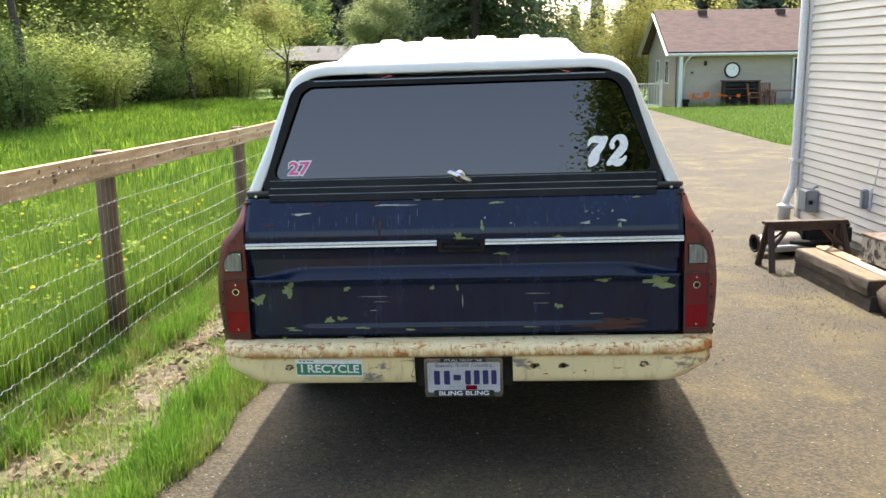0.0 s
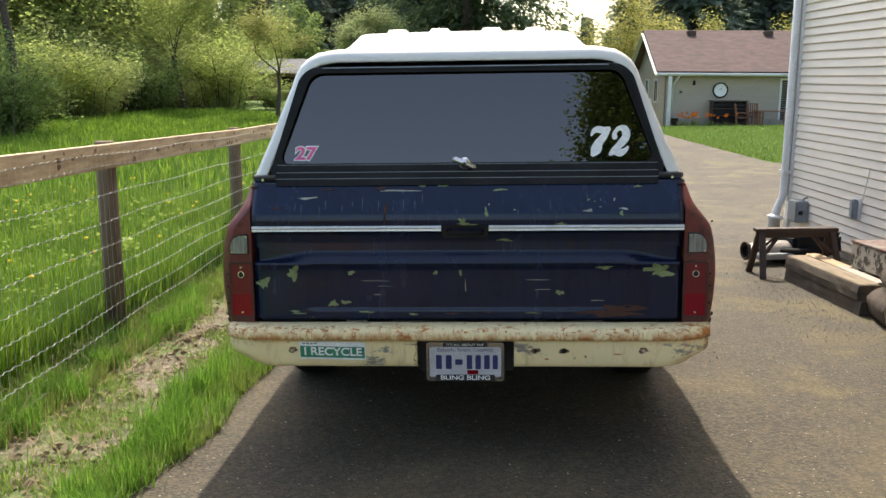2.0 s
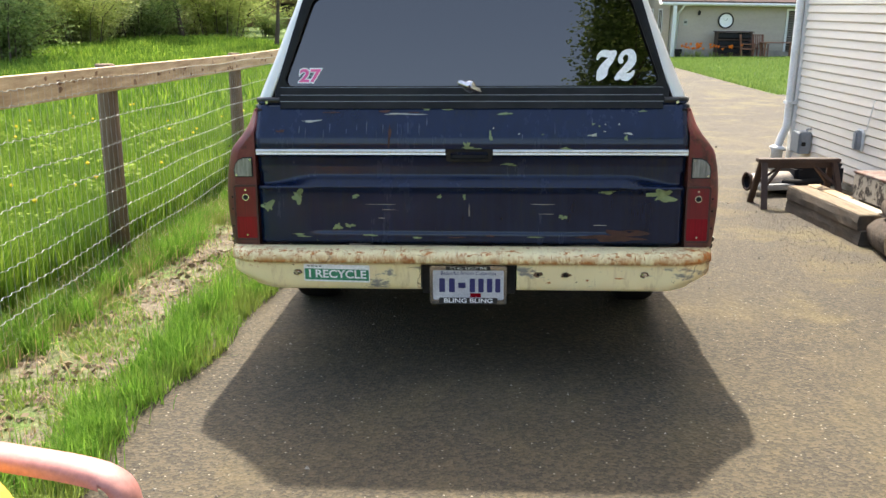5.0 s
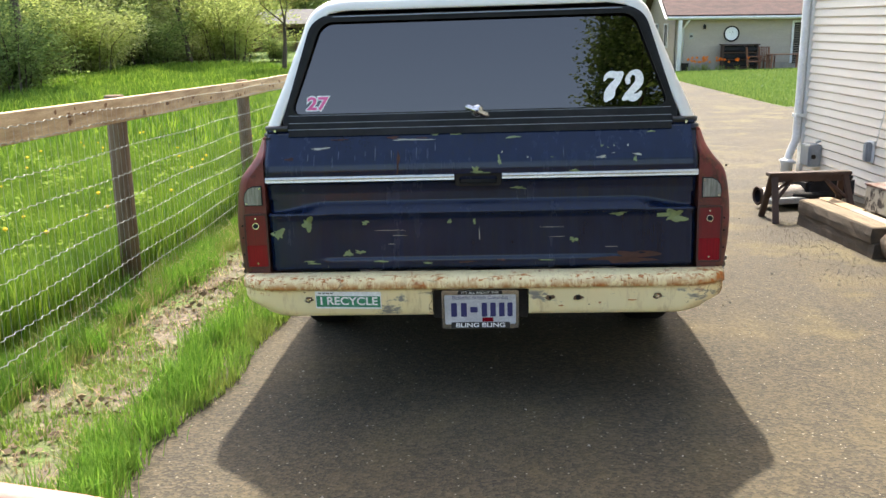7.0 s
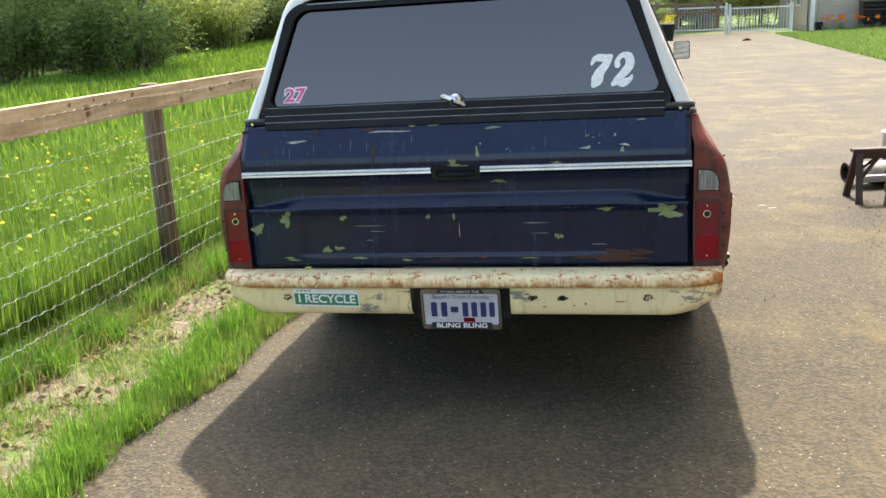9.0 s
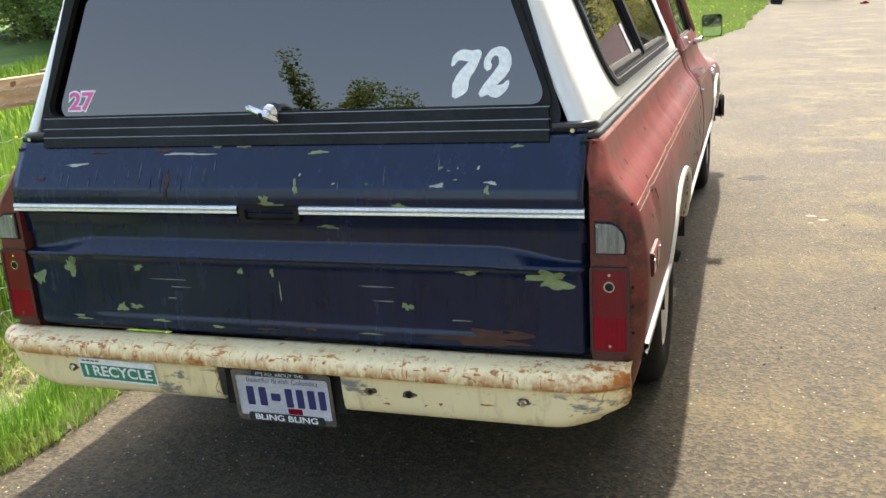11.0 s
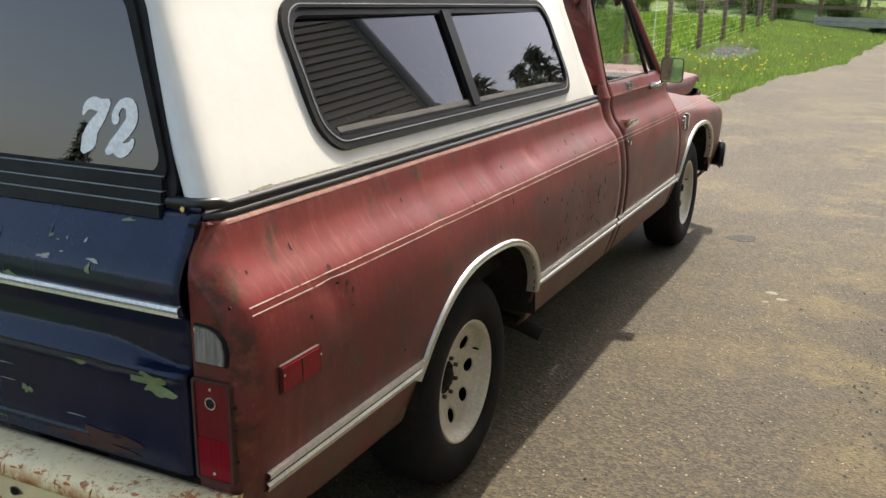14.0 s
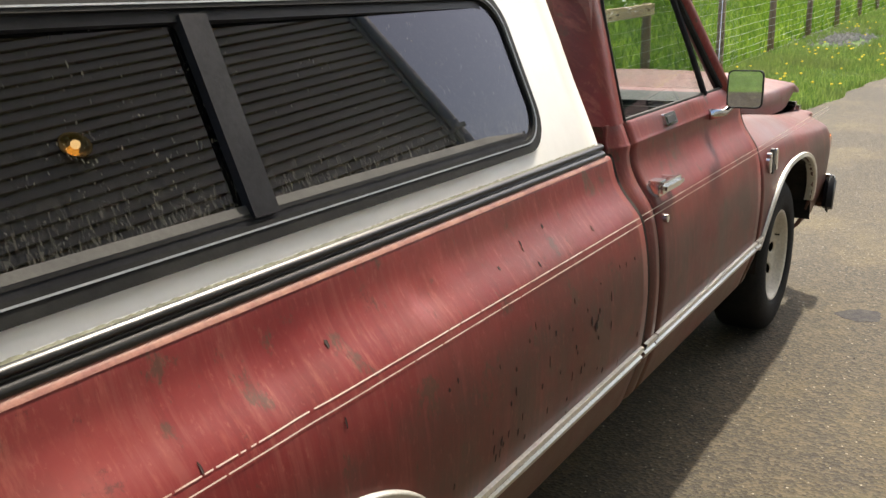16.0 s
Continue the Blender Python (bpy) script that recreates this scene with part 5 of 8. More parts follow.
# door furniture on both sides
for s in (1, -1):
    hd = part("door_handle", box(s * 0.972, 2.87, 0.978, s * 1.000, 3.04, 1.010, 0.010), CHROME, truck, "chrome push-button door handle")
    part("handle_base", box(s * 0.935, 2.865, 0.970, s * 0.990, 2.935, 1.014, 0.010), CHROME, hd)
    part("handle_foot", box(s * 0.930, 3.00, 0.984, s * 0.985, 3.03, 1.006, 0.006), CHROME, hd)
    part("door_lock", tube([(s * 0.985, 2.90, 0.905), (s * 1.0, 2.90, 0.905)], 0.012, 14), CHROME, truck, "chrome key lock")
    bd = part("door_badge", plate_between(rounded(0.10, 0.036, 0.006), None, (-0.004, 0.007), lambda u, v, w, s=s: Vector((s * (0.896 + w - 0.38 * v), 3.18 + s * 0 + u, 1.150 + v))), CHROME, truck, "small chrome badge")
    part("badge_field", plate_between(rounded(0.07, 0.020, 0.003), None, (0.006, 0.0085), lambda u, v, w, s=s: Vector((s * (0.896 + w - 0.38 * v), 3.18 + u, 1.150 + v))), BLACKINK, bd)
    fbg = part("fender_badge", plate_between(rounded(0.15, 0.040, 0.010), None, (-0.004, 0.009), lambda u, v, w, s=s: Vector((s * (0.996 + w), 4.15 + u, 0.868 + v))), CHROME, truck, "chrome fender badge")
    for k, (u, hh) in enumerate(((-0.05, 0.080), (0.0, 0.10), (0.05, 0.085))):
        part("badge_bar", plate_between(rounded(0.030, hh, 0.008), None, (-0.004, 0.011), lambda a, b, w, s=s, u=u: Vector((s * (0.996 + w), 4.15 + u + a, 0.868 + b))), BLACKINK if k == 1 else CHROME, fbg)
    part("mirror_arm", tube([(s * 0.905, 3.57, 1.115), (s * 0.945, 3.615, 1.120), (s * 0.985, 3.65, 1.165)], [0.020, 0.013, 0.009], 8), CHROME, truck, "chrome mirror arm", True)
    mp = lambda u, v, w, s=s: Vector((s * (1.010 + u * 0.98), 3.62 + w + s * u * 0.14 + v * 0.02, 1.20 + v))
    mh = part("door_mirror", plate_between(rounded(0.118, 0.128, 0.018), rounded(0.110, 0.120, 0.016), (-0.006, 0.006), mp), BLACK, truck, "square door mirror with a dark rim")
    part("mirror_glass", plate_between(rounded(0.113, 0.123, 0.016), None, (-0.003, 0.004), mp), MIRROR, mh, "mirror glass")
    part("mirror_back", grid([[mp(u * k, v * k, d) for u, v in rounded(0.118, 0.128, 0.018) + [rounded(0.118, 0.128, 0.018)[0]]] for k, d in ((1, 0.006), (0.92, 0.03), (0.6, 0.05), (0.02, 0.055))]), CHROME, mh, smooth=True)
part("antenna", tube([(0.80, 4.02, 1.05), (0.83, 3.93, 1.55), (0.85, 3.87, 1.9)], 0.0014, 6), CHROME, truck, "thin radio aerial")

# ---- the white canopy on the bed ----
canopy = thing("truck_canopy", SLOPE, "white fibreglass canopy with dark tinted windows on the truck bed", "truck canopy")


def rear_lean(z):
    return 0.070 + 0.175 * (z - 1.147)


def shell_ring(y, z_up=0.0):
    """Half the canopy's section from the rail up to the middle."""
    r = [(0.8775, 1.1255), (0.877, 1.127), (0.866, 1.158), (0.8475, 1.202), (0.845, 1.208), (0.80, 1.31), (0.762, 1.405), (0.720, 1.506), (0.7175, 1.512), (0.703, 1.555), (0.682, 1.592), (0.655, 1.618), (0.612, 1.642), (0.56, 1.652), (0.525, 1.656), (0.502, 1.666), (0.462, 1.706), (0.445, 1.722), (0.41, 1.727)]
    top = [(0.335, 1.729), (0.325, 1.743), (0.255, 1.743), (0.245, 1.730), (0.155, 1.732), (0.145, 1.746), (0.075, 1.746), (0.065, 1.733), (0.0, 1.733)]
    k = smooth_step(0.16, 0.30, y) * (1 - smooth_step(2.5, 2.68, y))
    out = r[:15] + [(x, 1.656 + (z - 1.656) * k) for x, z in r[15:] + top]
    return out


def shell_x(z):
    return curve([(z_, x_) for x_, z_ in shell_ring(1.0)[:13]][::-1])(z)


def drawn_in(ring, d):
    """The section shrunk by d across its own line."""
    out = []
    for i, (x, z) in enumerate(ring):
        (xa, za), (xb, zb) = ring[max(i - 1, 0)], ring[min(i + 1, len(ring) - 1)]
        t = Vector((xb - xa, zb - za)).normalized()
        out.append((max(x - d * t.y, 0.0), z + d * t.x))
    return out


def rear_at(y, z):
    """Places a section of the shell: the rear end leans, the rest stands square."""
    f = smooth_step(0.22, 0.50, y)
    return (y - 0.115 + rear_lean(min(z, 1.65))) * (1 - f) + y * f


corner_run = [(0.126, 0.056), (0.116, 0.053), (0.115, 0.044), (0.116, 0.033), (0.120, 0.022), (0.129, 0.011), (0.143, 0.004), (0.162, 0.0)]
ring_ys = [0.20, 0.25, 0.30, 0.36, 0.42, 0.48, 0.530, 0.542] + [0.60 + 0.06 * k for k in range(30)] + [2.382, 2.394, 2.45, 2.52, 2.60, 2.68]
rows = []
for y, d in corner_run + [(y, 0.0) for y in ring_ys]:
    half = drawn_in(shell_ring(y), d)
    rows.append([(-x, rear_at(y, z), z) for x, z in half] + [(x, rear_at(y, z), z) for x, z in half[::-1][1:]])
# the two side walls carry the window openings: quads within them are left out
bm = bmesh.new()
vs = [[bm.verts.new(p) for p in r] for r in rows]
for a, b in zip(vs, vs[1:]):
    for i in range(len(a) - 1):
        c = (a[i].co + a[i + 1].co + b[i].co + b[i + 1].co) / 4
        if 0.545 < c.y < 2.380 and 1.22 < c.z < 1.50:
            continue
        bm.faces.new((a[i], a[i + 1], b[i + 1], b[i]))
bmesh.ops.recalc_face_normals(bm, faces=bm.faces)
solid(part("shell", bm, SHELL, canopy, "white fibreglass shell with ribs in the roof", True), 0.012)
part("front_wall", grid([[(-0.86, 2.68, 1.148), (-0.70, 2.68, 1.54), (-0.55, 2.68, 1.648), (0.55, 2.68, 1.648), (0.70, 2.68, 1.54), (0.86, 2.68, 1.148)], [(-0.86, 2.684, 1.148), (-0.5, 2.684, 1.148), (-0.2, 2.684, 1.148), (0.2, 2.684, 1.148), (0.5, 2.684, 1.148), (0.86, 2.684, 1.148)]]), SHELL, canopy)
for s in (1, -1):
    seal_run = [(0.775, 0.066, 0, -1), (0.815, 0.066, 0, -1), (0.840, 0.069, 0.26, -0.97), (0.860, 0.084, 0.71, -0.71), (0.870, 0.104, 0.97, -0.26), (0.872, 0.13, 1, 0), (0.872, 0.5, 1, 0), (0.872, 1.4, 1, 0), (0.872, 2.66, 1, 0), (0.872, 2.70, 1, 0)]
    seal_cut = ((-0.02, 1.100), (0.006, 1.1005), (0.013, 1.104), (0.0165, 1.110), (0.015, 1.1165), (0.008, 1.1205), (0.003, 1.1225), (0.004, 1.1245), (0.0095, 1.127), (0.0115, 1.1315), (0.009, 1.136), (0.002, 1.1395), (-0.012, 1.141))
    part("base_seal", grid([[(s * (x + nx * o), y + ny * o, z + (0.010 if y < 0.12 and z > 1.13 else 0.0)) for o, z in seal_cut] for x, y, nx, ny in seal_run]), SEAL, canopy, "black rubber seal along the bed rail", True)

    rng = random.Random(91)
    tide = [(0.10 + 2.56 * k / 400, 1.1425 + 0.0022 * rng.random() ** 2 + (0.004 * rng.random() if k < 30 else 0)) for k in range(401)]
    part("mildew_line", grid([[(s * (shell_x(z) + 0.0012 if y > 0.2 else shell_x(z) - 0.02 * max(0, 1 - (y - 0.1) / 0.1)), y, z) for z in (1.1375, zt)] for y, zt in tide if y > 0.2]), MILDEW, canopy, "greenish grime along the shell's foot")

    def on_side(u, v, w, s=s):
        """On the canopy's side: u along the truck, v up the slope from the window's middle, w outwards."""
        z = 1.358 + v * 0.925
        return Vector((s * (0.7795 - v * 0.385 + w * 0.925), 1.46 + u, z + w * 0.38))

    win = part("side_window", plate_between(rounded(1.89, 0.402, 0.105, 8), rounded(1.83, 0.342, 0.085, 8), (-0.006, 0.014), on_side), RUBBER, canopy, "black-framed sliding side window")
    part("window_frame", plate_between(rounded(1.84, 0.347, 0.087, 8), rounded(1.80, 0.305, 0.072, 8), (-0.022, 0.006), on_side), BLACK, win, "black metal frame")
    part("frame_lip", plate_between(rounded(1.850, 0.362, 0.09, 8), rounded(1.844, 0.356, 0.088, 8), (0.012, 0.016), on_side), GREYMET, win, "thin grey lip")
    part("window_post", plate_between(rounded(0.055, 0.325, 0.004, 2), None, (-0.03, 0.014), lambda u, v, w: on_side(u - 0.02, v, w)), BLACK, win, "black sliding-window post")
    for u0, u1, w0 in ((-0.91, -0.02, -0.012), (-0.05, 0.91, -0.003)):
        h_, r_ = 0.318, 0.07
        part("pane", plate_between([(u + (u0 + u1) / 2, v) for u, v in rounded(u1 - u0, h_, r_, 6)], None, (w0 - 0.003, w0), lambda u, v, w, c=(u0 + u1) / 2: on_side(u, v, w + (u - c) * 0.021)), GLASS_S, win, "dark tinted pane filmed with dust")
    part("track", plate_between(rounded(1.70, 0.015, 0.003, 2), None, (-0.012, 0.0045), lambda u, v, w: on_side(u, v - 0.1455, w - 0.25 * v)), surf("dusty_alloy", (0.040, 0.039, 0.033), (0.022, 0.022, 0.019), 12, 0.75, 0.0, 90, 0.1), win, "dusty sliding track")
    part("drain_groove", plate_between(rounded(1.70, 0.004, 0.001, 2), None, (0.0, 0.0075), lambda u, v, w: on_side(u, v - 0.1575, w)), RUBBER, win)

# rear hatch
def on_rear(u, v, w):
    z = 1.147 + v
    return Vector((u, rear_lean(z) + 0.045 - w, z))


def trapeze(wb, wt, zb, zt, r, seg=6):
    """A rounded outline, wider at its foot."""
    pts = rounded(2, zt - zb, r, seg)
    out = []
    for u, v in pts:
        z = v + (zt + zb) / 2
        f = (z - zb) / (zt - zb)
        side = 1 if u > 0 else -1
        w_ = wb + (wt - wb) * f
        out.append((u - side * (1 - w_), z - 1.147))
    return out


hatch = part("rear_hatch", plate_between(trapeze(0.812, 0.664, 1.120, 1.584, 0.065), trapeze(0.766, 0.630, 1.192, 1.560, 0.045), (-0.012, 0.049), on_rear), BLACK, canopy, "black-framed lifting rear hatch")
part("hatch_frame", plate_between(trapeze(0.788, 0.648, 1.165, 1.573, 0.055), trapeze(0.764, 0.628, 1.194, 1.558, 0.045), (0.047, 0.057), on_rear), RUBBER, hatch)
part("glass", plate_between(trapeze(0.768, 0.632, 1.19, 1.562, 0.045), None, (0.026, 0.031), on_rear), GLASS_D, hatch, "dark tinted rear glass")
part("top_strip", plate_between([(-0.58, 0.430), (0.58, 0.430), (0.58, 0.434), (-0.58, 0.434)], None, (0.048, 0.059), on_rear), GREYMET, hatch, "pale metal strip")
for z0, z1, w1, xx in ((1.160, 1.188, 0.0610, 0.768), (1.135, 1.158, 0.0635, 0.769), (1.106, 1.133, 0.0680, 0.770)):
    part("skirt_board", plate_between([(-xx, z0 - 1.147), (xx, z0 - 1.147), (xx - 0.004, z1 - 1.147), (-xx + 0.004, z1 - 1.147)], None, (0.0, w1), on_rear), BLACK, hatch, "black ribbed lower panel")
    part("skirt_line", plate_between([(-xx, z1 - 1.147), (xx, z1 - 1.147), (xx, z1 - 1.1455), (-xx, z1 - 1.1455)], None, (0.0, w1 + 0.001), on_rear), GREYMET, hatch)
for s in (-1, 1):
    part("cap_screw", tube([(s * 0.826, 0.056, 1.130), (s * 0.826, 0.047, 1.130)], 0.006, 10), CHROME, canopy)
knob = part("hatch_handle", tube([(0.0, 0.070, 1.192), (0.0, 0.040, 1.192), (0.0, 0.036, 1.192), (0.0, 0.030, 1.192), (0.0, 0.010, 1.192)], [0.026, 0.026, 0.016, 0.012, 0.012], 16), CHROME, canopy, "chrome T-handle", True)
bm = bmesh.new()
add_box(bm, -0.050, -0.008, -0.011, 0.050, 0.008, 0.011, 0.006, Matrix.Translation((0.0, 0.004, 1.194)) @ Matrix.Rotation(radians(24), 4, "Y"))
part("handle_bar", bm, CHROME, knob, smooth=True)
part("lock_cylinder", tube([(0.0, -0.004, 1.194), (0.0, -0.0065, 1.194)], 0.006, 10), BLACK, knob)
# stickers on the glass
def ribbon(bm, run, place, lay):
    """A flat stroke through (u, v, width) triples, round at both ends."""
    pts = fine(run, 6)
    left, right = [], []
    for i, (u, v, w) in enumerate(pts):
        (ua, va, _), (ub, vb, _) = pts[max(i - 1, 0)], pts[min(i + 1, len(pts) - 1)]
        d = Vector((ub - ua, vb - va)).normalized()
        left.append((u - d.y * w / 2, v + d.x * w / 2))
        right.append((u + d.y * w / 2, v - d.x * w / 2))
        if i in (0, len(pts) - 1):
            e = -d if i == 0 else d
            cap = [(u + e.x * w * 0.4 + sgn * d.y * w * 0.25, v + e.y * w * 0.4 - sgn * d.x * w * 0.25) for sgn in (-1, 1)]
            if i == 0:
                left.insert(0, cap[0])
                right.insert(0, cap[1])
            else:
                left.append(cap[0])
                right.append(cap[1])
    vl, vr = [bm.verts.new(place(u, v, lay)) for u, v in left], [bm.verts.new(place(u, v, lay)) for u, v in right]
    for k in range(len(vl) - 1):
        bm.faces.new((vl[k], vl[k + 1], vr[k + 1], vr[k]))


bm = bmesh.new()
digit = lambda u, v, w: on_rear(0.586 + 0.122 * (u + 0.02) + 0.010 * v, 0.126 + 0.122 * v, 0.0322 + w)
for lay, run in enumerate((((-0.66, 0.19, 0.07), (-0.59, 0.32, 0.16), (-0.46, 0.38, 0.22), (-0.28, 0.36, 0.22), (-0.10, 0.43, 0.10)),
                           ((-0.09, 0.40, 0.12), (-0.22, 0.18, 0.22), (-0.40, -0.06, 0.29), (-0.47, -0.28, 0.36), (-0.55, -0.42, 0.20)),
                           ((0.12, 0.12, 0.18), (0.10, 0.24, 0.15), (0.22, 0.41, 0.15), (0.42, 0.38, 0.24), (0.48, 0.14, 0.27), (0.32, -0.10, 0.25), (0.08, -0.32, 0.16)),
                           ((0.02, -0.42, 0.15), (0.16, -0.33, 0.24), (0.34, -0.38, 0.26), (0.50, -0.30, 0.16), (0.56, -0.20, 0.09)))):
    ribbon(bm, run, digit, 0.0002 * lay)
part("sticker_number", bm, WHITE, canopy, "large white vinyl number 72 on the rear glass")
lettering("sticker_number", "27", 0.072, lambda u, v, w: on_rear(-0.655 + u + 0.10 * v, v + 0.085, 0.0320), WHITE, canopy, 0.098, bold=0.006)
lettering("sticker_number", "27", 0.070, lambda u, v, w: on_rear(-0.655 + u + 0.10 * v, v + 0.085, 0.0328), PINK, canopy, 0.088, "pink vinyl number 27 on the rear glass", 0.002)


# ---- the barn beside the drive ----
wall_dir = Vector((0.0715, -1.0, 0.0)).normalized()
corner = site(3.21, 6.12)
BARN = Matrix.Translation((corner.x, corner.y, corner.z)) @ Matrix((wall_dir, Vector((0, 0, 1)).cross(wall_dir), Vector((0, 0, 1)))).transposed().to_4x4()
LONG, TALL, FOOT = 14.0, 6.6, 0.10
barn = thing("wall_east", BARN, "barn wall of cream vinyl siding over a concrete footing", "wall", kind="structure")
part("wall_core", box(0.0, 0.02, FOOT - 0.02, LONG, 0.16, TALL), SIDING, barn)
part("footing", box(0.01, 0.012, -0.6, LONG, 0.20, FOOT, 0.01), CONC, barn, "stained concrete footing")
part("far_wall", box(-0.01, 0.02, FOOT, 0.02, 9.0, TALL), SIDING, barn)
part("back_wall", box(LONG - 0.02, 0.02, FOOT - 0.5, LONG, 9.0, TALL), SIDING, barn)
part("corner_post", box(-0.03, -0.022, FOOT, 0.07, 0.03, TALL, 0.006), GUTTER, barn, "pale corner trim")
bm = bmesh.new()
prof = [(0.004, 0.013), (-0.018, 0.011), (-0.021, 0.013), (-0.021, 0.017), (-0.007, 0.0785), (0.004, 0.080)]
a, b = ([bm.verts.new((x, y, z)) for y, z in prof] for x in (0.07, LONG))
for k in range(len(prof)):
    j = (k + 1) % len(prof)
    bm.faces.new((a[k], a[j], b[j], b[k]))
bm.faces.new(a[::-1])
bm.faces.new(b)
first = part("siding_board", bm, SIDING, barn)
first.location = (0, 0.018, FOOT)
for k in range(1, int((TALL - FOOT) / 0.0785)):
    o = new("siding_board", first.data)
    o.parent = barn
    o.location = (0, 0.018, FOOT + 0.0785 * k)
roof = thing("barn_roof", BARN, "barn roof edge with white soffit and gutter", "roof", kind="structure")
part("soffit", box(-0.5, -0.45, TALL, LONG + 0.4, 9.2, TALL + 0.05), GUTTER, roof)
part("roof_slab", box(-0.5, -0.5, TALL + 0.06, LONG + 0.4, 9.2, TALL + 0.20), SHINGLE, roof)
# downspout at the corner
spout = thing("downspout", BARN, "white metal downspout running into a drain collar", "downspout")
part("pipe", tube([(0.02, -0.062, TALL), (0.02, -0.062, 0.50), (0.02, -0.068, 0.44), (0.02, -0.105, 0.34), (0.02, -0.128, 0.26), (0.02, -0.138, 0.14)], 0.040, 14), GUTTER, spout, smooth=True)
part("collar", tube([(0.02, -0.130, 0.245), (0.02, -0.132, 0.225), (0.02, -0.134, 0.21), (0.02, -0.138, 0.195), (0.02, -0.142, -0.05)], [0.050, 0.085, 0.085, 0.060, 0.058], 16), GUTTER, spout, "wide plastic collar", True)
for z in (0.68, 2.6):
    part("strap", box(-0.035, -0.107, z, 0.085, -0.02, z + 0.035, 0.004), GUTTER, spout)
# boxes on the wall
ebox = thing("junction_box", BARN @ Matrix.Translation((0.42, 0, 0.235)), "grey electrical box with its door, on the siding", "electrical box")
part("box_body", box(-0.105, -0.12, 0.0, 0.105, 0.0, 0.215, 0.008), GREYMET, ebox)
part("box_door", box(-0.098, -0.128, 0.010, 0.098, -0.12, 0.205, 0.004), GREYMET, ebox)
part("conduit", tube([(0.06, -0.04, 0.215), (0.06, -0.04, 0.235), (0.06, 0.0, 0.25)], 0.011, 8), GREYMET, ebox)
part("hasp", box(0.105, -0.10, 0.08, 0.122, -0.06, 0.12, 0.004), DARK, ebox)
lbox = thing("outlet_cover", BARN @ Matrix.Translation((1.55, 0, 0.44)), "small silvery outlet cover on the siding", "outlet cover")
part("cover", box(-0.036, -0.065, 0.0, 0.036, -0.0, 0.165, 0.012), GREYMET, lbox)
part("cover_back", box(-0.06, -0.016, -0.01, 0.06, 0.0, 0.18, 0.003), GUTTER, lbox)
part("wire", tube([(0.07, -0.012, 0.10), (0.20, -0.02, 0.45)], 0.004, 6), GUTTER, lbox)

lamp_at = BARN.inverted() @ (SLOPE @ Vector((3.40, 3.28, 3.235)))
wl = thing("wall_lamp", BARN @ Matrix.Translation((lamp_at.x, 0.0, lamp_at.z)), "round brass wall lamp glowing warm on the siding", "wall lamp")
BRASS = surf("brass", (0.80, 0.50, 0.16), (0.70, 0.42, 0.12), 8, 0.22, 1.0, 90, 0.03)
GLOW, n_, l_, p_ = node_mat("lamp_glow")
p_.inputs["Base Color"].default_value = (0.9, 0.7, 0.4, 1)
p_.inputs["Emission Color"].default_value = (1.0, 0.66, 0.26, 1)
p_.inputs["Emission Strength"].default_value = 9.0
disc = lathe([(0.0, 0.0), (0.05, 0.0), (0.075, 0.008), (0.085, 0.02), (0.088, 0.035), (0.083, 0.038), (0.068, 0.024), (0.04, 0.016), (0.0, 0.014)], 0, 36)
bmesh.ops.rotate(disc, verts=disc.verts, cent=(0, 0, 0), matrix=Matrix.Rotation(radians(-90), 3, "Z"))
part("reflector_dish", disc, BRASS, wl, "polished brass dish", True)
globe = bmesh.new()
bmesh.ops.create_uvsphere(globe, u_segments=20, v_segments=12, radius=0.026, matrix=Matrix.Translation((0, -0.038, 0)))
part("bulb", globe, GLOW, wl, "warm glowing bulb", True)
part("back_plate", box(-0.06, -0.012, -0.06, 0.06, 0.0, 0.06, 0.004), BRASS, wl)

# ---- things along the barn ----
def stood(x, y, turn=0.0):
    """On the sloping drive itself, turned about its normal."""
    return SLOPE @ Matrix.Translation((x, y, lift(x, y))) @ Matrix.Rotation(radians(turn), 4, "Z")


saw = thing("sawhorse", stood(2.605, 3.96, 3), "brown-painted wooden sawhorse with a worn top board", "sawhorse")
part("top_board", box(-0.335, -0.05, 0.365, 0.335, 0.05, 0.395, 0.005), BROWNP, saw)
part("top_rail", box(-0.30, -0.018, 0.315, 0.30, 0.018, 0.365, 0.004), BROWNP, saw)
for sx in (-1, 1):
    for sy in (-1, 1):
        part("leg", beam((sx * 0.285, sy * 0.03, 0.365), (sx * 0.315, sy * 0.175, 0.0), 0.050, 0.030), BROWNP, saw)
        part("brace", beam((sx * 0.30, sy * 0.105, 0.17), (sx * 0.13, sy * 0.0, 0.34), 0.03, 0.02), BROWNP, saw)


def timber(x, y, turn, length, w, h, z, mat, label, rough=0.0):
    o = thing("timber_beam", stood(x, y, turn) @ Matrix.Translation((0, 0, z)), label, "timber beam", "old timbers")
    bm = bmesh.new()
    n = 14
    rows = []
    rng = random.Random(int(x * 100 + z * 1000))
    for k in range(n + 1):
        yy = -length / 2 + length * k / n
        j = [rng.uniform(-rough, rough) for _ in range(8)]
        rows.append([(-w / 2 + j[0], yy, 0), (-w / 2 + j[1], yy, h * 0.5), (-w / 2 + 0.008 + j[2], yy, h - 0.004), (-w / 2 + 0.02, yy, h + j[3] * 0.4), (w / 2 - 0.02, yy, h + j[4] * 0.4), (w / 2 - 0.008 + j[5], yy, h - 0.004), (w / 2 + j[6], yy, h * 0.5), (w / 2 + j[7], yy, 0), (-w / 2 + j[0], yy, 0)])
    g = grid(rows)
    bmesh.ops.holes_fill(g, edges=g.edges)
    part("beam_body", g, mat, o)
    return o


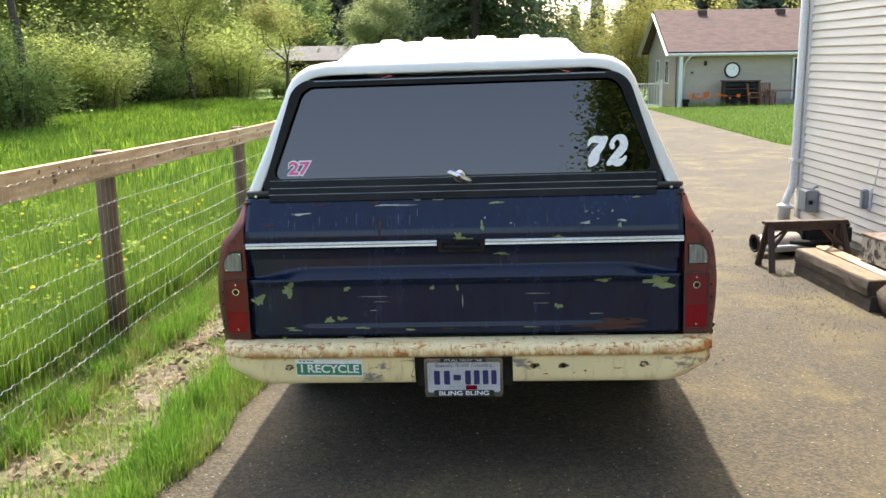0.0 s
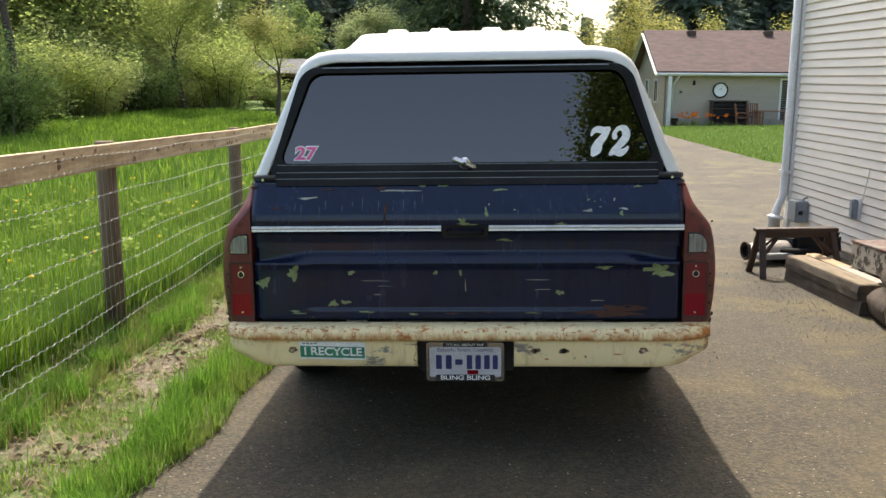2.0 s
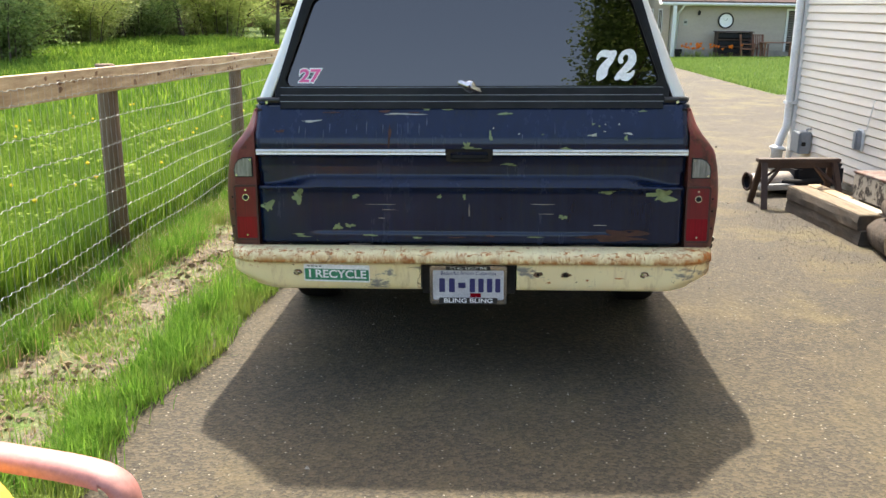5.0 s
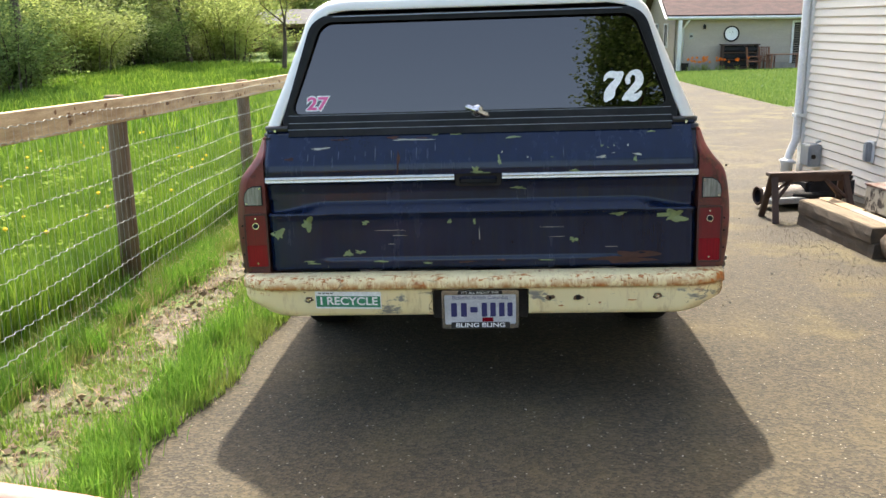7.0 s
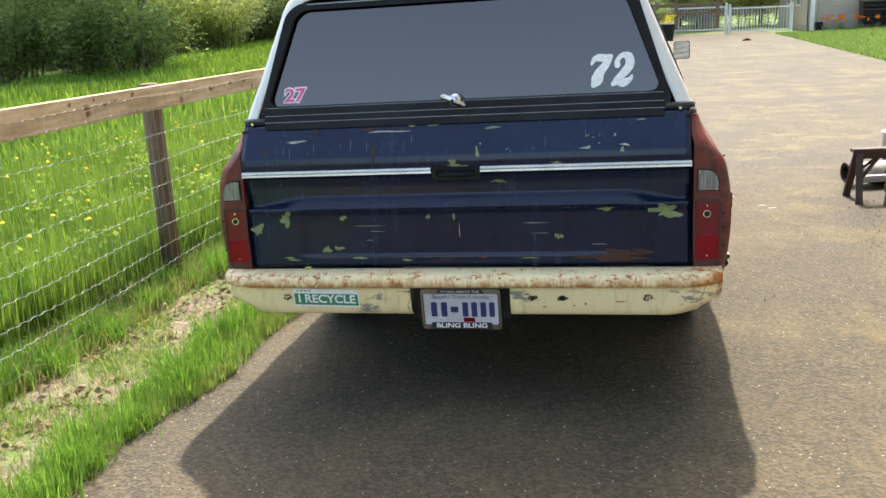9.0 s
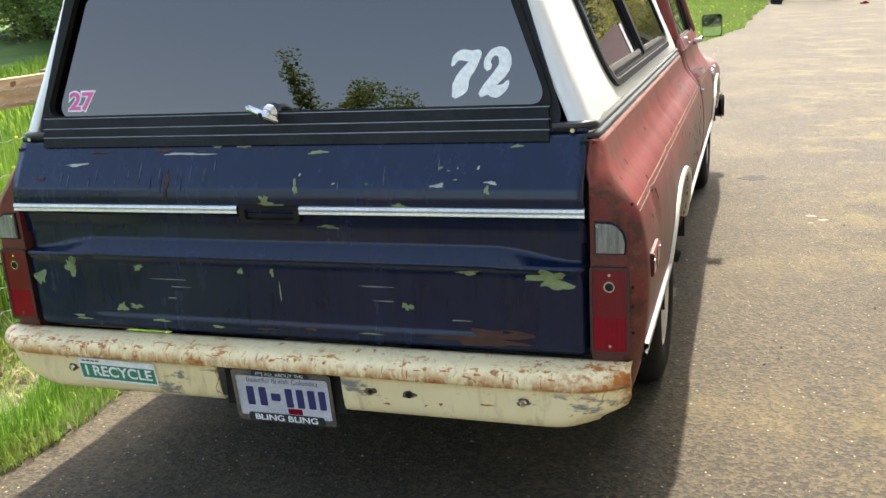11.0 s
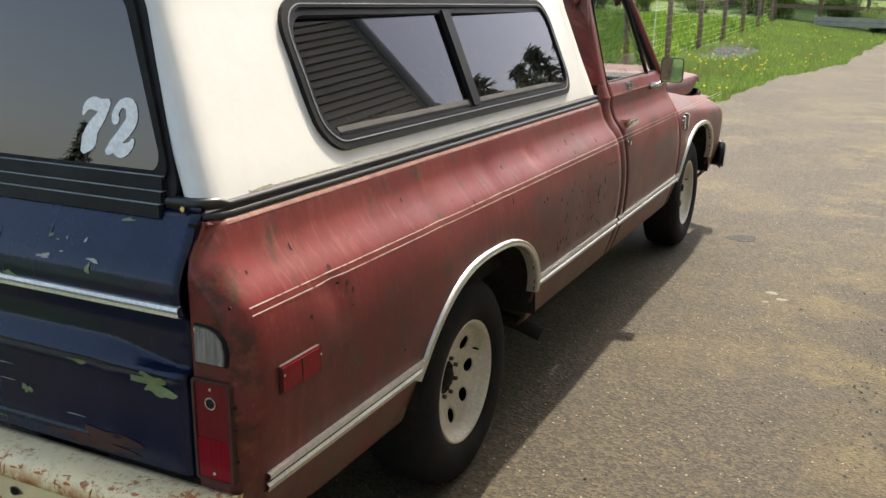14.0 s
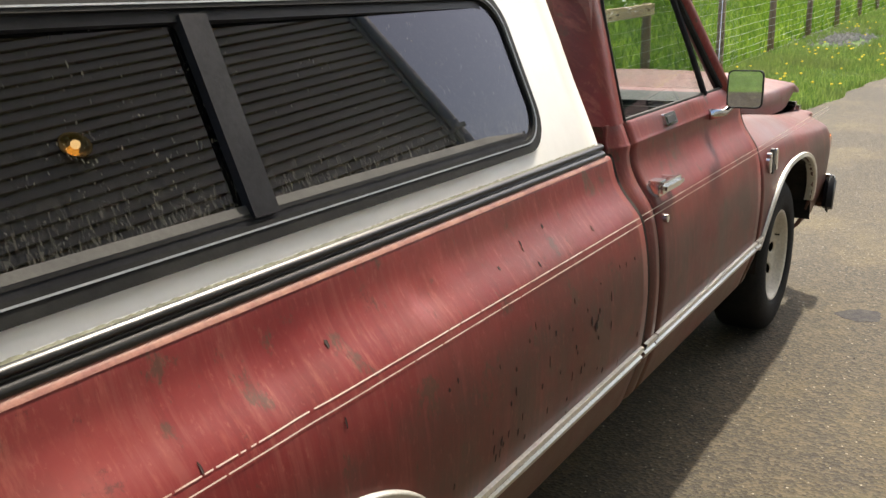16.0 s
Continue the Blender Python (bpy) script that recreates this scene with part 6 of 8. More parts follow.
timber(2.592, 3.10, 4, 1.29, 0.17, 0.098, 0.0, OLDWOOD, "dark rotting timber beam lying on the drive", 0.008)
t1 = timber(2.588, 3.12, 4, 1.25, 0.17, 0.100, 0.100, OLDWOOD, "dark weathered timber beam stacked on another", 0.006)
# The upper beam's top face is paler than its sides.
part("top_face", box(-0.070, -0.61, 0.1015, 0.070, 0.61, 0.1045), surf("paler_top", (0.30, 0.235, 0.155), (0.17, 0.13, 0.085), 5, 0.9, 0, 40, 0.5, (6, 0.8, 6)), t1, "paler top face")
timber(2.80, 3.73, 3, 0.64, 0.13, 0.165, 0.0, SAWN, "pale sawn timber beam behind the dark one", 0.004)
timber(2.795, 3.06, 3, 0.66, 0.10, 0.175, 0.0, CONC, "grey weathered board end", 0.003)
chest = thing("tool_chest", stood(3.03, 3.00, 4), "old cream-painted chest with flaking paint and a rusty lid", "chest")
FLAKE = paint_mat("flaking_cream", (0.44, 0.39, 0.30), (0.52, 0.47, 0.37), (0.045, 0.034, 0.026), 0.3, 0.6, (0.50, 0.54), fine=11.0)
part("chest_body", box(-0.17, -0.38, 0.178, 0.12, 0.38, 0.360, 0.006), FLAKE, chest)
part("chest_lid", box(-0.175, -0.39, 0.362, 0.125, 0.39, 0.378, 0.004), paint_mat("rusty_lid", (0.16, 0.13, 0.11), (0.24, 0.19, 0.16), (0.12, 0.045, 0.028), 0.3, 0.6, (0.46, 0.56)), chest, "rusty stained lid")
part("chest_feet", box(-0.12, -0.37, 0.0, 0.11, 0.37, 0.178), OLDWOOD, chest)


def log(x, y, z, r, length, turn):
    o = thing("firewood_log", stood(x, y, turn) @ Matrix.Translation((0, 0, z + r)), "split firewood log with rough bark and a pale cut end", "log", "firewood stacked by the barn")
    rng = random.Random(int(1000 * x + 100 * y + 10 * z))
    n = 18
    rr = [r * rng.uniform(0.93, 1.06) for _ in range(n)]
    rows = [[(x_, rr[k % n] * f * math.cos(2 * math.pi * k / n), rr[k % n] * f * math.sin(2 * math.pi * k / n)) for k in range(n + 1)] for x_, f in ((-length / 2, 0.96), (-length / 2 + 0.01, 1), (0, 1.02), (length / 2 - 0.01, 1), (length / 2, 0.96))]
    part("bark", grid(rows), BARK, o, smooth=True)
    for sx in (-1, 1):
        bm = bmesh.new()
        c = bm.verts.new((sx * (length / 2 - 0.004), 0, 0))
        vs = [bm.verts.new((sx * length / 2, rr[k] * 0.955 * math.cos(2 * math.pi * k / n), rr[k] * 0.955 * math.sin(2 * math.pi * k / n))) for k in range(n)]
        for k in range(n):
            bm.faces.new((c, vs[k], vs[(k + 1) % n]))
        bmesh.ops.recalc_face_normals(bm, faces=bm.faces)
        part("cut_end", bm, SAWN, o, "pale cut end")
    return o


for i in range(4):
    for j in range(5):
        log(2.92 + 0.02 * ((i + j) % 2), 2.26 - 0.20 * i - 0.10 * (j % 2), 0.185 * j * 0.93, 0.095 + 0.012 * ((i * 3 + j * 5) % 3 - 1), 0.40, 4 + 6 * ((i + 2 * j) % 3 - 1))

log(2.66, 2.24, 0.0, 0.10, 0.42, 82)
log(2.70, 2.22, 0.19, 0.085, 0.40, 76)
# an old front end of a vehicle lying behind the sawhorse
scrap = thing("scrap_front_end", stood(2.72, 4.62, 14), "old scrapped vehicle nose with a headlamp ring and dark tyres", "scrap part")
part("nose_cowl", grid([[(x, 0.12 * math.cos(a) * k, 0.10 + 0.09 * math.sin(a) * k) for a in [math.pi * q / 12 for q in range(13)]] for x, k in ((-0.36, 0.72), (-0.30, 0.9), (-0.15, 1.0), (0.02, 1.02), (0.10, 0.98))]), surf("chalky_enamel", (0.40, 0.35, 0.29), (0.27, 0.235, 0.20), 9, 0.5, 0, 60, 0.1), scrap, "chalky beige cowl", True)
part("lamp_ring", tube([(-0.37, 0.075 * math.cos(2 * math.pi * k / 24), 0.115 + 0.075 * math.sin(2 * math.pi * k / 24)) for k in range(25)], 0.011, 8, False), BROWNP, scrap, "brown headlamp ring", True)
part("lamp_bowl", lathe([(0.075, 0.0), (0.06, 0.04), (0.0, 0.06)], -0.37, 20), BLACK, scrap).location = (0, 0, 0.115)
part("body_block", box(0.02, -0.14, 0.06, 0.50, 0.18, 0.25, 0.03), BLACK, scrap)
part("body_top", box(0.06, -0.16, 0.22, 0.46, 0.02, 0.285, 0.02), BLACK, scrap)
part("sill", box(-0.34, -0.20, 0.055, 0.10, -0.10, 0.105, 0.01), GREYMET, scrap)
for z in (0.0, 0.07):
    part("old_tyre", grid([[(0.10 + (0.20 + 0.05 * math.cos(p)) * math.cos(q), 0.02 + (0.20 + 0.05 * math.cos(p)) * math.sin(q), z + 0.04 + 0.035 * math.sin(p)) for p in [2 * math.pi * i / 10 for i in range(11)]] for q in [2 * math.pi * i / 28 for i in range(29)]]), TYRE, scrap, smooth=True)
part("white_sheet", box(-0.02, 0.02, 0.0, 0.12, 0.10, 0.008, m=Matrix.Translation((0.02, 0.0, 0.225)) @ Matrix.Rotation(radians(18), 4, "X")), WHITE, scrap, "white sheet lying on top")
# grit swept against the timbers
rng = random.Random(5)
gv, gf = [], []
for i in range(1900):
    if i < 700:
        x, y = rng.gauss(2.30, 0.22), rng.gauss(2.75, 0.70)
    else:
        y = rng.uniform(-3, 12)
        x = rng.uniform(road_left(y) + 0.05, 4.0)
    s = rng.uniform(0.002, 0.006) * (1.6 if rng.random() < 0.06 else 1)
    base = len(gv)
    for dx, dy, dz in ((-1, -0.6, 0), (1, -0.5, 0), (0.2, 1, 0), (0, 0, 1.1)):
        gv.append(site(x + dx * s * rng.uniform(0.6, 1.4), y + dy * s * rng.uniform(0.6, 1.4), 0.001 + dz * s))
    gf += [(base, base + 1, base + 3), (base + 1, base + 2, base + 3), (base + 2, base, base + 3)]
tagged(raw("grit", gv, gf, surf("grit_stone", (0.46, 0.42, 0.36), (0.10, 0.08, 0.06), 40, 0.9, 0, 90, 0.0)), "loose grit and bark bits scattered on the drive", "grit", kind="stuff")
SPLASH = surf("pale_splash", (0.26, 0.235, 0.18), (0.15, 0.13, 0.10), 40, 0.9, 0, 90, 0.2)
# dark oil stain and pale droppings on the drive
for x, y, w, h, mt, lab in ((1.274, 4.99, 0.24, 0.24, surf("oil", (0.014, 0.013, 0.016), (0.04, 0.035, 0.03), 25, 0.9, 0, 90, 0.4), "dark oil stain on the asphalt"), (1.613, 3.80, 0.08, 0.07, SPLASH, "pale splash on the asphalt"), (1.676, 3.70, 0.07, 0.06, SPLASH, "pale splash on the asphalt"), (1.60, 3.62, 0.04, 0.04, SPLASH, "pale splash on the asphalt")):
    st = part("asphalt_stain", plate_between(blotch(w, h, int(x * 100), 44, 0.4), None, (0.0, 0.0012), lambda u, v, d, x=x, y=y: site(x + u, y + v, d)), mt)
    tagged(st, lab, "stain", kind="structure")

# ---- the fence along the meadow ----
FX, STEP = -2.22, 3.4


def fence_x(y):
    return FX - 0.050 * min(y - 1.8, 3.4)


KNOT = surf("knot_stain", (0.24, 0.13, 0.05), (0.12, 0.06, 0.025), 30, 0.8, 0, 60, 0.1)
fence = thing("fence", Matrix.Identity(4), "wooden rail fence with brown round posts and woven wire", "fence")
fence_ys = [1.80 + STEP * k for k in range(-2, 11)]
for y in fence_ys:
    x = fence_x(y)
    p = site(x - 0.01, y, -0.15)
    top = site(x - 0.01, y, 1.232 + 0.004 * (y % 3 - 1))
    part("post", tube([p, p.lerp(top, 0.5), top - Vector((0, 0, 0.006)), top], [0.062, 0.060, 0.058, 0.052], 14), POSTWOOD, fence, "brown round post", True)
for y in fence_ys[:-1]:
    x0, x1 = fence_x(y), fence_x(y + STEP)
    if y > 9.0:
        break
    a0, b0 = site(x0 + 0.075, y, 1.155), site(x1 + 0.075, y + STEP - 0.004, 1.155)
    rows = []
    for f in (0.0, 0.001, 0.25, 0.5, 0.75, 0.999, 1.0):
        c = a0.lerp(b0, f)
        rows.append([c + Vector((dx, 0, dz)) for dx, dz in ((-0.019, -0.070), (0.017, -0.070), (0.019, -0.068), (0.019, 0.068), (0.016, 0.070), (-0.018, 0.070), (-0.019, -0.070))])
    g = grid(rows)
    bmesh.ops.holes_fill(g, edges=g.edges)
    rail = part("rail", g, NEWWOOD, fence, "new treated-lumber top rail with knots")
    rng = random.Random(int(y * 10) + 60)
    for k in range(16):
        c = a0.lerp(b0, rng.uniform(0.04, 0.96)) + Vector((0.0192, 0, rng.uniform(-0.05, 0.05)))
        part("knot", plate_between(blotch(rng.uniform(0.02, 0.12), rng.uniform(0.02, 0.045), k + int(y * 7), 18, 0.6), None, (0, 0.0006), lambda u, v, w, c=c: c + Vector((w, u, v))), KNOT, rail)
# woven wire: twisted line wires and upright stays
wv, wf = [], []


def wire(pts, r):
    base = len(wv)
    for p in pts:
        wv.extend([p + Vector((r, 0, r * 0.6)), p + Vector((-r, 0, r * 0.6)), p + Vector((0, 0, -r))])
    for k in range(len(pts) - 1):
        for q in range(3):
            i, j = base + 3 * k + q, base + 3 * k + (q + 1) % 3
            wf.append((i, j, j + 3, i + 3))


def stay(p, q, r):
    base = len(wv)
    for c in (p, q):
        wv.extend([c + Vector((r, 0, 0)), c + Vector((-r * 0.5, r, 0)), c + Vector((-r * 0.5, -r, 0))])
    for k in range(3):
        i, j = base + k, base + (k + 1) % 3
        wf.append((i, j, j + 3, i + 3))


for z in (0.06, 0.17, 0.28, 0.40, 0.52, 0.65, 0.79, 0.94, 1.10, 1.168):
    y = fence_ys[0]
    pts = []
    near = []
    while y < fence_ys[-1]:
        fine_ = y < 8
        sag = 0.006 * math.sin(y * 3.1 + z * 9)
        pts.append(site(fence_x(y) + 0.100 + (0.003 * (1 if len(pts) % 2 else -1) if fine_ else 0), y, z + sag + (0.003 * (1 if (len(pts) // 2) % 2 else -1) if fine_ else 0)))
        y += 0.022 if fine_ else 0.5
    wire(pts, 0.0021)
y = fence_ys[0]
while y < 16:
    stay(site(fence_x(y) + 0.101, y, 0.06), site(fence_x(y) + 0.101, y + 0.012 * math.sin(y * 7), 1.17), 0.0007)
    y += 0.075
raw("woven_wire", wv, wf, WIRE, fence, "galvanised woven wire mesh")

# ---- the plastic chair on the verge ----
chair = thing("garden_chair", upright(-0.93, -2.42, 0.01, -6), "faded pink plastic garden chair on the verge", "chair")
for sy in (-1, 1):
    arm_pts = [(-0.24, sy * 0.29, 0.70), (-0.10, sy * 0.295, 0.655), (0.08, sy * 0.30, 0.635), (0.24, sy * 0.30, 0.622), (0.31, sy * 0.30, 0.600), (0.335, sy * 0.30, 0.55), (0.335, sy * 0.30, 0.42)]
    rows = []
    for k, p in enumerate(fine(arm_pts, 4)):
        d = 0.0
        c = Vector(p)
        drop = smooth_step(0.24, 0.33, c.x) * (1 if c.z < 0.612 else 0)
        n = Vector((drop, 0, 1 - drop)).normalized()
        rows.append([c + Vector((0, -0.032, 0)) - n * 0.024, c + Vector((0, -0.034, 0)) - n * 0.006, c + Vector((0, -0.024, 0)) + n * 0.004, c + n * 0.007, c + Vector((0, 0.024, 0)) + n * 0.004, c + Vector((0, 0.034, 0)) - n * 0.006, c + Vector((0, 0.032, 0)) - n * 0.024])
    part("armrest", grid(rows), PLASTIC, chair, "pink moulded armrest", True)
    part("front_leg", beam((0.335, sy * 0.30, 0.44), (0.36, sy * 0.31, 0.0), 0.05, 0.05, 0.01), PLASTIC, chair)
    part("rear_leg", beam((-0.22, sy * 0.27, 0.70), (-0.32, sy * 0.27, 0.0), 0.05, 0.045, 0.01), PLASTIC, chair)
part("seat", grid([[(x, y, 0.40 + 0.02 * (y / 0.26) ** 2 + 0.05 * x) for y in [-0.27 + 0.54 * k / 12 for k in range(13)]] for x in [-0.24 + 0.56 * k / 10 for k in range(11)]]), PLASTIC, chair, smooth=True)
part("back", grid([[(-0.26 - 0.28 * (z - 0.42) - 0.03 * (1 - (y / 0.27) ** 2), y, z) for y in [-0.27 + 0.54 * k / 12 for k in range(13)]] for z in [0.42 + 0.48 * k / 10 for k in range(11)]]), PLASTIC, chair, smooth=True)
cushion = thing("cushion", upright(-0.93, -2.42, 0.01, -6), "yellow cushion with pale curving stripes, on the chair", "cushion")
YEL = surf("yellow_cloth", (0.80, 0.46, 0.06), (0.74, 0.40, 0.05), 8, 0.8, 0, 140, 0.2)
bm = bmesh.new()
bmesh.ops.create_uvsphere(bm, u_segments=32, v_segments=20, radius=1.0)
for v in bm.verts:
    x, y, z = v.co
    sq = lambda t: math.copysign(abs(t) ** 0.55, t)
    v.co = Vector((0.0 + 0.20 * sq(x), 0.05 + 0.20 * sq(y), 0.55 + 0.125 * z * (1 + 0.2 * (1 - abs(x)))))
part("pad", bm, YEL, cushion, smooth=True)
for r in (0.10, 0.15):
    pts = [(0.02 + r * math.cos(a), 0.06 + r * math.sin(a), 0.55 + 0.125 * math.sqrt(max(0.05, 1 - (abs(0.02 + r * math.cos(a)) / 0.20) ** 3.6 * 0.9)) + 0.004) for a in [0.2 + 1.4 * k / 16 for k in range(17)]]
    part("cushion_stripe", tube(pts, 0.004, 6), surf("pale_thread", (0.75, 0.70, 0.35), (0.35, 0.60, 0.45), 10, 0.8), cushion)

# ---- the house at the end of the drive ----
hp = site(8.25, 40.6, 0.0)
HOUSE = Matrix.Translation((hp.x, hp.y, hp.z))
EAVE, RIDGE, DEEP, WIDE = 2.45, 4.45, 8.2, 17.0
house = thing("house", HOUSE, "single-storey taupe-sided house with a brown shingle roof", "house")
part("wall_front", box(0, 0, -0.6, WIDE, 0.15, EAVE), SIDING_T, house, "taupe siding front wall")
bm = bmesh.new()
for k in range(int((EAVE - 0.35) / 0.105)):
    z = 0.35 + 0.105 * k
    v = [bm.verts.new(p) for p in ((0.02, -0.040, z), (WIDE, -0.040, z), (WIDE, -0.010, z + 0.100), (0.02, -0.010, z + 0.100), (0.02, 0.0, z), (WIDE, 0.0, z))]
    bm.faces.new((v[0], v[1], v[2], v[3]))
    bm.faces.new((v[4], v[5], v[1], v[0]))
part("siding", bm, SIDING_T, house, "taupe lap siding")
gable = bmesh.new()
pts = [(0, 0.0, -0.6), (0, DEEP, -0.6), (0, DEEP, EAVE), (0, DEEP / 2, RIDGE - 0.1), (0, 0.0, EAVE)]
vs0 = [gable.verts.new((-0.01, y, z)) for x, y, z in pts]
vs1 = [gable.verts.new((0.14, y, z)) for x, y, z in pts]
gable.faces.new(vs0)
gable.faces.new(vs1)
for k in range(5):
    gable.faces.new((vs0[k], vs0[(k + 1) % 5], vs1[(k + 1) % 5], vs1[k]))
bmesh.ops.recalc_face_normals(gable, faces=gable.faces)
part("wall_gable", gable, SIDING_T, house, "taupe gable wall")
bm = bmesh.new()
for k in range(38):
    z = 0.2 + 0.105 * k
    inset = max(0.0, (z - EAVE) / (RIDGE - EAVE)) * DEEP / 2
    if inset > DEEP / 2 - 0.2:
        break
    v = [bm.verts.new(p) for p in ((-0.032, inset, z), (-0.032, DEEP - inset, z), (-0.014, DEEP - inset, z + 0.105), (-0.014, inset, z + 0.105))]
    bm.faces.new(v)
part("gable_siding", bm, SIDING_T, house)
part("wall_back", box(0, DEEP - 0.15, -0.6, WIDE, DEEP, EAVE), SIDING_T, house)
part("plinth", box(0.03, -0.03, -0.6, WIDE, -0.006, 0.34), CONC, house, "grey concrete plinth")
for sy in (0, 1):
    y0, y1 = (-0.5, DEEP / 2) if sy == 0 else (DEEP + 0.5, DEEP / 2)
    z0, z1 = EAVE - 0.02, RIDGE + 0.06
    slab = part("roof", grid([[(-0.5, y0, z0), (WIDE + 0.5, y0, z0)], [(-0.5, y1, z1), (WIDE + 0.5, y1, z1)]]), SHINGLE, house, "brown shingle roof")
    solid(slab, 0.10)
    if sy == 0:
        sv, sf = [], []
        rngs = random.Random(3)
        n = 26
        for r in range(n):
            f0, f1 = r / n, (r + 1.15) / n
            x = -0.5 - rngs.uniform(0, 0.3)
            while x < WIDE + 0.4:
                w = rngs.uniform(0.22, 0.42)
                e = 0.012 + rngs.uniform(0, 0.01)
                base = len(sv)
                for xx, ff, up in ((x, f0, e), (x + w - 0.012, f0, e), (x + w - 0.012, f1, 0.004), (x, f1, 0.004), (x, f0, 0.0), (x + w - 0.012, f0, 0.0)):
                    sv.append((max(xx, -0.5), y0 + (y1 - y0) * ff, z0 + (z1 - z0) * ff + up + 0.004))
                sf += [(base, base + 1, base + 2, base + 3), (base + 4, base + 5, base + 1, base)]
                x += w
        raw("shingles", sv, sf, leaf_mat("shingle_tabs", (0.10, 0.055, 0.05), (0.19, 0.12, 0.11), 0.0), slab, "brown mottled shingles")
    for x in (-0.5,):
        part("bargeboard", beam((x, y0, z0 - 0.08), (x, y1, z1 - 0.08), 0.20, 0.03), GUTTER, house, "white bargeboard")
part("gutter", tube([(-0.5, -0.55, EAVE - 0.06), (WIDE + 0.5, -0.55, EAVE - 0.06)], 0.065, 10), GUTTER, house, "white gutter")
part("fascia", box(-0.5, -0.51, EAVE - 0.12, WIDE + 0.5, -0.49, EAVE + 0.02), GUTTER, house)
part("soffit", box(-0.5, -0.5, EAVE - 0.14, WIDE + 0.5, 0.0, EAVE - 0.12), GUTTER, house)
for x in (1.6, 5.4, 10.0):
    part("roof_vent", box(x, DEEP / 2 - 0.75, RIDGE - 0.24, x + 0.42, DEEP / 2 - 0.35, RIDGE + 0.10, 0.03), BROWNP, house, "small dark roof vent")
part("house_downspout", tube([(0.55, -0.52, EAVE - 0.1), (0.42, -0.30, EAVE - 0.35), (0.34, -0.06, EAVE - 0.55), (0.32, -0.06, 0.25)], 0.05, 10), GUTTER, house, "white downspout", True)
clock = thing("wall_clock", HOUSE @ Matrix.Translation((2.55, -0.03, 1.66)), "large round white clock with a black rim, on the house wall", "clock")
ring = lambda r: [(r * math.cos(2 * math.pi * k / 40), r * math.sin(2 * math.pi * k / 40)) for k in range(40)]
part("clock_rim", plate_between(ring(0.36), ring(0.30), (0.0, 0.07), lambda u, v, w: Vector((u, -w, v))), BLACK, clock)
part("clock_face", plate_between(ring(0.31), None, (0.0, 0.035), lambda u, v, w: Vector((u, -w, v))), WHITE, clock, "white dial")
for a, ln in ((60, 0.16), (140, 0.12)):
    part("clock_pointer", beam((0, -0.04, 0), (ln * math.cos(radians(a)), -0.04, ln * math.sin(radians(a))), 0.012, 0.008, 0.001), BLACK, clock)
dr = thing("patio_door", HOUSE @ Matrix.Translation((5.35, 0, 0)), "dark open patio doorway in a white frame", "door")
part("door_frame", plate_between([(-0.06, 0.3), (1.7, 0.3), (1.7, 2.22), (-0.06, 2.22)], [(0.03, 0.3), (1.62, 0.3), (1.62, 2.14), (0.03, 2.14)], (0.024, 0.07), lambda u, v, w: Vector((u, -w, v))), GUTTER, dr, "white door frame")
part("door_glass", plate_between([(0.03, 0.3), (1.62, 0.3), (1.62, 2.14), (0.03, 2.14)], None, (0.024, 0.034), lambda u, v, w: Vector((u, -w, v))), DARK, dr, "dark doorway")
for y in (2.2, 4.9):
    w = thing("house_window", HOUSE @ Matrix.Translation((-0.03, y, 1.0)), "white-framed gable window with dark panes", "window")
    part("window_frame", plate_between([(-0.5, 0), (0.5, 0), (0.5, 1.15), (-0.5, 1.15)], [(-0.43, 0.07), (0.43, 0.07), (0.43, 1.08), (-0.43, 1.08)], (0.0, 0.05), lambda u, v, d: Vector((-d, u, v))), GUTTER, w)
    part("pane", plate_between([(-0.43, 0.07), (0.43, 0.07), (0.43, 1.08), (-0.43, 1.08)], None, (0.0, 0.015), lambda u, v, d: Vector((-d, u, v))), DARK, w)
    part("glazing_bar", box(-0.035, -0.02, 0.07, -0.015, 0.02, 1.08), GUTTER, w)
lampw = thing("wall_lantern", HOUSE @ Matrix.Translation((1.30, -0.03, 1.98)), "small black wall lantern", "lantern")
part("lantern_body", box(-0.06, -0.16, -0.10, 0.06, -0.03, 0.10, 0.02), BLACK, lampw)
part("lantern_arm", box(-0.02, -0.10, 0.08, 0.02, 0.0, 0.13, 0.005), BLACK, lampw)
sg = thing("wall_sign", HOUSE @ Matrix.Translation((0.72, -0.03, 1.42)), "small pale sign on the house wall", "sign")
part("sign_plate", box(-0.10, -0.02, 0, 0.10, 0.0, 0.28, 0.004), CHIPW, sg)
part("sign_bar", box(-0.06, -0.026, 0.10, 0.06, -0.02, 0.18), BLACKINK, sg)
buffet = thing("outdoor_sideboard", HOUSE @ Matrix.Translation((2.05, -0.75, 0.05)), "dark brown wooden sideboard against the house wall", "sideboard")
part("side_panel", box(0, 0, 0, 0.06, 0.5, 1.10, 0.01), BROWNP, buffet)
part("side_panel", box(1.54, 0, 0, 1.60, 0.5, 1.10, 0.01), BROWNP, buffet)
part("back_panel", box(0.06, 0.44, 0.05, 1.54, 0.48, 1.08), BLACK, buffet)
part("top", box(-0.06, -0.04, 1.10, 1.66, 0.54, 1.15, 0.01), BROWNP, buffet)
for z in (0.08, 0.42, 0.74):
    part("shelf", box(0.06, 0.02, z, 1.54, 0.44, z + 0.05, 0.005), BROWNP, buffet)
for z in (0.25, 0.58, 0.92):
    part("front_board", box(0.08, 0.03, z - 0.06, 1.52, 0.06, z + 0.10, 0.005), BLACK, buffet)


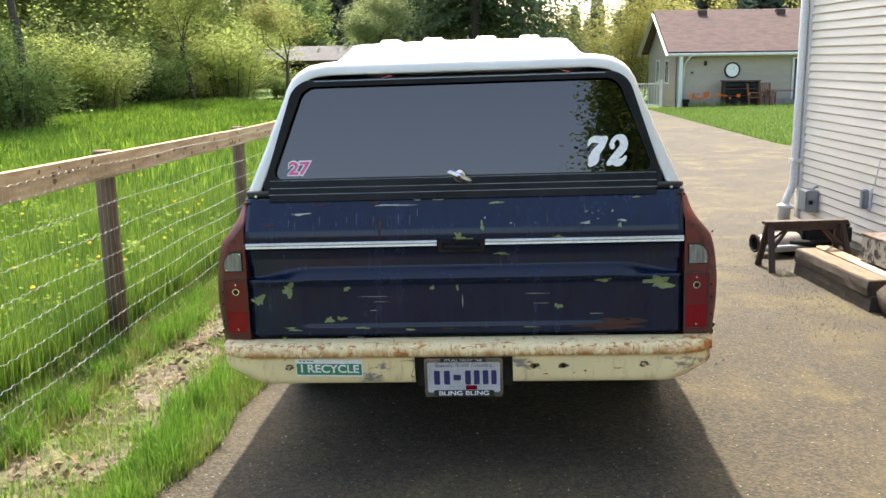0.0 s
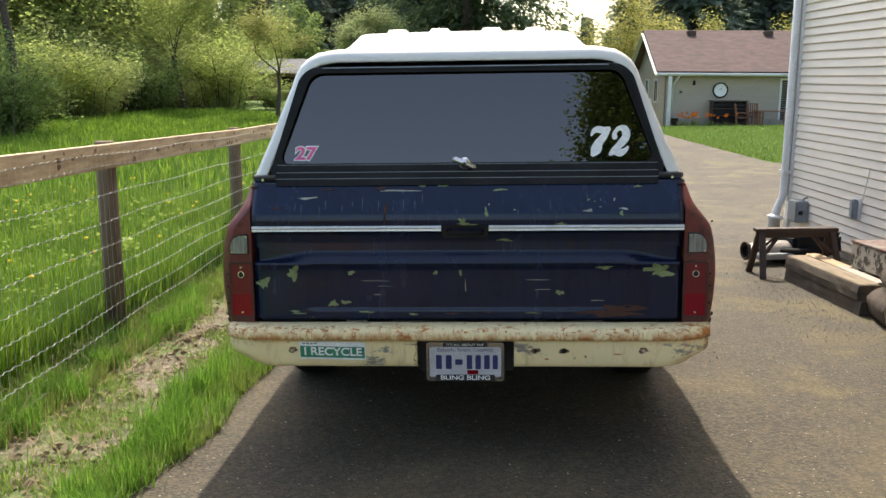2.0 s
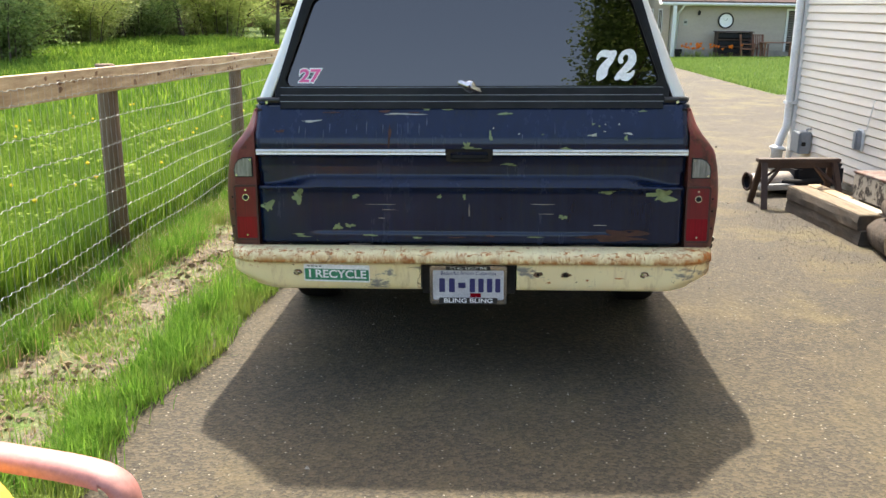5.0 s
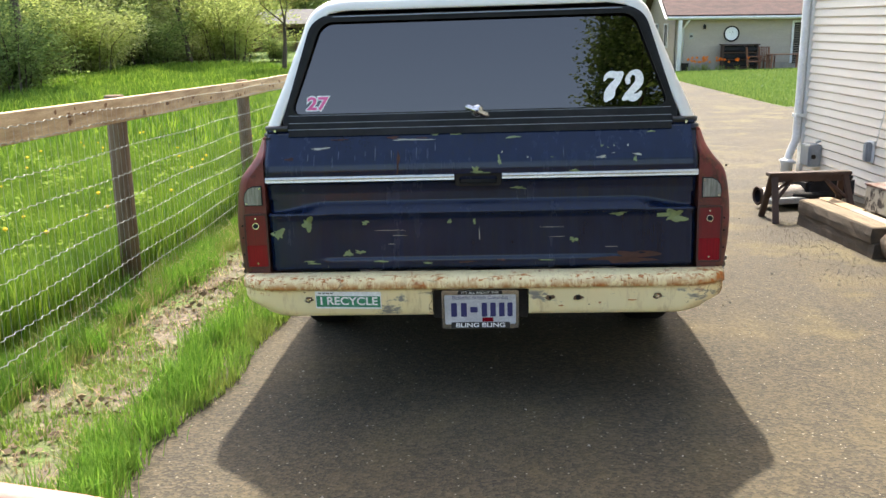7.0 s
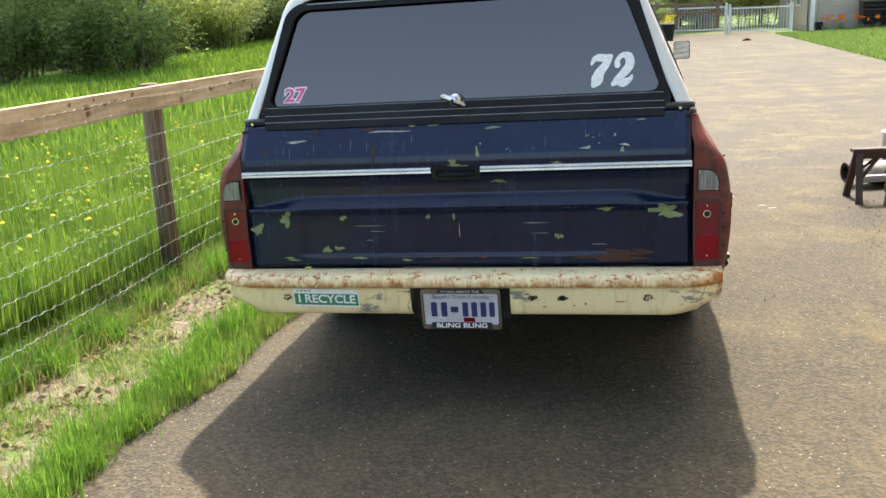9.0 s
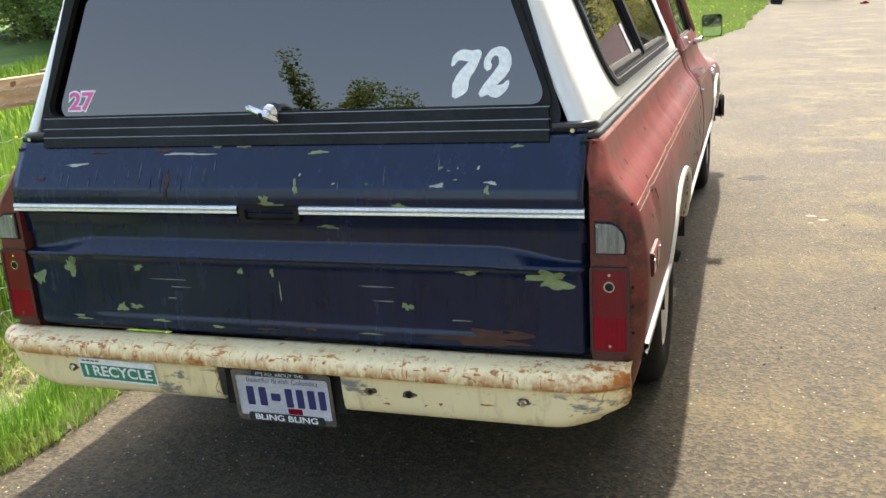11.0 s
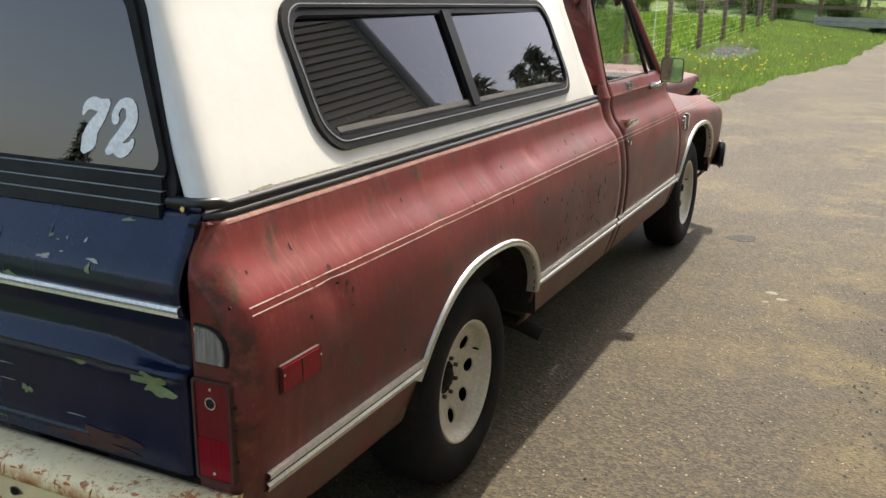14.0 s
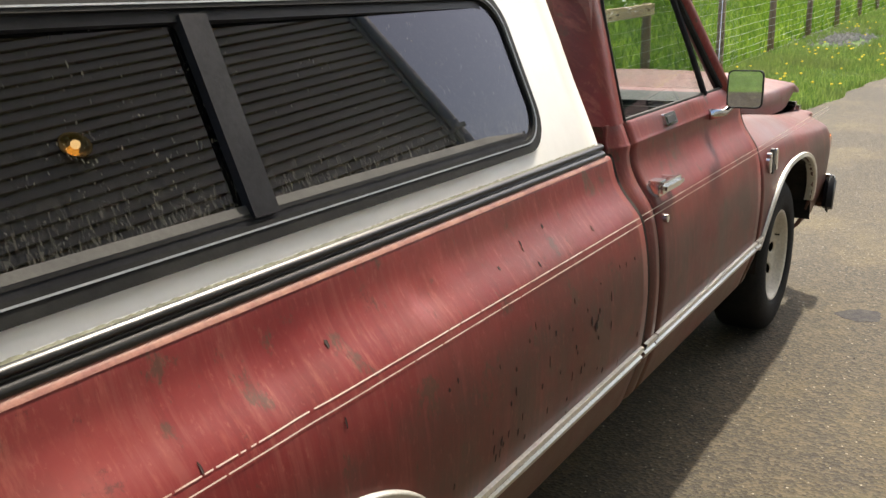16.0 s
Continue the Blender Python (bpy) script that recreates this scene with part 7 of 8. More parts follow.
def patio_chair(x, y, turn):
    o = thing("patio_chair", HOUSE @ Matrix.Translation((x, y, 0.02)) @ Matrix.Rotation(radians(turn), 4, "Z"), "brown wooden patio chair with a slatted back", "chair", "chairs on the patio")
    M = surf("stained_wood", (0.26, 0.11, 0.06), (0.18, 0.075, 0.04), 6, 0.7, 0, 60, 0.2) if "stained_wood" not in bpy.data.materials else bpy.data.materials["stained_wood"]
    for sx in (-1, 1):
        part("leg", beam((sx * 0.25, -0.22, 0), (sx * 0.25, -0.24, 0.62), 0.05, 0.05), M, o)
        part("leg", beam((sx * 0.25, 0.25, 0), (sx * 0.25, 0.38, 1.05), 0.05, 0.05), M, o)
        part("armrest", box(sx * 0.25 - 0.04, -0.30, 0.62, sx * 0.25 + 0.04, 0.32, 0.65, 0.006), M, o)
    part("seat", box(-0.25, -0.25, 0.40, 0.25, 0.26, 0.44, 0.01), M, o)
    for k in range(5):
        part("slat", beam((-0.20 + 0.10 * k, 0.26, 0.44), (-0.20 + 0.10 * k, 0.38, 1.02), 0.05, 0.015), M, o)
    part("back_rail", beam((-0.27, 0.38, 1.03), (0.27, 0.38, 1.03), 0.05, 0.03), M, o)
    return o


for x, y, t in ((3.35, -1.3, 80), (4.05, -0.75, 10), (5.35, -1.9, -30), (6.0, -1.1, -70)):
    patio_chair(x, y, t)
tbl = thing("patio_table", HOUSE @ Matrix.Translation((4.6, -1.5, 0.02)), "brown slatted wooden patio table", "table")
for k in range(7):
    part("table_board", box(-0.75, -0.42 + 0.12 * k, 0.72, 0.75, -0.31 + 0.12 * k, 0.75, 0.004), bpy.data.materials["stained_wood"], tbl)
for sx in (-1, 1):
    for sy in (-1, 1):
        part("leg", box(sx * 0.65 - 0.035, sy * 0.33 - 0.035, 0, sx * 0.65 + 0.035, sy * 0.33 + 0.035, 0.72, 0.005), bpy.data.materials["stained_wood"], tbl)
wb = thing("white_bag", HOUSE @ Matrix.Translation((5.45, -1.7, 0.66)), "crumpled white bag on a patio chair", "bag")
part("bag_body", grid([[(0.15 * math.cos(a) * k + 0.03 * math.sin(5 * a), 0.12 * math.sin(a) * k, z) for a in [2 * math.pi * q / 14 for q in range(15)]] for z, k in ((0, 0.8), (0.1, 1.0), (0.25, 0.75), (0.36, 0.35), (0.40, 0.1))]), WHITE, wb, smooth=True)


def white_gate(x0, x1, y, name):
    g = thing("garden_gate", upright(x0, y), "white metal bar gate across the drive", "gate", "gates across the drive")
    L = x1 - x0
    for z in (0.12, 1.10):
        part("gate_rail", box(0, -0.02, z, L, 0.02, z + 0.06, 0.006), GUTTER, g)
    n = int(L / 0.125)
    for k in range(n + 1):
        part("gate_bar", box(L * k / n - 0.012, -0.012, 0.15, L * k / n + 0.012, 0.012, 1.12), GUTTER, g)
    for x in (-0.08, L + 0.08):
        part("gate_post", box(x - 0.05, -0.05, -0.1, x + 0.05, 0.05, 1.28, 0.01), GUTTER, g)
        part("post_cap", box(x - 0.065, -0.065, 1.28, x + 0.065, 0.065, 1.31, 0.01), GUTTER, g)
    return g


white_gate(5.05, 7.55, 40.9, "a")
white_gate(2.0, 4.75, 41.0, "b")
box_post = thing("house_porch_post", HOUSE @ Matrix.Translation((0.10, -0.55, -0.2)), "white square post by the house corner", "post")
part("shaft", box(-0.08, -0.08, 0, 0.08, 0.08, 2.5, 0.01), GUTTER, box_post)
part("foot", box(-0.11, -0.11, 0, 0.11, 0.11, 0.12, 0.01), GUTTER, box_post)

# tulips in the bed by the house
def tulips(x, y, n, seed, label):
    o = thing("tulip_clump", HOUSE @ Matrix.Translation((x, y, 0.02)), label, "flowers", "flowers by the house")
    rng = random.Random(seed)
    lv, lf, pv, pf = [], [], [], []
    for k in range(n):
        cx, cy, h = rng.gauss(0, 0.22), rng.gauss(0, 0.14), rng.uniform(0.32, 0.55)
        for q in range(5):
            a = rng.uniform(0, 6.28)
            b = len(lv)
            dx, dy = math.cos(a), math.sin(a)
            lv += [Vector((cx - dy * 0.02, cy + dx * 0.02, 0)), Vector((cx + dy * 0.02, cy - dx * 0.02, 0)), Vector((cx + dx * 0.10, cy + dy * 0.10, h * 0.65))]
            lf.append((b, b + 1, b + 2))
        for q in range(6):
            a = 6.28 * q / 6 + rng.uniform(-0.2, 0.2)
            b = len(pv)
            pv += [Vector((cx, cy, h)), Vector((cx + 0.05 * math.cos(a - 0.5), cy + 0.05 * math.sin(a - 0.5), h + 0.05)), Vector((cx + 0.055 * math.cos(a), cy + 0.055 * math.sin(a), h + 0.13)), Vector((cx + 0.05 * math.cos(a + 0.5), cy + 0.05 * math.sin(a + 0.5), h + 0.05))]
            pf.append((b, b + 1, b + 2, b + 3))
    raw("leaves", lv, lf, LEAF, o, "green tulip leaves")
    raw("petals", pv, pf, leaf_mat("orange_petal", (0.85, 0.20, 0.02), (0.95, 0.34, 0.05), 0.3) if "orange_petal" not in bpy.data.materials else bpy.data.materials["orange_petal"], o, "orange tulip blooms")["kind"] = "stuff"


tulips(1.0, -0.9, 16, 1, "clump of bright orange tulips by the house")
tulips(1.75, -1.0, 9, 2, "small clump of orange tulips by the house")
tulips(2.65, -1.25, 5, 3, "few orange tulips before the sideboard")
tulips(0.6, -0.9, 3, 4, "sparse tulip leaves by the house corner")
pot = thing("flower_pot", HOUSE @ Matrix.Translation((0.35, -0.75, 0.0)), "dark plastic flower pot at the house corner", "pot")
part("pot_body", tube([(0, 0, 0), (0, 0, 0.34), (0, 0, 0.36)], [0.13, 0.17, 0.18], 16), DARK, pot)
part("pot_soil", tube([(0, 0, 0.36), (0, 0, 0.365)], 0.15, 16), BARK, pot)
red = thing("red_toy", stood(4.9, 33.5, 20), "small red toy dropped on the drive", "toy")
part("toy_body", box(-0.16, -0.06, 0, 0.16, 0.06, 0.05, 0.02), LENS_R, red)
part("toy_top", box(-0.06, -0.04, 0.05, 0.08, 0.04, 0.09, 0.015), LENS_R, red)

# ---- the far end of the verge ----
def at_far(x, y):
    return upright(x, y)


ff = thing("rail_fence", at_far(-2.6, 38.0), "weathered wooden rail fence at the far end of the verge", "fence")
for k in range(5):
    part("post", box(1.7 * k - 0.07, -0.07, -0.1, 1.7 * k + 0.07, 0.07, 1.45, 0.01), POSTWOOD, ff)
for z in (0.45, 0.82, 1.2):
    part("rail", box(-0.2, -0.10, z, 7.0, -0.07, z + 0.13, 0.006), POSTWOOD, ff)
part("corner_tree_post", tube([(-0.5, -0.4, -0.1), (-0.48, -0.4, 1.0), (-0.45, -0.4, 1.8)], [0.16, 0.13, 0.12], 12), BARK, ff)
bed = thing("planter_box", at_far(-0.9, 36.6), "long grey weathered planter box before the rail fence", "planter")
for z in (0.0, 0.17):
    part("front_board", box(0, -0.30, z, 3.0, -0.26, z + 0.16, 0.005), CONC, bed)
part("end_board", box(-0.04, -0.30, 0, 0.0, 0.5, 0.34, 0.005), CONC, bed)
part("end_board", box(3.0, -0.30, 0, 3.04, 0.5, 0.34, 0.005), CONC, bed)
part("soil", box(0, -0.26, 0, 3.0, 0.5, 0.28), BARK, bed)
bp = thing("black_planter", at_far(2.05, 34.8), "tall black planter pot with yellow flowers", "planter")
part("pot_body", tube([(0, 0, 0), (0, 0, 0.6), (0, 0, 0.64)], [0.20, 0.27, 0.29], 18), BLACK, bp)
rngp = random.Random(9)
pv, pf = [], []
for k in range(90):
    c = Vector((rngp.gauss(0, 0.13), rngp.gauss(0, 0.13), 0.66 + rngp.uniform(0, 0.3)))
    b = len(pv)
    a = rngp.uniform(0, 6.3)
    pv += [c, c + Vector((0.05 * math.cos(a), 0.05 * math.sin(a), 0.02)), c + Vector((0.02, 0.02, 0.07))]
    pf.append((b, b + 1, b + 2))
raw("blooms", pv, pf, leaf_mat("yellow_petal", (0.75, 0.55, 0.02), (0.85, 0.70, 0.05), 0.3), bp, "yellow blooms")
rng = random.Random(33)
gv, gf = [], []
for i in range(420):
    x, y = rng.gauss(-1.7, 0.34), rng.gauss(22.5, 1.1)
    s = rng.uniform(0.02, 0.06)
    b = len(gv)
    for dx, dy, dz in ((-1, -0.6, -0.2), (1, -0.5, -0.2), (0.2, 1, -0.2), (0.3, -0.2, 0.8), (-0.4, 0.3, 0.9)):
        gv.append(site(x + dx * s * rng.uniform(0.6, 1.4), y + dy * s * rng.uniform(0.6, 1.4), dz * s))
    gf += [(b, b + 1, b + 3), (b + 1, b + 2, b + 3), (b + 2, b + 4, b + 3), (b + 2, b, b + 4), (b, b + 3, b + 4)]
tagged(raw("gravel", gv, gf, surf("gravel_stone", (0.34, 0.31, 0.26), (0.20, 0.18, 0.15), 12, 0.95, 0, 60, 0.4)), "patch of grey gravel in the grass", "gravel", kind="stuff")

# ---- distance: a grey-roofed building, a pole and its lines ----
gh = thing("outbuilding", upright(-17.5, 51.5, 0, 2), "long low outbuilding with a grey metal roof", "building")
part("wall", box(0, 0, -1, 11, 5, 1.72), POSTWOOD, gh)
part("roof", grid([[(-0.6, -0.7, 1.62), (11.6, -0.7, 1.62)], [(-0.6, 2.5, 2.5), (11.6, 2.5, 2.5)], [(-0.6, 5.7, 1.62), (11.6, 5.7, 1.62)]]), surf("grey_roofing", (0.12, 0.12, 0.125), (0.09, 0.09, 0.095), 2, 0.9, 0, 30, 0.2), gh, "grey metal roof")
for x in (2, 5, 8):
    wdw = part("window", box(x, -0.03, 0.6, x + 1.2, 0.0, 1.4), DARK, gh)
    part("sill", box(x - 0.05, -0.06, 0.54, x + 1.25, 0.0, 0.6), GUTTER, wdw)
pole = thing("utility_pole", upright(-21.5, 62), "weathered wooden utility pole with crossing cables", "utility pole")
part("shaft", tube([(0, 0, -0.5), (0, 0, 12.5)], [0.17, 0.12], 12), POSTWOOD, pole)
part("cross_arm", box(-1.1, -0.06, 11.6, 1.1, 0.06, 11.75), POSTWOOD, pole)
cab_a = [Vector((0, 0, 11.8)).lerp(Vector((60, 2, 11.2)), k / 30) - Vector((0, 0, 1.4 * math.sin(math.pi * k / 30))) for k in range(31)]
part("cable", tube(cab_a, 0.018, 5), BLACK, pole)
part("cable", tube([p + Vector((0, 0.8, -1.6)) for p in cab_a], 0.018, 5), BLACK, pole)


# ---- trees ----
def leaf_cloud(name, centres, per, spread, size, material, parent, seed, flat=0.6, label=""):
    """Many small leaf clumps round the given (point, radius) centres."""
    rng = np.random.default_rng(seed)
    pts = np.array([c for c, r in centres])
    rad = np.array([r for c, r in centres])
    idx = rng.integers(0, len(pts), per)
    off = rng.normal(0, 1, (per, 3))
    off /= np.linalg.norm(off, axis=1)[:, None] + 1e-9
    off *= (rng.random(per) ** 0.45 * rad[idx] * spread)[:, None]
    c = pts[idx] + off * np.array([1, 1, flat])
    a, t = rng.uniform(0, 2 * np.pi, per), rng.normal(0.5, 0.5, per)
    u = np.stack([np.cos(a), np.sin(a), np.zeros(per)], 1)
    v = np.stack([-np.sin(a) * np.cos(t), np.cos(a) * np.cos(t), np.sin(t)], 1)
    s = (size * rng.uniform(0.55, 1.35, per))[:, None]
    quad = np.stack([c - u * s * 0.5, c + v * s * 0.35, c + u * s * 0.6, c - v * s * 0.4], 1).reshape(-1, 3)
    me = bpy.data.meshes.new(name)
    me.vertices.add(len(quad))
    me.vertices.foreach_set("co", quad.ravel())
    me.loops.add(len(quad))
    me.loops.foreach_set("vertex_index", np.arange(len(quad)))
    me.polygons.add(per)
    me.polygons.foreach_set("loop_start", np.arange(per) * 4)
    me.update(calc_edges=True)
    me.materials.append(material)
    ob = new(name, me)
    ob.parent = parent
    if label:
        tagged(ob, label)
    return ob


def limbs(rng, p, d, length, r, depth, out, tips, spread=0.6, up=0.16):
    pts, rr = [p], [r]
    for k in range(4):
        d = (d + Vector((rng.gauss(0, 0.12), rng.gauss(0, 0.12), rng.gauss(0, 0.08) + up * 0.15))).normalized()
        p = p + d * length / 4
        pts.append(p)
        rr.append(r * (1 - 0.13 * (k + 1)))
    out.append((pts, rr))
    if depth <= 3:
        for q in (1, 2, 3):
            tips.append((pts[q], max(length * 0.42, 0.28)))
    if depth == 0 or r < 0.010:
        tips.append((p, length * 0.8))
        tips.append((p, length * 0.8))
        return
    for k in range(rng.choice((2, 3, 3))):
        a = rng.uniform(0, 6.28)
        side = d.orthogonal().normalized()
        side.rotate(Matrix.Rotation(a, 3, d))
        nd = (d + side * spread * rng.uniform(0.6, 1.3) + Vector((0, 0, up))).normalized()
        limbs(rng, pts[rng.choice((3, 4, 4))], nd, length * rng.uniform(0.6, 0.82), rr[-1] * rng.uniform(0.6, 0.8), depth - 1, out, tips, spread, up)
    tips.append((p, length * 0.5))


def broadleaf(label, seed, m, height, trunk, depth, leaves, size, mat, trunk_share=0.3, spread=0.6, lean=(0, 0), group="trees", name="tree", cat="tree", fluff=1.55):
    rng = random.Random(seed)
    o = thing(name, m, label, cat, group)
    out, tips = [], []
    limbs(rng, Vector((0, 0, -0.1)), Vector((lean[0], lean[1], 1)).normalized(), height * trunk_share, trunk, depth, out, tips, spread)
    zmax = max(p.z for p, r in tips)
    k = height * 0.92 / zmax
    bm = bmesh.new()
    for pts, rr in out:
        t = tube([q * k for q in pts], rr, 7 if rr[0] > 0.06 else 4, False)
        me = bpy.data.meshes.new("t")
        t.to_mesh(me)
        t.free()
        bm.from_mesh(me)
        bpy.data.meshes.remove(me)
    part("trunk", bm, BARK, o, "bare grey-brown trunk and limbs", True)
    leaf_cloud("crown", [(np.array(p * k), r * k) for p, r in tips], leaves, fluff, size, mat, o, seed, 0.8, "open crown of small spring leaves")
    return o


def bush(label, seed, m, w, h, leaves, size, mat, name="shrub", group="thicket beyond the meadow"):
    """A thicket shrub: many thin stems and a ragged heap of leaves down to the grass."""
    rng = random.Random(seed)
    o = thing(name, m, label, name, group)
    bm = bmesh.new()
    cs = []
    for k in range(16):
        a, r = rng.uniform(0, 6.28), w * 0.5 * rng.random() ** 0.6
        top = Vector((r * math.cos(a) * 1.1, r * math.sin(a) * 1.1, h * rng.uniform(0.5, 1.0) * (1 - 0.35 * (r / (w * 0.5)) ** 2)))
        t = tube([(r * 0.4 * math.cos(a), r * 0.4 * math.sin(a), -0.1), (top * 0.5 + Vector((0, 0, 0.2))), top], [0.035, 0.022, 0.008], 4, False)
        me = bpy.data.meshes.new("t")
        t.to_mesh(me)
        t.free()
        bm.from_mesh(me)
        bpy.data.meshes.remove(me)
        for f in (0.25, 0.5, 0.75, 0.98):
            cs.append((np.array(top * f + Vector((rng.gauss(0, 0.2), rng.gauss(0, 0.2), 0.1))), w * rng.uniform(0.12, 0.24)))
    part("stem", bm, BARK, o, "thin brown stems")
    leaf_cloud("foliage", cs, leaves, 1.0, size, mat, o, seed, 0.9, "ragged spring foliage")
    return o


def conifer(label, seed, m, height, width, bare=0.08, dense=1.0, droop=0.35, size=0.32, lush=2, needles=NEEDLE, open_side=0.0):
    rng = np.random.default_rng(seed)
    o = thing("conifer", m, label, "conifer", "conifers in the distance")
    part("trunk", tube([(0, 0, -0.5), (0, 0, height * 0.5), (0, 0, height)], [height * 0.019, height * 0.013, 0.02], 9, False), BARK, o, "tall brown trunk", True)
    c, ang, fac = [], [], []
    layers = int(height * 1.9 * dense)
    for k in range(layers):
        f = bare + (1 - bare) * k / layers
        z = height * f
        reach = width / 2 * (1 - f) ** 0.95 * rng.uniform(0.72, 1.15) + 0.15
        n = 5 + int(4 * (1 - f))
        a0 = rng.uniform(0, 6.28)
        for q in range(n):
            a = a0 + 6.283 * q / n + rng.normal(0, 0.25)
            rr = reach * rng.uniform(0.65, 1.1)
            if open_side and f < 0.65 and math.cos(a + math.pi / 2) > math.cos(open_side):
                continue
            steps = max(3, int(rr / (size * 0.42)))
            for s in range(steps):
                u = (s + rng.random()) / steps
                for w in range(lush):
                    c.append((rr * u * math.cos(a) + rng.normal(0, 0.10 + 0.16 * rr * u * 0.4), rr * u * math.sin(a) + rng.normal(0, 0.10 + 0.16 * rr * u * 0.4), z - droop * rr * u ** 1.5 + rng.normal(0, 0.08)))
                    ang.append(a + rng.normal(0, 0.7))
                    fac.append(rng.uniform(0.7, 1.3))
    c, ang, fac = np.array(c), np.array(ang), np.array(fac)
    n = len(c)
    t = rng.normal(-0.45, 0.3, n)
    d = np.stack([np.cos(ang) * np.cos(t), np.sin(ang) * np.cos(t), np.sin(t)], 1)
    side = np.stack([-np.sin(ang), np.cos(ang), rng.normal(0, 0.3, n)], 1)
    s = (size * fac)[:, None]
    quad = np.stack([c - side * s * 0.12, c + d * s * 0.5 - side * s * 0.3, c + d * s * 1.2, c + d * s * 0.5 + side * s * 0.3], 1).reshape(-1, 3)
    me = bpy.data.meshes.new("boughs")
    me.vertices.add(len(quad))
    me.vertices.foreach_set("co", quad.ravel())
    me.loops.add(len(quad))
    me.loops.foreach_set("vertex_index", np.arange(len(quad)))
    me.polygons.add(n)
    me.polygons.foreach_set("loop_start", np.arange(n) * 4)
    me.update(calc_edges=True)
    me.materials.append(needles)
    b = new("crown", me)
    b.parent = o
    tagged(b, "drooping dark green boughs")
    return o


def again(ob, x, y, turn, scale):
    c = copy_thing(ob, upright(x, y, 0, turn))
    c.scale = (scale, scale, scale)
    return c


# trees standing in the thicket
broadleaf("slender open-crowned tree with young leaves at the meadow's edge", 53, upright(-13.2, 36.2), 6.3, 0.13, 5, 11000, 0.085, LEAF, 0.20, 0.42, fluff=1.35)
broadleaf("leaning small tree with thin yellowish leaves", 79, upright(-8.35, 32.5, 0, 40), 4.6, 0.11, 5, 6500, 0.075, LEAF_B, 0.30, 0.85, (0.0, 0.0), fluff=1.2)
broadleaf("large leafy tree shading the meadow", 13, upright(-14.5, 24.0), 11.0, 0.24, 5, 60000, 0.125, LEAF, 0.22, 0.7)
again(bpy.data.objects["tree.002"], -19.5, 27.0, 100, 1.05)
t2 = broadleaf("tall young alder with light green leaves", 14, upright(-21.0, 44.0), 11.5, 0.18, 5, 38000, 0.13, LEAF, 0.20, 0.6)
again(t2, -27.0, 47.0, 80, 1.0)
again(t2, -32.0, 40.0, 260, 1.05)
again(t2, -15.2, 50.0, 120, 0.92)
broadleaf("round pale grey-green willow behind the truck", 15, upright(-7.0, 50.0), 5.6, 0.14, 5, 22000, 0.10, LEAF_P, 0.18, 0.9)
bush("maple in yellow-green spring leaf behind the house", 16, upright(7.4, 53.0), 6.8, 7.6, 30000, 0.115, LEAF_Y, "tree", "trees")
my = bush("small yellowish tree behind the house", 17, upright(12.2, 56.0), 5.0, 6.4, 18000, 0.115, LEAF_Y, "tree", "trees")
again(my, 18.5, 57.0, 70, 0.95)
# behind the camera, seen only in the glass
tb = broadleaf("leafy tree standing across the lane", 18, upright(2.6, -22.0), 13.4, 0.2, 5, 30000, 0.13, LEAF_D, 0.26, 0.5, fluff=0.9)
tw = broadleaf("thin young tree with sparse leaves across the lane", 19, upright(-11.2, -22.0), 8.8, 0.10, 5, 3200, 0.12, LEAF_D, 0.3, 0.38, fluff=0.45)
again(tw, -12.7, -22.0, 60, 0.92)
again(tw, -14.1, -22.4, 140, 0.7)
again(tw, -10.2, -22.3, 250, 0.72)
again(tb, 13.0, -27.0, 230, 0.9)
# shrubs
sh = bush("dense shrub in fresh green leaf at the meadow's edge", 21, upright(-12.0, 37.5), 5.0, 3.4, 17000, 0.095, LEAF)
sd = bush("darker shrub in the thicket", 22, upright(-14.6, 35.0), 3.6, 3.0, 12000, 0.095, LEAF_D)
sl = bush("shrub with pale arching twigs", 23, upright(-16.6, 32.5), 5.2, 3.2, 16000, 0.090, LEAF_P)
for ob, x, y, t, k in ((sh, -15.2, 30.6, 40, 0.8), (sh, -17.5, 29.0, 90, 0.95), (sd, -18.0, 33.5, 60, 1.2), (sl, -14.6, 38.5, 30, 1.0), (sh, -18.5, 36.5, 200, 1.5), (sh, -21.5, 31.0, 150, 1.4), (sl, -20.0, 40.0, 100, 1.6), (sh, -15.8, 42.0, 300, 1.5),
                       (sd, -10.6, 40.5, 10, 0.5), (sh, -8.6, 41.0, 250, 0.45), (sl, -6.4, 42.5, 340, 0.45), (sh, -24.0, 36.0, 20, 1.7), (sh, -25.0, 28.0, 220, 1.5), (sd, -20.5, 24.5, 130, 1.3), (sh, -4.0, 44.0, 70, 0.75),
                       (sd, -0.2, 39.5, 70, 0.55), (sd, 1.6, 39.2, 170, 0.5), (sh, -2.6, 40.0, 20, 0.6), (sh, 4.5, 50, 20, 0.8), (sd, 1.2, 36.8, 20, 0.32), (sd, -13.6, 22.0, 75, 0.9), (sd, -15.8, 22.8, 200, 1.1), (sd, -18.0, 22.0, 310, 1.1)):
    again(ob, x, y, t, k)
st = bush("tall dense alder thicket in fresh leaf", 24, upright(-19.0, 42.0), 6.5, 7.0, 36000, 0.13, LEAF)
su = bush("tall thicket in darker leaf", 25, upright(-23.5, 38.5), 6.0, 6.6, 30000, 0.13, LEAF_D)
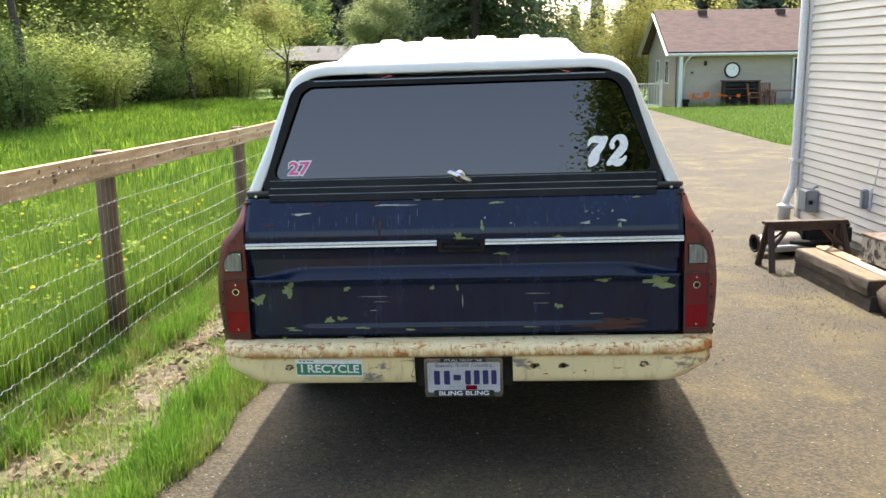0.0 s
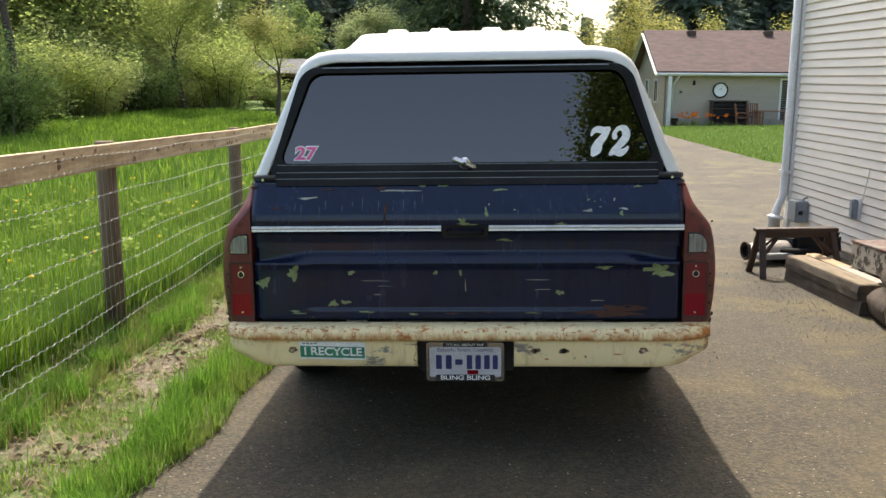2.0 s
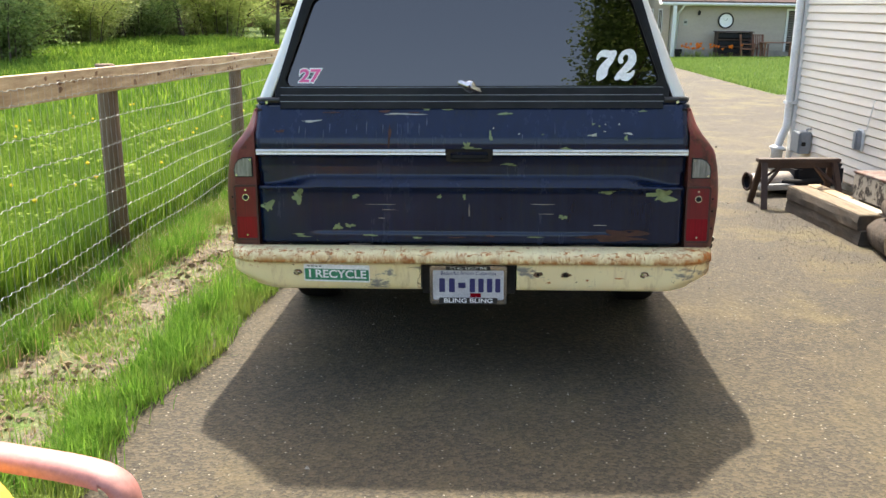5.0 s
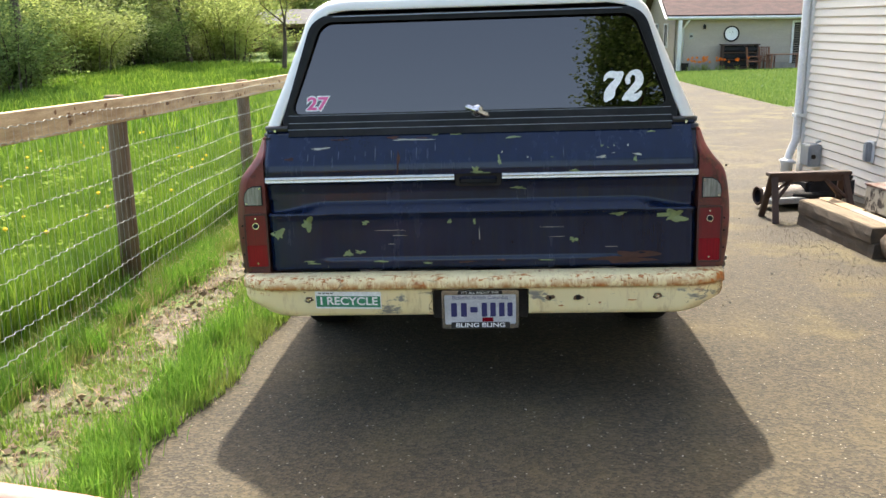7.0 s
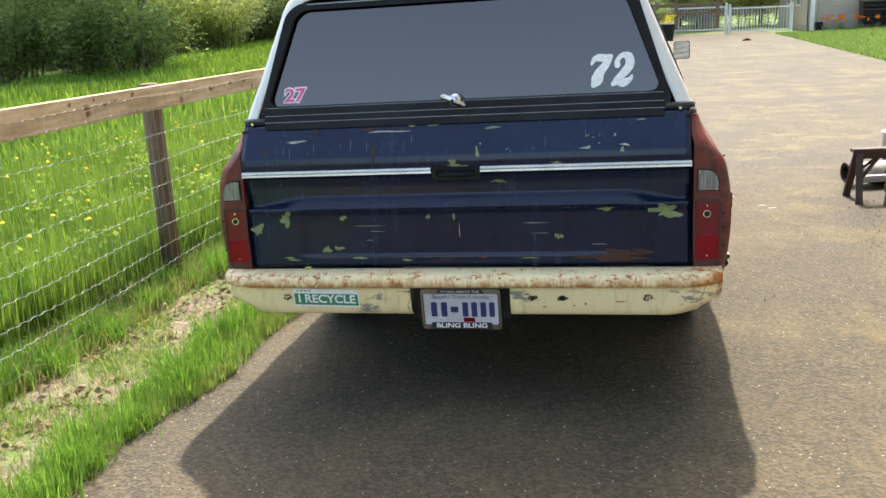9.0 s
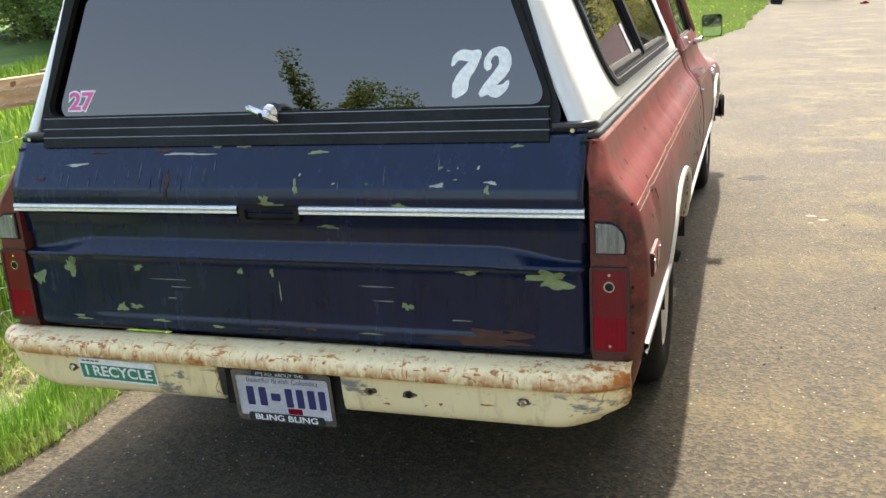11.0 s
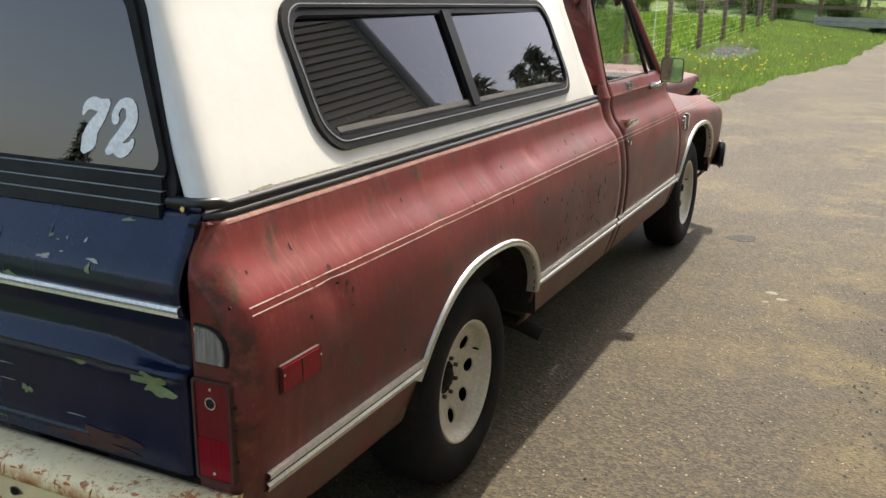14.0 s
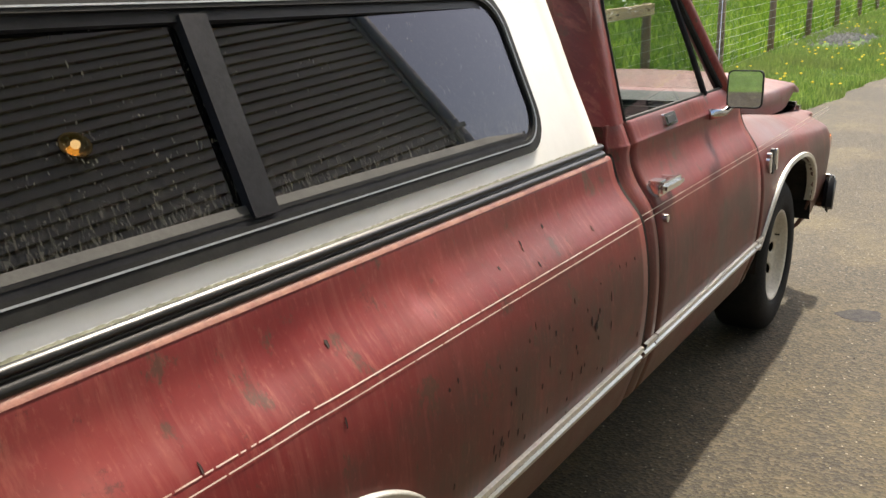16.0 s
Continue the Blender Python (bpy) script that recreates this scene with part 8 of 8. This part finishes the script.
for ob, x, y, t, k in ((st, -15.0, 47.0, 40, 1.0), (st, -21.0, 39.0, 250, 1.55), (st, -20.0, 46.5, 10, 0.95), (st, -16.6, 44.0, 130, 1.1), (su, -18.0, 46.0, 80, 1.1), (st, -23.0, 44.5, 150, 1.45), (st, -27.5, 41.0, 210, 1.5), (su, -28.0, 34.0, 10, 1.55), (st, -22.5, 33.0, 300, 1.25), (su, -32.0, 38.0, 100, 1.7), (st, -33.0, 29.0, 120, 1.5), (st, -26.0, 30.0, 20, 1.35), (su, -7.5, 60.0, 33, 0.8), (su, 4.0, 62.0, 77, 0.8), (su, -14.0, 64.0, 120, 1.0)):
    again(ob, x, y, t, k)
# conifers
conifer("great fir with drooping boughs and a stout trunk", 31, upright(-1.6, 57.0), 27.0, 22.0, 0.14, 1.0, 0.36, 0.32, 5, NEEDLE_L, 0.55)
ca = conifer("tall dark fir on the far hillside", 32, upright(-14.0, 95.0), 22.0, 15.5, 0.0, 1.0, 0.40, 0.85, 3)
cb = conifer("slender dark fir on the far hillside", 33, upright(-20.0, 100.0), 18.0, 13.0, 0.0, 1.0, 0.38, 0.8, 3)
rngc = random.Random(4)
k = 0
for row_y, lo, hi, n in ((88, -52, -17, 11), (82, -19, -5, 8), (102, -64, -5, 17), (96, 3, 46, 17), (110, 8, 64, 17), (126, -44, 44, 20)):
    for i in range(n):
        x = lo + (hi - lo) * (i + rngc.uniform(0.1, 0.9)) / n
        s = rngc.uniform(0.55, 0.85) if row_y < 110 else rngc.uniform(0.6, 0.95)
        edge = row_y * 0.15
        if 2 < x < edge:
            s *= 0.60
        elif x >= edge:
            s *= 1.5
        elif x < -24:
            s *= 0.55
        again((ca, cb)[k % 2], x, row_y + rngc.uniform(-3, 3), rngc.uniform(0, 360), s)
        k += 1
# the wooded line that closes the view all round, behind the camera too
for i in range(16):
    a = math.pi * (1.08 + 0.84 * i / 15)
    again(cb if i % 3 else ca, 75 * math.cos(a), 70 * math.sin(a), i * 40, 0.42)

# ---- grass ----
def blades(name, n, where, height, width, material, seed, lean=0.35, label=""):
    """Single blades, each a tapering bent strip; where(rng, n) gives x, y arrays in the drive's frame."""
    rng = np.random.default_rng(seed)
    x, y, hs = where(rng, n)
    n = len(x)
    if n == 0:
        return None
    base = np.array([site(a, b, -0.012) for a, b in zip(x, y)])
    a = rng.uniform(0, 2 * np.pi, n)
    h = height * hs * rng.uniform(0.5, 1.25, n)
    w = width * rng.uniform(0.6, 1.3, n)
    side = np.stack([np.cos(a), np.sin(a), np.zeros(n)], 1) * w[:, None]
    bend = np.stack([-np.sin(a), np.cos(a), np.zeros(n)], 1) * (h * np.abs(rng.normal(0, lean, n)))[:, None]
    up = np.array([0, 0, 1.0])
    mid = base + bend * 0.35 + up * (h * 0.6)[:, None]
    tip = base + bend + up * (h * (1 - 0.15 * rng.random(n)))[:, None]
    v = np.stack([base - side, base + side, mid + side * 0.7, mid - side * 0.7, tip], 1).reshape(-1, 3)
    i = np.arange(n) * 5
    loops = np.stack([i, i + 1, i + 2, i + 3, i + 3, i + 2, i + 4], 1).ravel()
    me = bpy.data.meshes.new(name)
    me.vertices.add(len(v))
    me.vertices.foreach_set("co", v.ravel())
    me.loops.add(len(loops))
    me.loops.foreach_set("vertex_index", loops)
    me.polygons.add(2 * n)
    me.polygons.foreach_set("loop_start", np.stack([np.arange(n) * 7, np.arange(n) * 7 + 4], 1).ravel())
    me.update(calc_edges=True)
    me.materials.append(material)
    return tagged(new(name, me), label, "grass", kind="stuff")


def patchy(x, y, s, seed):
    return np.array([noise.noise(Vector((a * s, b * s, seed))) for a, b in zip(x, y)])


def meadow_near(rng, n):
    x = -2.30 - 4.2 * rng.random(n) ** 1.3
    y = rng.uniform(-2.2, 9.0, n)
    return x, y, 0.75 + 0.5 * patchy(x, y, 0.9, 1.0) + 0.3 * (x > -2.5)


def meadow_mid(rng, n):
    y = rng.uniform(6.0, 36.0, n)
    x = rng.uniform(-16.0, -2.4, n)
    return x, y, 0.8 + 0.5 * patchy(x, y, 0.4, 2.0)


def verge_near(rng, n):
    y = rng.uniform(-3.2, 7.5, n)
    x = -1.02 - 1.30 * rng.random(n)
    edge = np.array([road_left(b) for b in y])
    pn = patchy(x, y, 1.9, 3.0)
    keep = (x < edge + 0.035) & ((pn > 0.07) | (x > edge - 0.33 - 0.25 * pn) | (x < -1.98) | (rng.random(n) < 0.10))
    x, y, edge = x[keep], y[keep], edge[keep]
    hs = 0.55 + 0.9 * (x < -1.95) + 0.25 * (x > edge - 0.3) + 0.45 * (x > edge - 0.13) + 0.2 * patchy(x, y, 3.0, 4.0)
    return x, y, hs


def verge_far(rng, n):
    y = 6.5 + 30 * rng.random(n) ** 1.25
    edge = np.array([road_left(b) for b in y])
    x = -2.3 + (edge + 2.3) * rng.random(n)
    pn = patchy(x, y, 0.8, 6.0)
    keep = ~((np.abs(x + 1.45) < 0.5) & (np.abs(y - 21.5) < 1.6))
    return x[keep], y[keep], (0.8 + 0.6 * pn)[keep]


def lawn(rng, n):
    y = rng.uniform(15.5, 39.0, n)
    x = 6.3 + 9 * rng.random(n) ** 1.4
    edge = np.array([road_right(b) for b in y])
    keep = x > edge
    return x[keep], y[keep], np.ones(keep.sum())


blades("tall_grass", 90000, meadow_near, 0.42, 0.0038, BLADE, 1, 0.35, "tall lush spring grass behind the fence")
blades("meadow_grass", 60000, meadow_mid, 0.34, 0.018, BLADE, 2, 0.4, "meadow grass running up to the thicket")
blades("verge_grass", 90000, verge_near, 0.085, 0.0028, BLADE_V, 3, 0.5, "thin patchy grass on the verge")
def tufts(rng, n):
    """Thick tufts along the drive's edge and at the foot of the fence."""
    c = rng.integers(0, 150, n)
    cy = np.random.default_rng(40).uniform(-3.2, 7.0, 150)
    off = np.random.default_rng(41).random(150)
    edge = np.array([road_left(b) for b in cy])
    cx = np.where(np.arange(150) % 2 == 0, edge - 0.02 - 0.26 * off ** 1.5, -1.92 - 0.30 * off)
    size = np.random.default_rng(42).uniform(0.6, 1.3, 150)
    return cx[c] + rng.normal(0, 0.045, n) * size[c], cy[c] + rng.normal(0, 0.055, n) * size[c], size[c]


blades("grass_tufts", 30000, tufts, 0.15, 0.0026, leaf_mat("tuft_blade", (0.070, 0.190, 0.018), (0.24, 0.40, 0.060), 0.45), 9, 0.55, "lush grass tufts along the verge")
blades("dry_grass", 7000, lambda r, n: (lambda x, y: (x, y, 0.5 + 0.6 * (x < -1.9)))(-1.3 - 1.2 * r.random(n), r.uniform(-3, 6, n)), 0.12, 0.0028, STRAW, 4, 1.1, "dry straw among the verge grass")
blades("far_verge_grass", 62000, verge_far, 0.15, 0.007, BLADE_F, 5, 0.45, "grass verge with dandelions beyond the truck")
blades("lawn_grass", 40000, lawn, 0.09, 0.012, leaf_mat("lawn_blade", (0.10, 0.18, 0.035), (0.22, 0.30, 0.075), 0.4), 6, 0.4, "mown green lawn before the house")


def weeds(rng, n):
    x = -2.4 - 3.4 * rng.random(n)
    y = rng.uniform(-1.5, 8.5, n)
    return x, y


# broad-leaved weeds in the tall grass, and dandelions
rngw = np.random.default_rng(8)
wx, wy = weeds(rngw, 150)
leaf_cloud("weeds", [(np.array(site(a, b, 0.22)), 0.16) for a, b in zip(wx, wy)], 4200, 1.0, 0.042, leaf_mat("weed_leaf", (0.16, 0.28, 0.03), (0.34, 0.42, 0.08), 0.4), None, 8, 1.0)
tagged(bpy.data.objects["weeds"], "broad-leaved weeds among the tall grass", "weeds", kind="stuff")
dv, df = [], []
rngd = random.Random(12)
for k in range(250):
    if k < 180:
        y = 13 + 20 * rngd.random() ** 1.3
        x = -2.2 + (road_left(y) + 2.1) * rngd.random()
        if noise.noise(Vector((x * 0.9, y * 0.5, 3.3))) < 0.12 and rngd.random() < 0.85:
            continue
        z, r = rngd.uniform(0.08, 0.16), 0.024
    else:
        x, y, z, r = -2.4 - 3.5 * rngd.random(), rngd.uniform(-1, 9), rngd.uniform(0.25, 0.45), 0.017
    c = site(x, y, z)
    b = len(dv)
    dv += [c + Vector((r * math.cos(a), r * math.sin(a), 0.006 * (q % 2))) for q, a in enumerate([6.283 * q / 8 for q in range(8)])] + [c + Vector((0, 0, 0.016)), c - Vector((0, 0, 0.014))]
    for q in range(8):
        df += [(b + q, b + (q + 1) % 8, b + 8), (b + (q + 1) % 8, b + q, b + 9)]
tagged(raw("dandelions", dv, df, surf("dandelion_yellow", (0.80, 0.60, 0.01), (0.75, 0.50, 0.01), 20, 0.8, 0, 90, 0.0)), "yellow dandelions dotted through the grass", "dandelions", kind="stuff")
# dead leaves on the verge
lv_rng = np.random.default_rng(14)
ly = lv_rng.uniform(-3, 3.5, 260)
leaf_cloud("leaf_litter", [(np.array(site(-1.35 - 0.85 * lv_rng.random(), b, 0.012)), 0.12) for b in ly], 2600, 1.0, 0.03, leaf_mat("dead_leaf", (0.10, 0.07, 0.045), (0.27, 0.20, 0.13), 0.1), None, 15, 0.06)
tagged(bpy.data.objects["leaf_litter"], "dead brown leaves strewn over the verge", "leaf litter", kind="stuff")
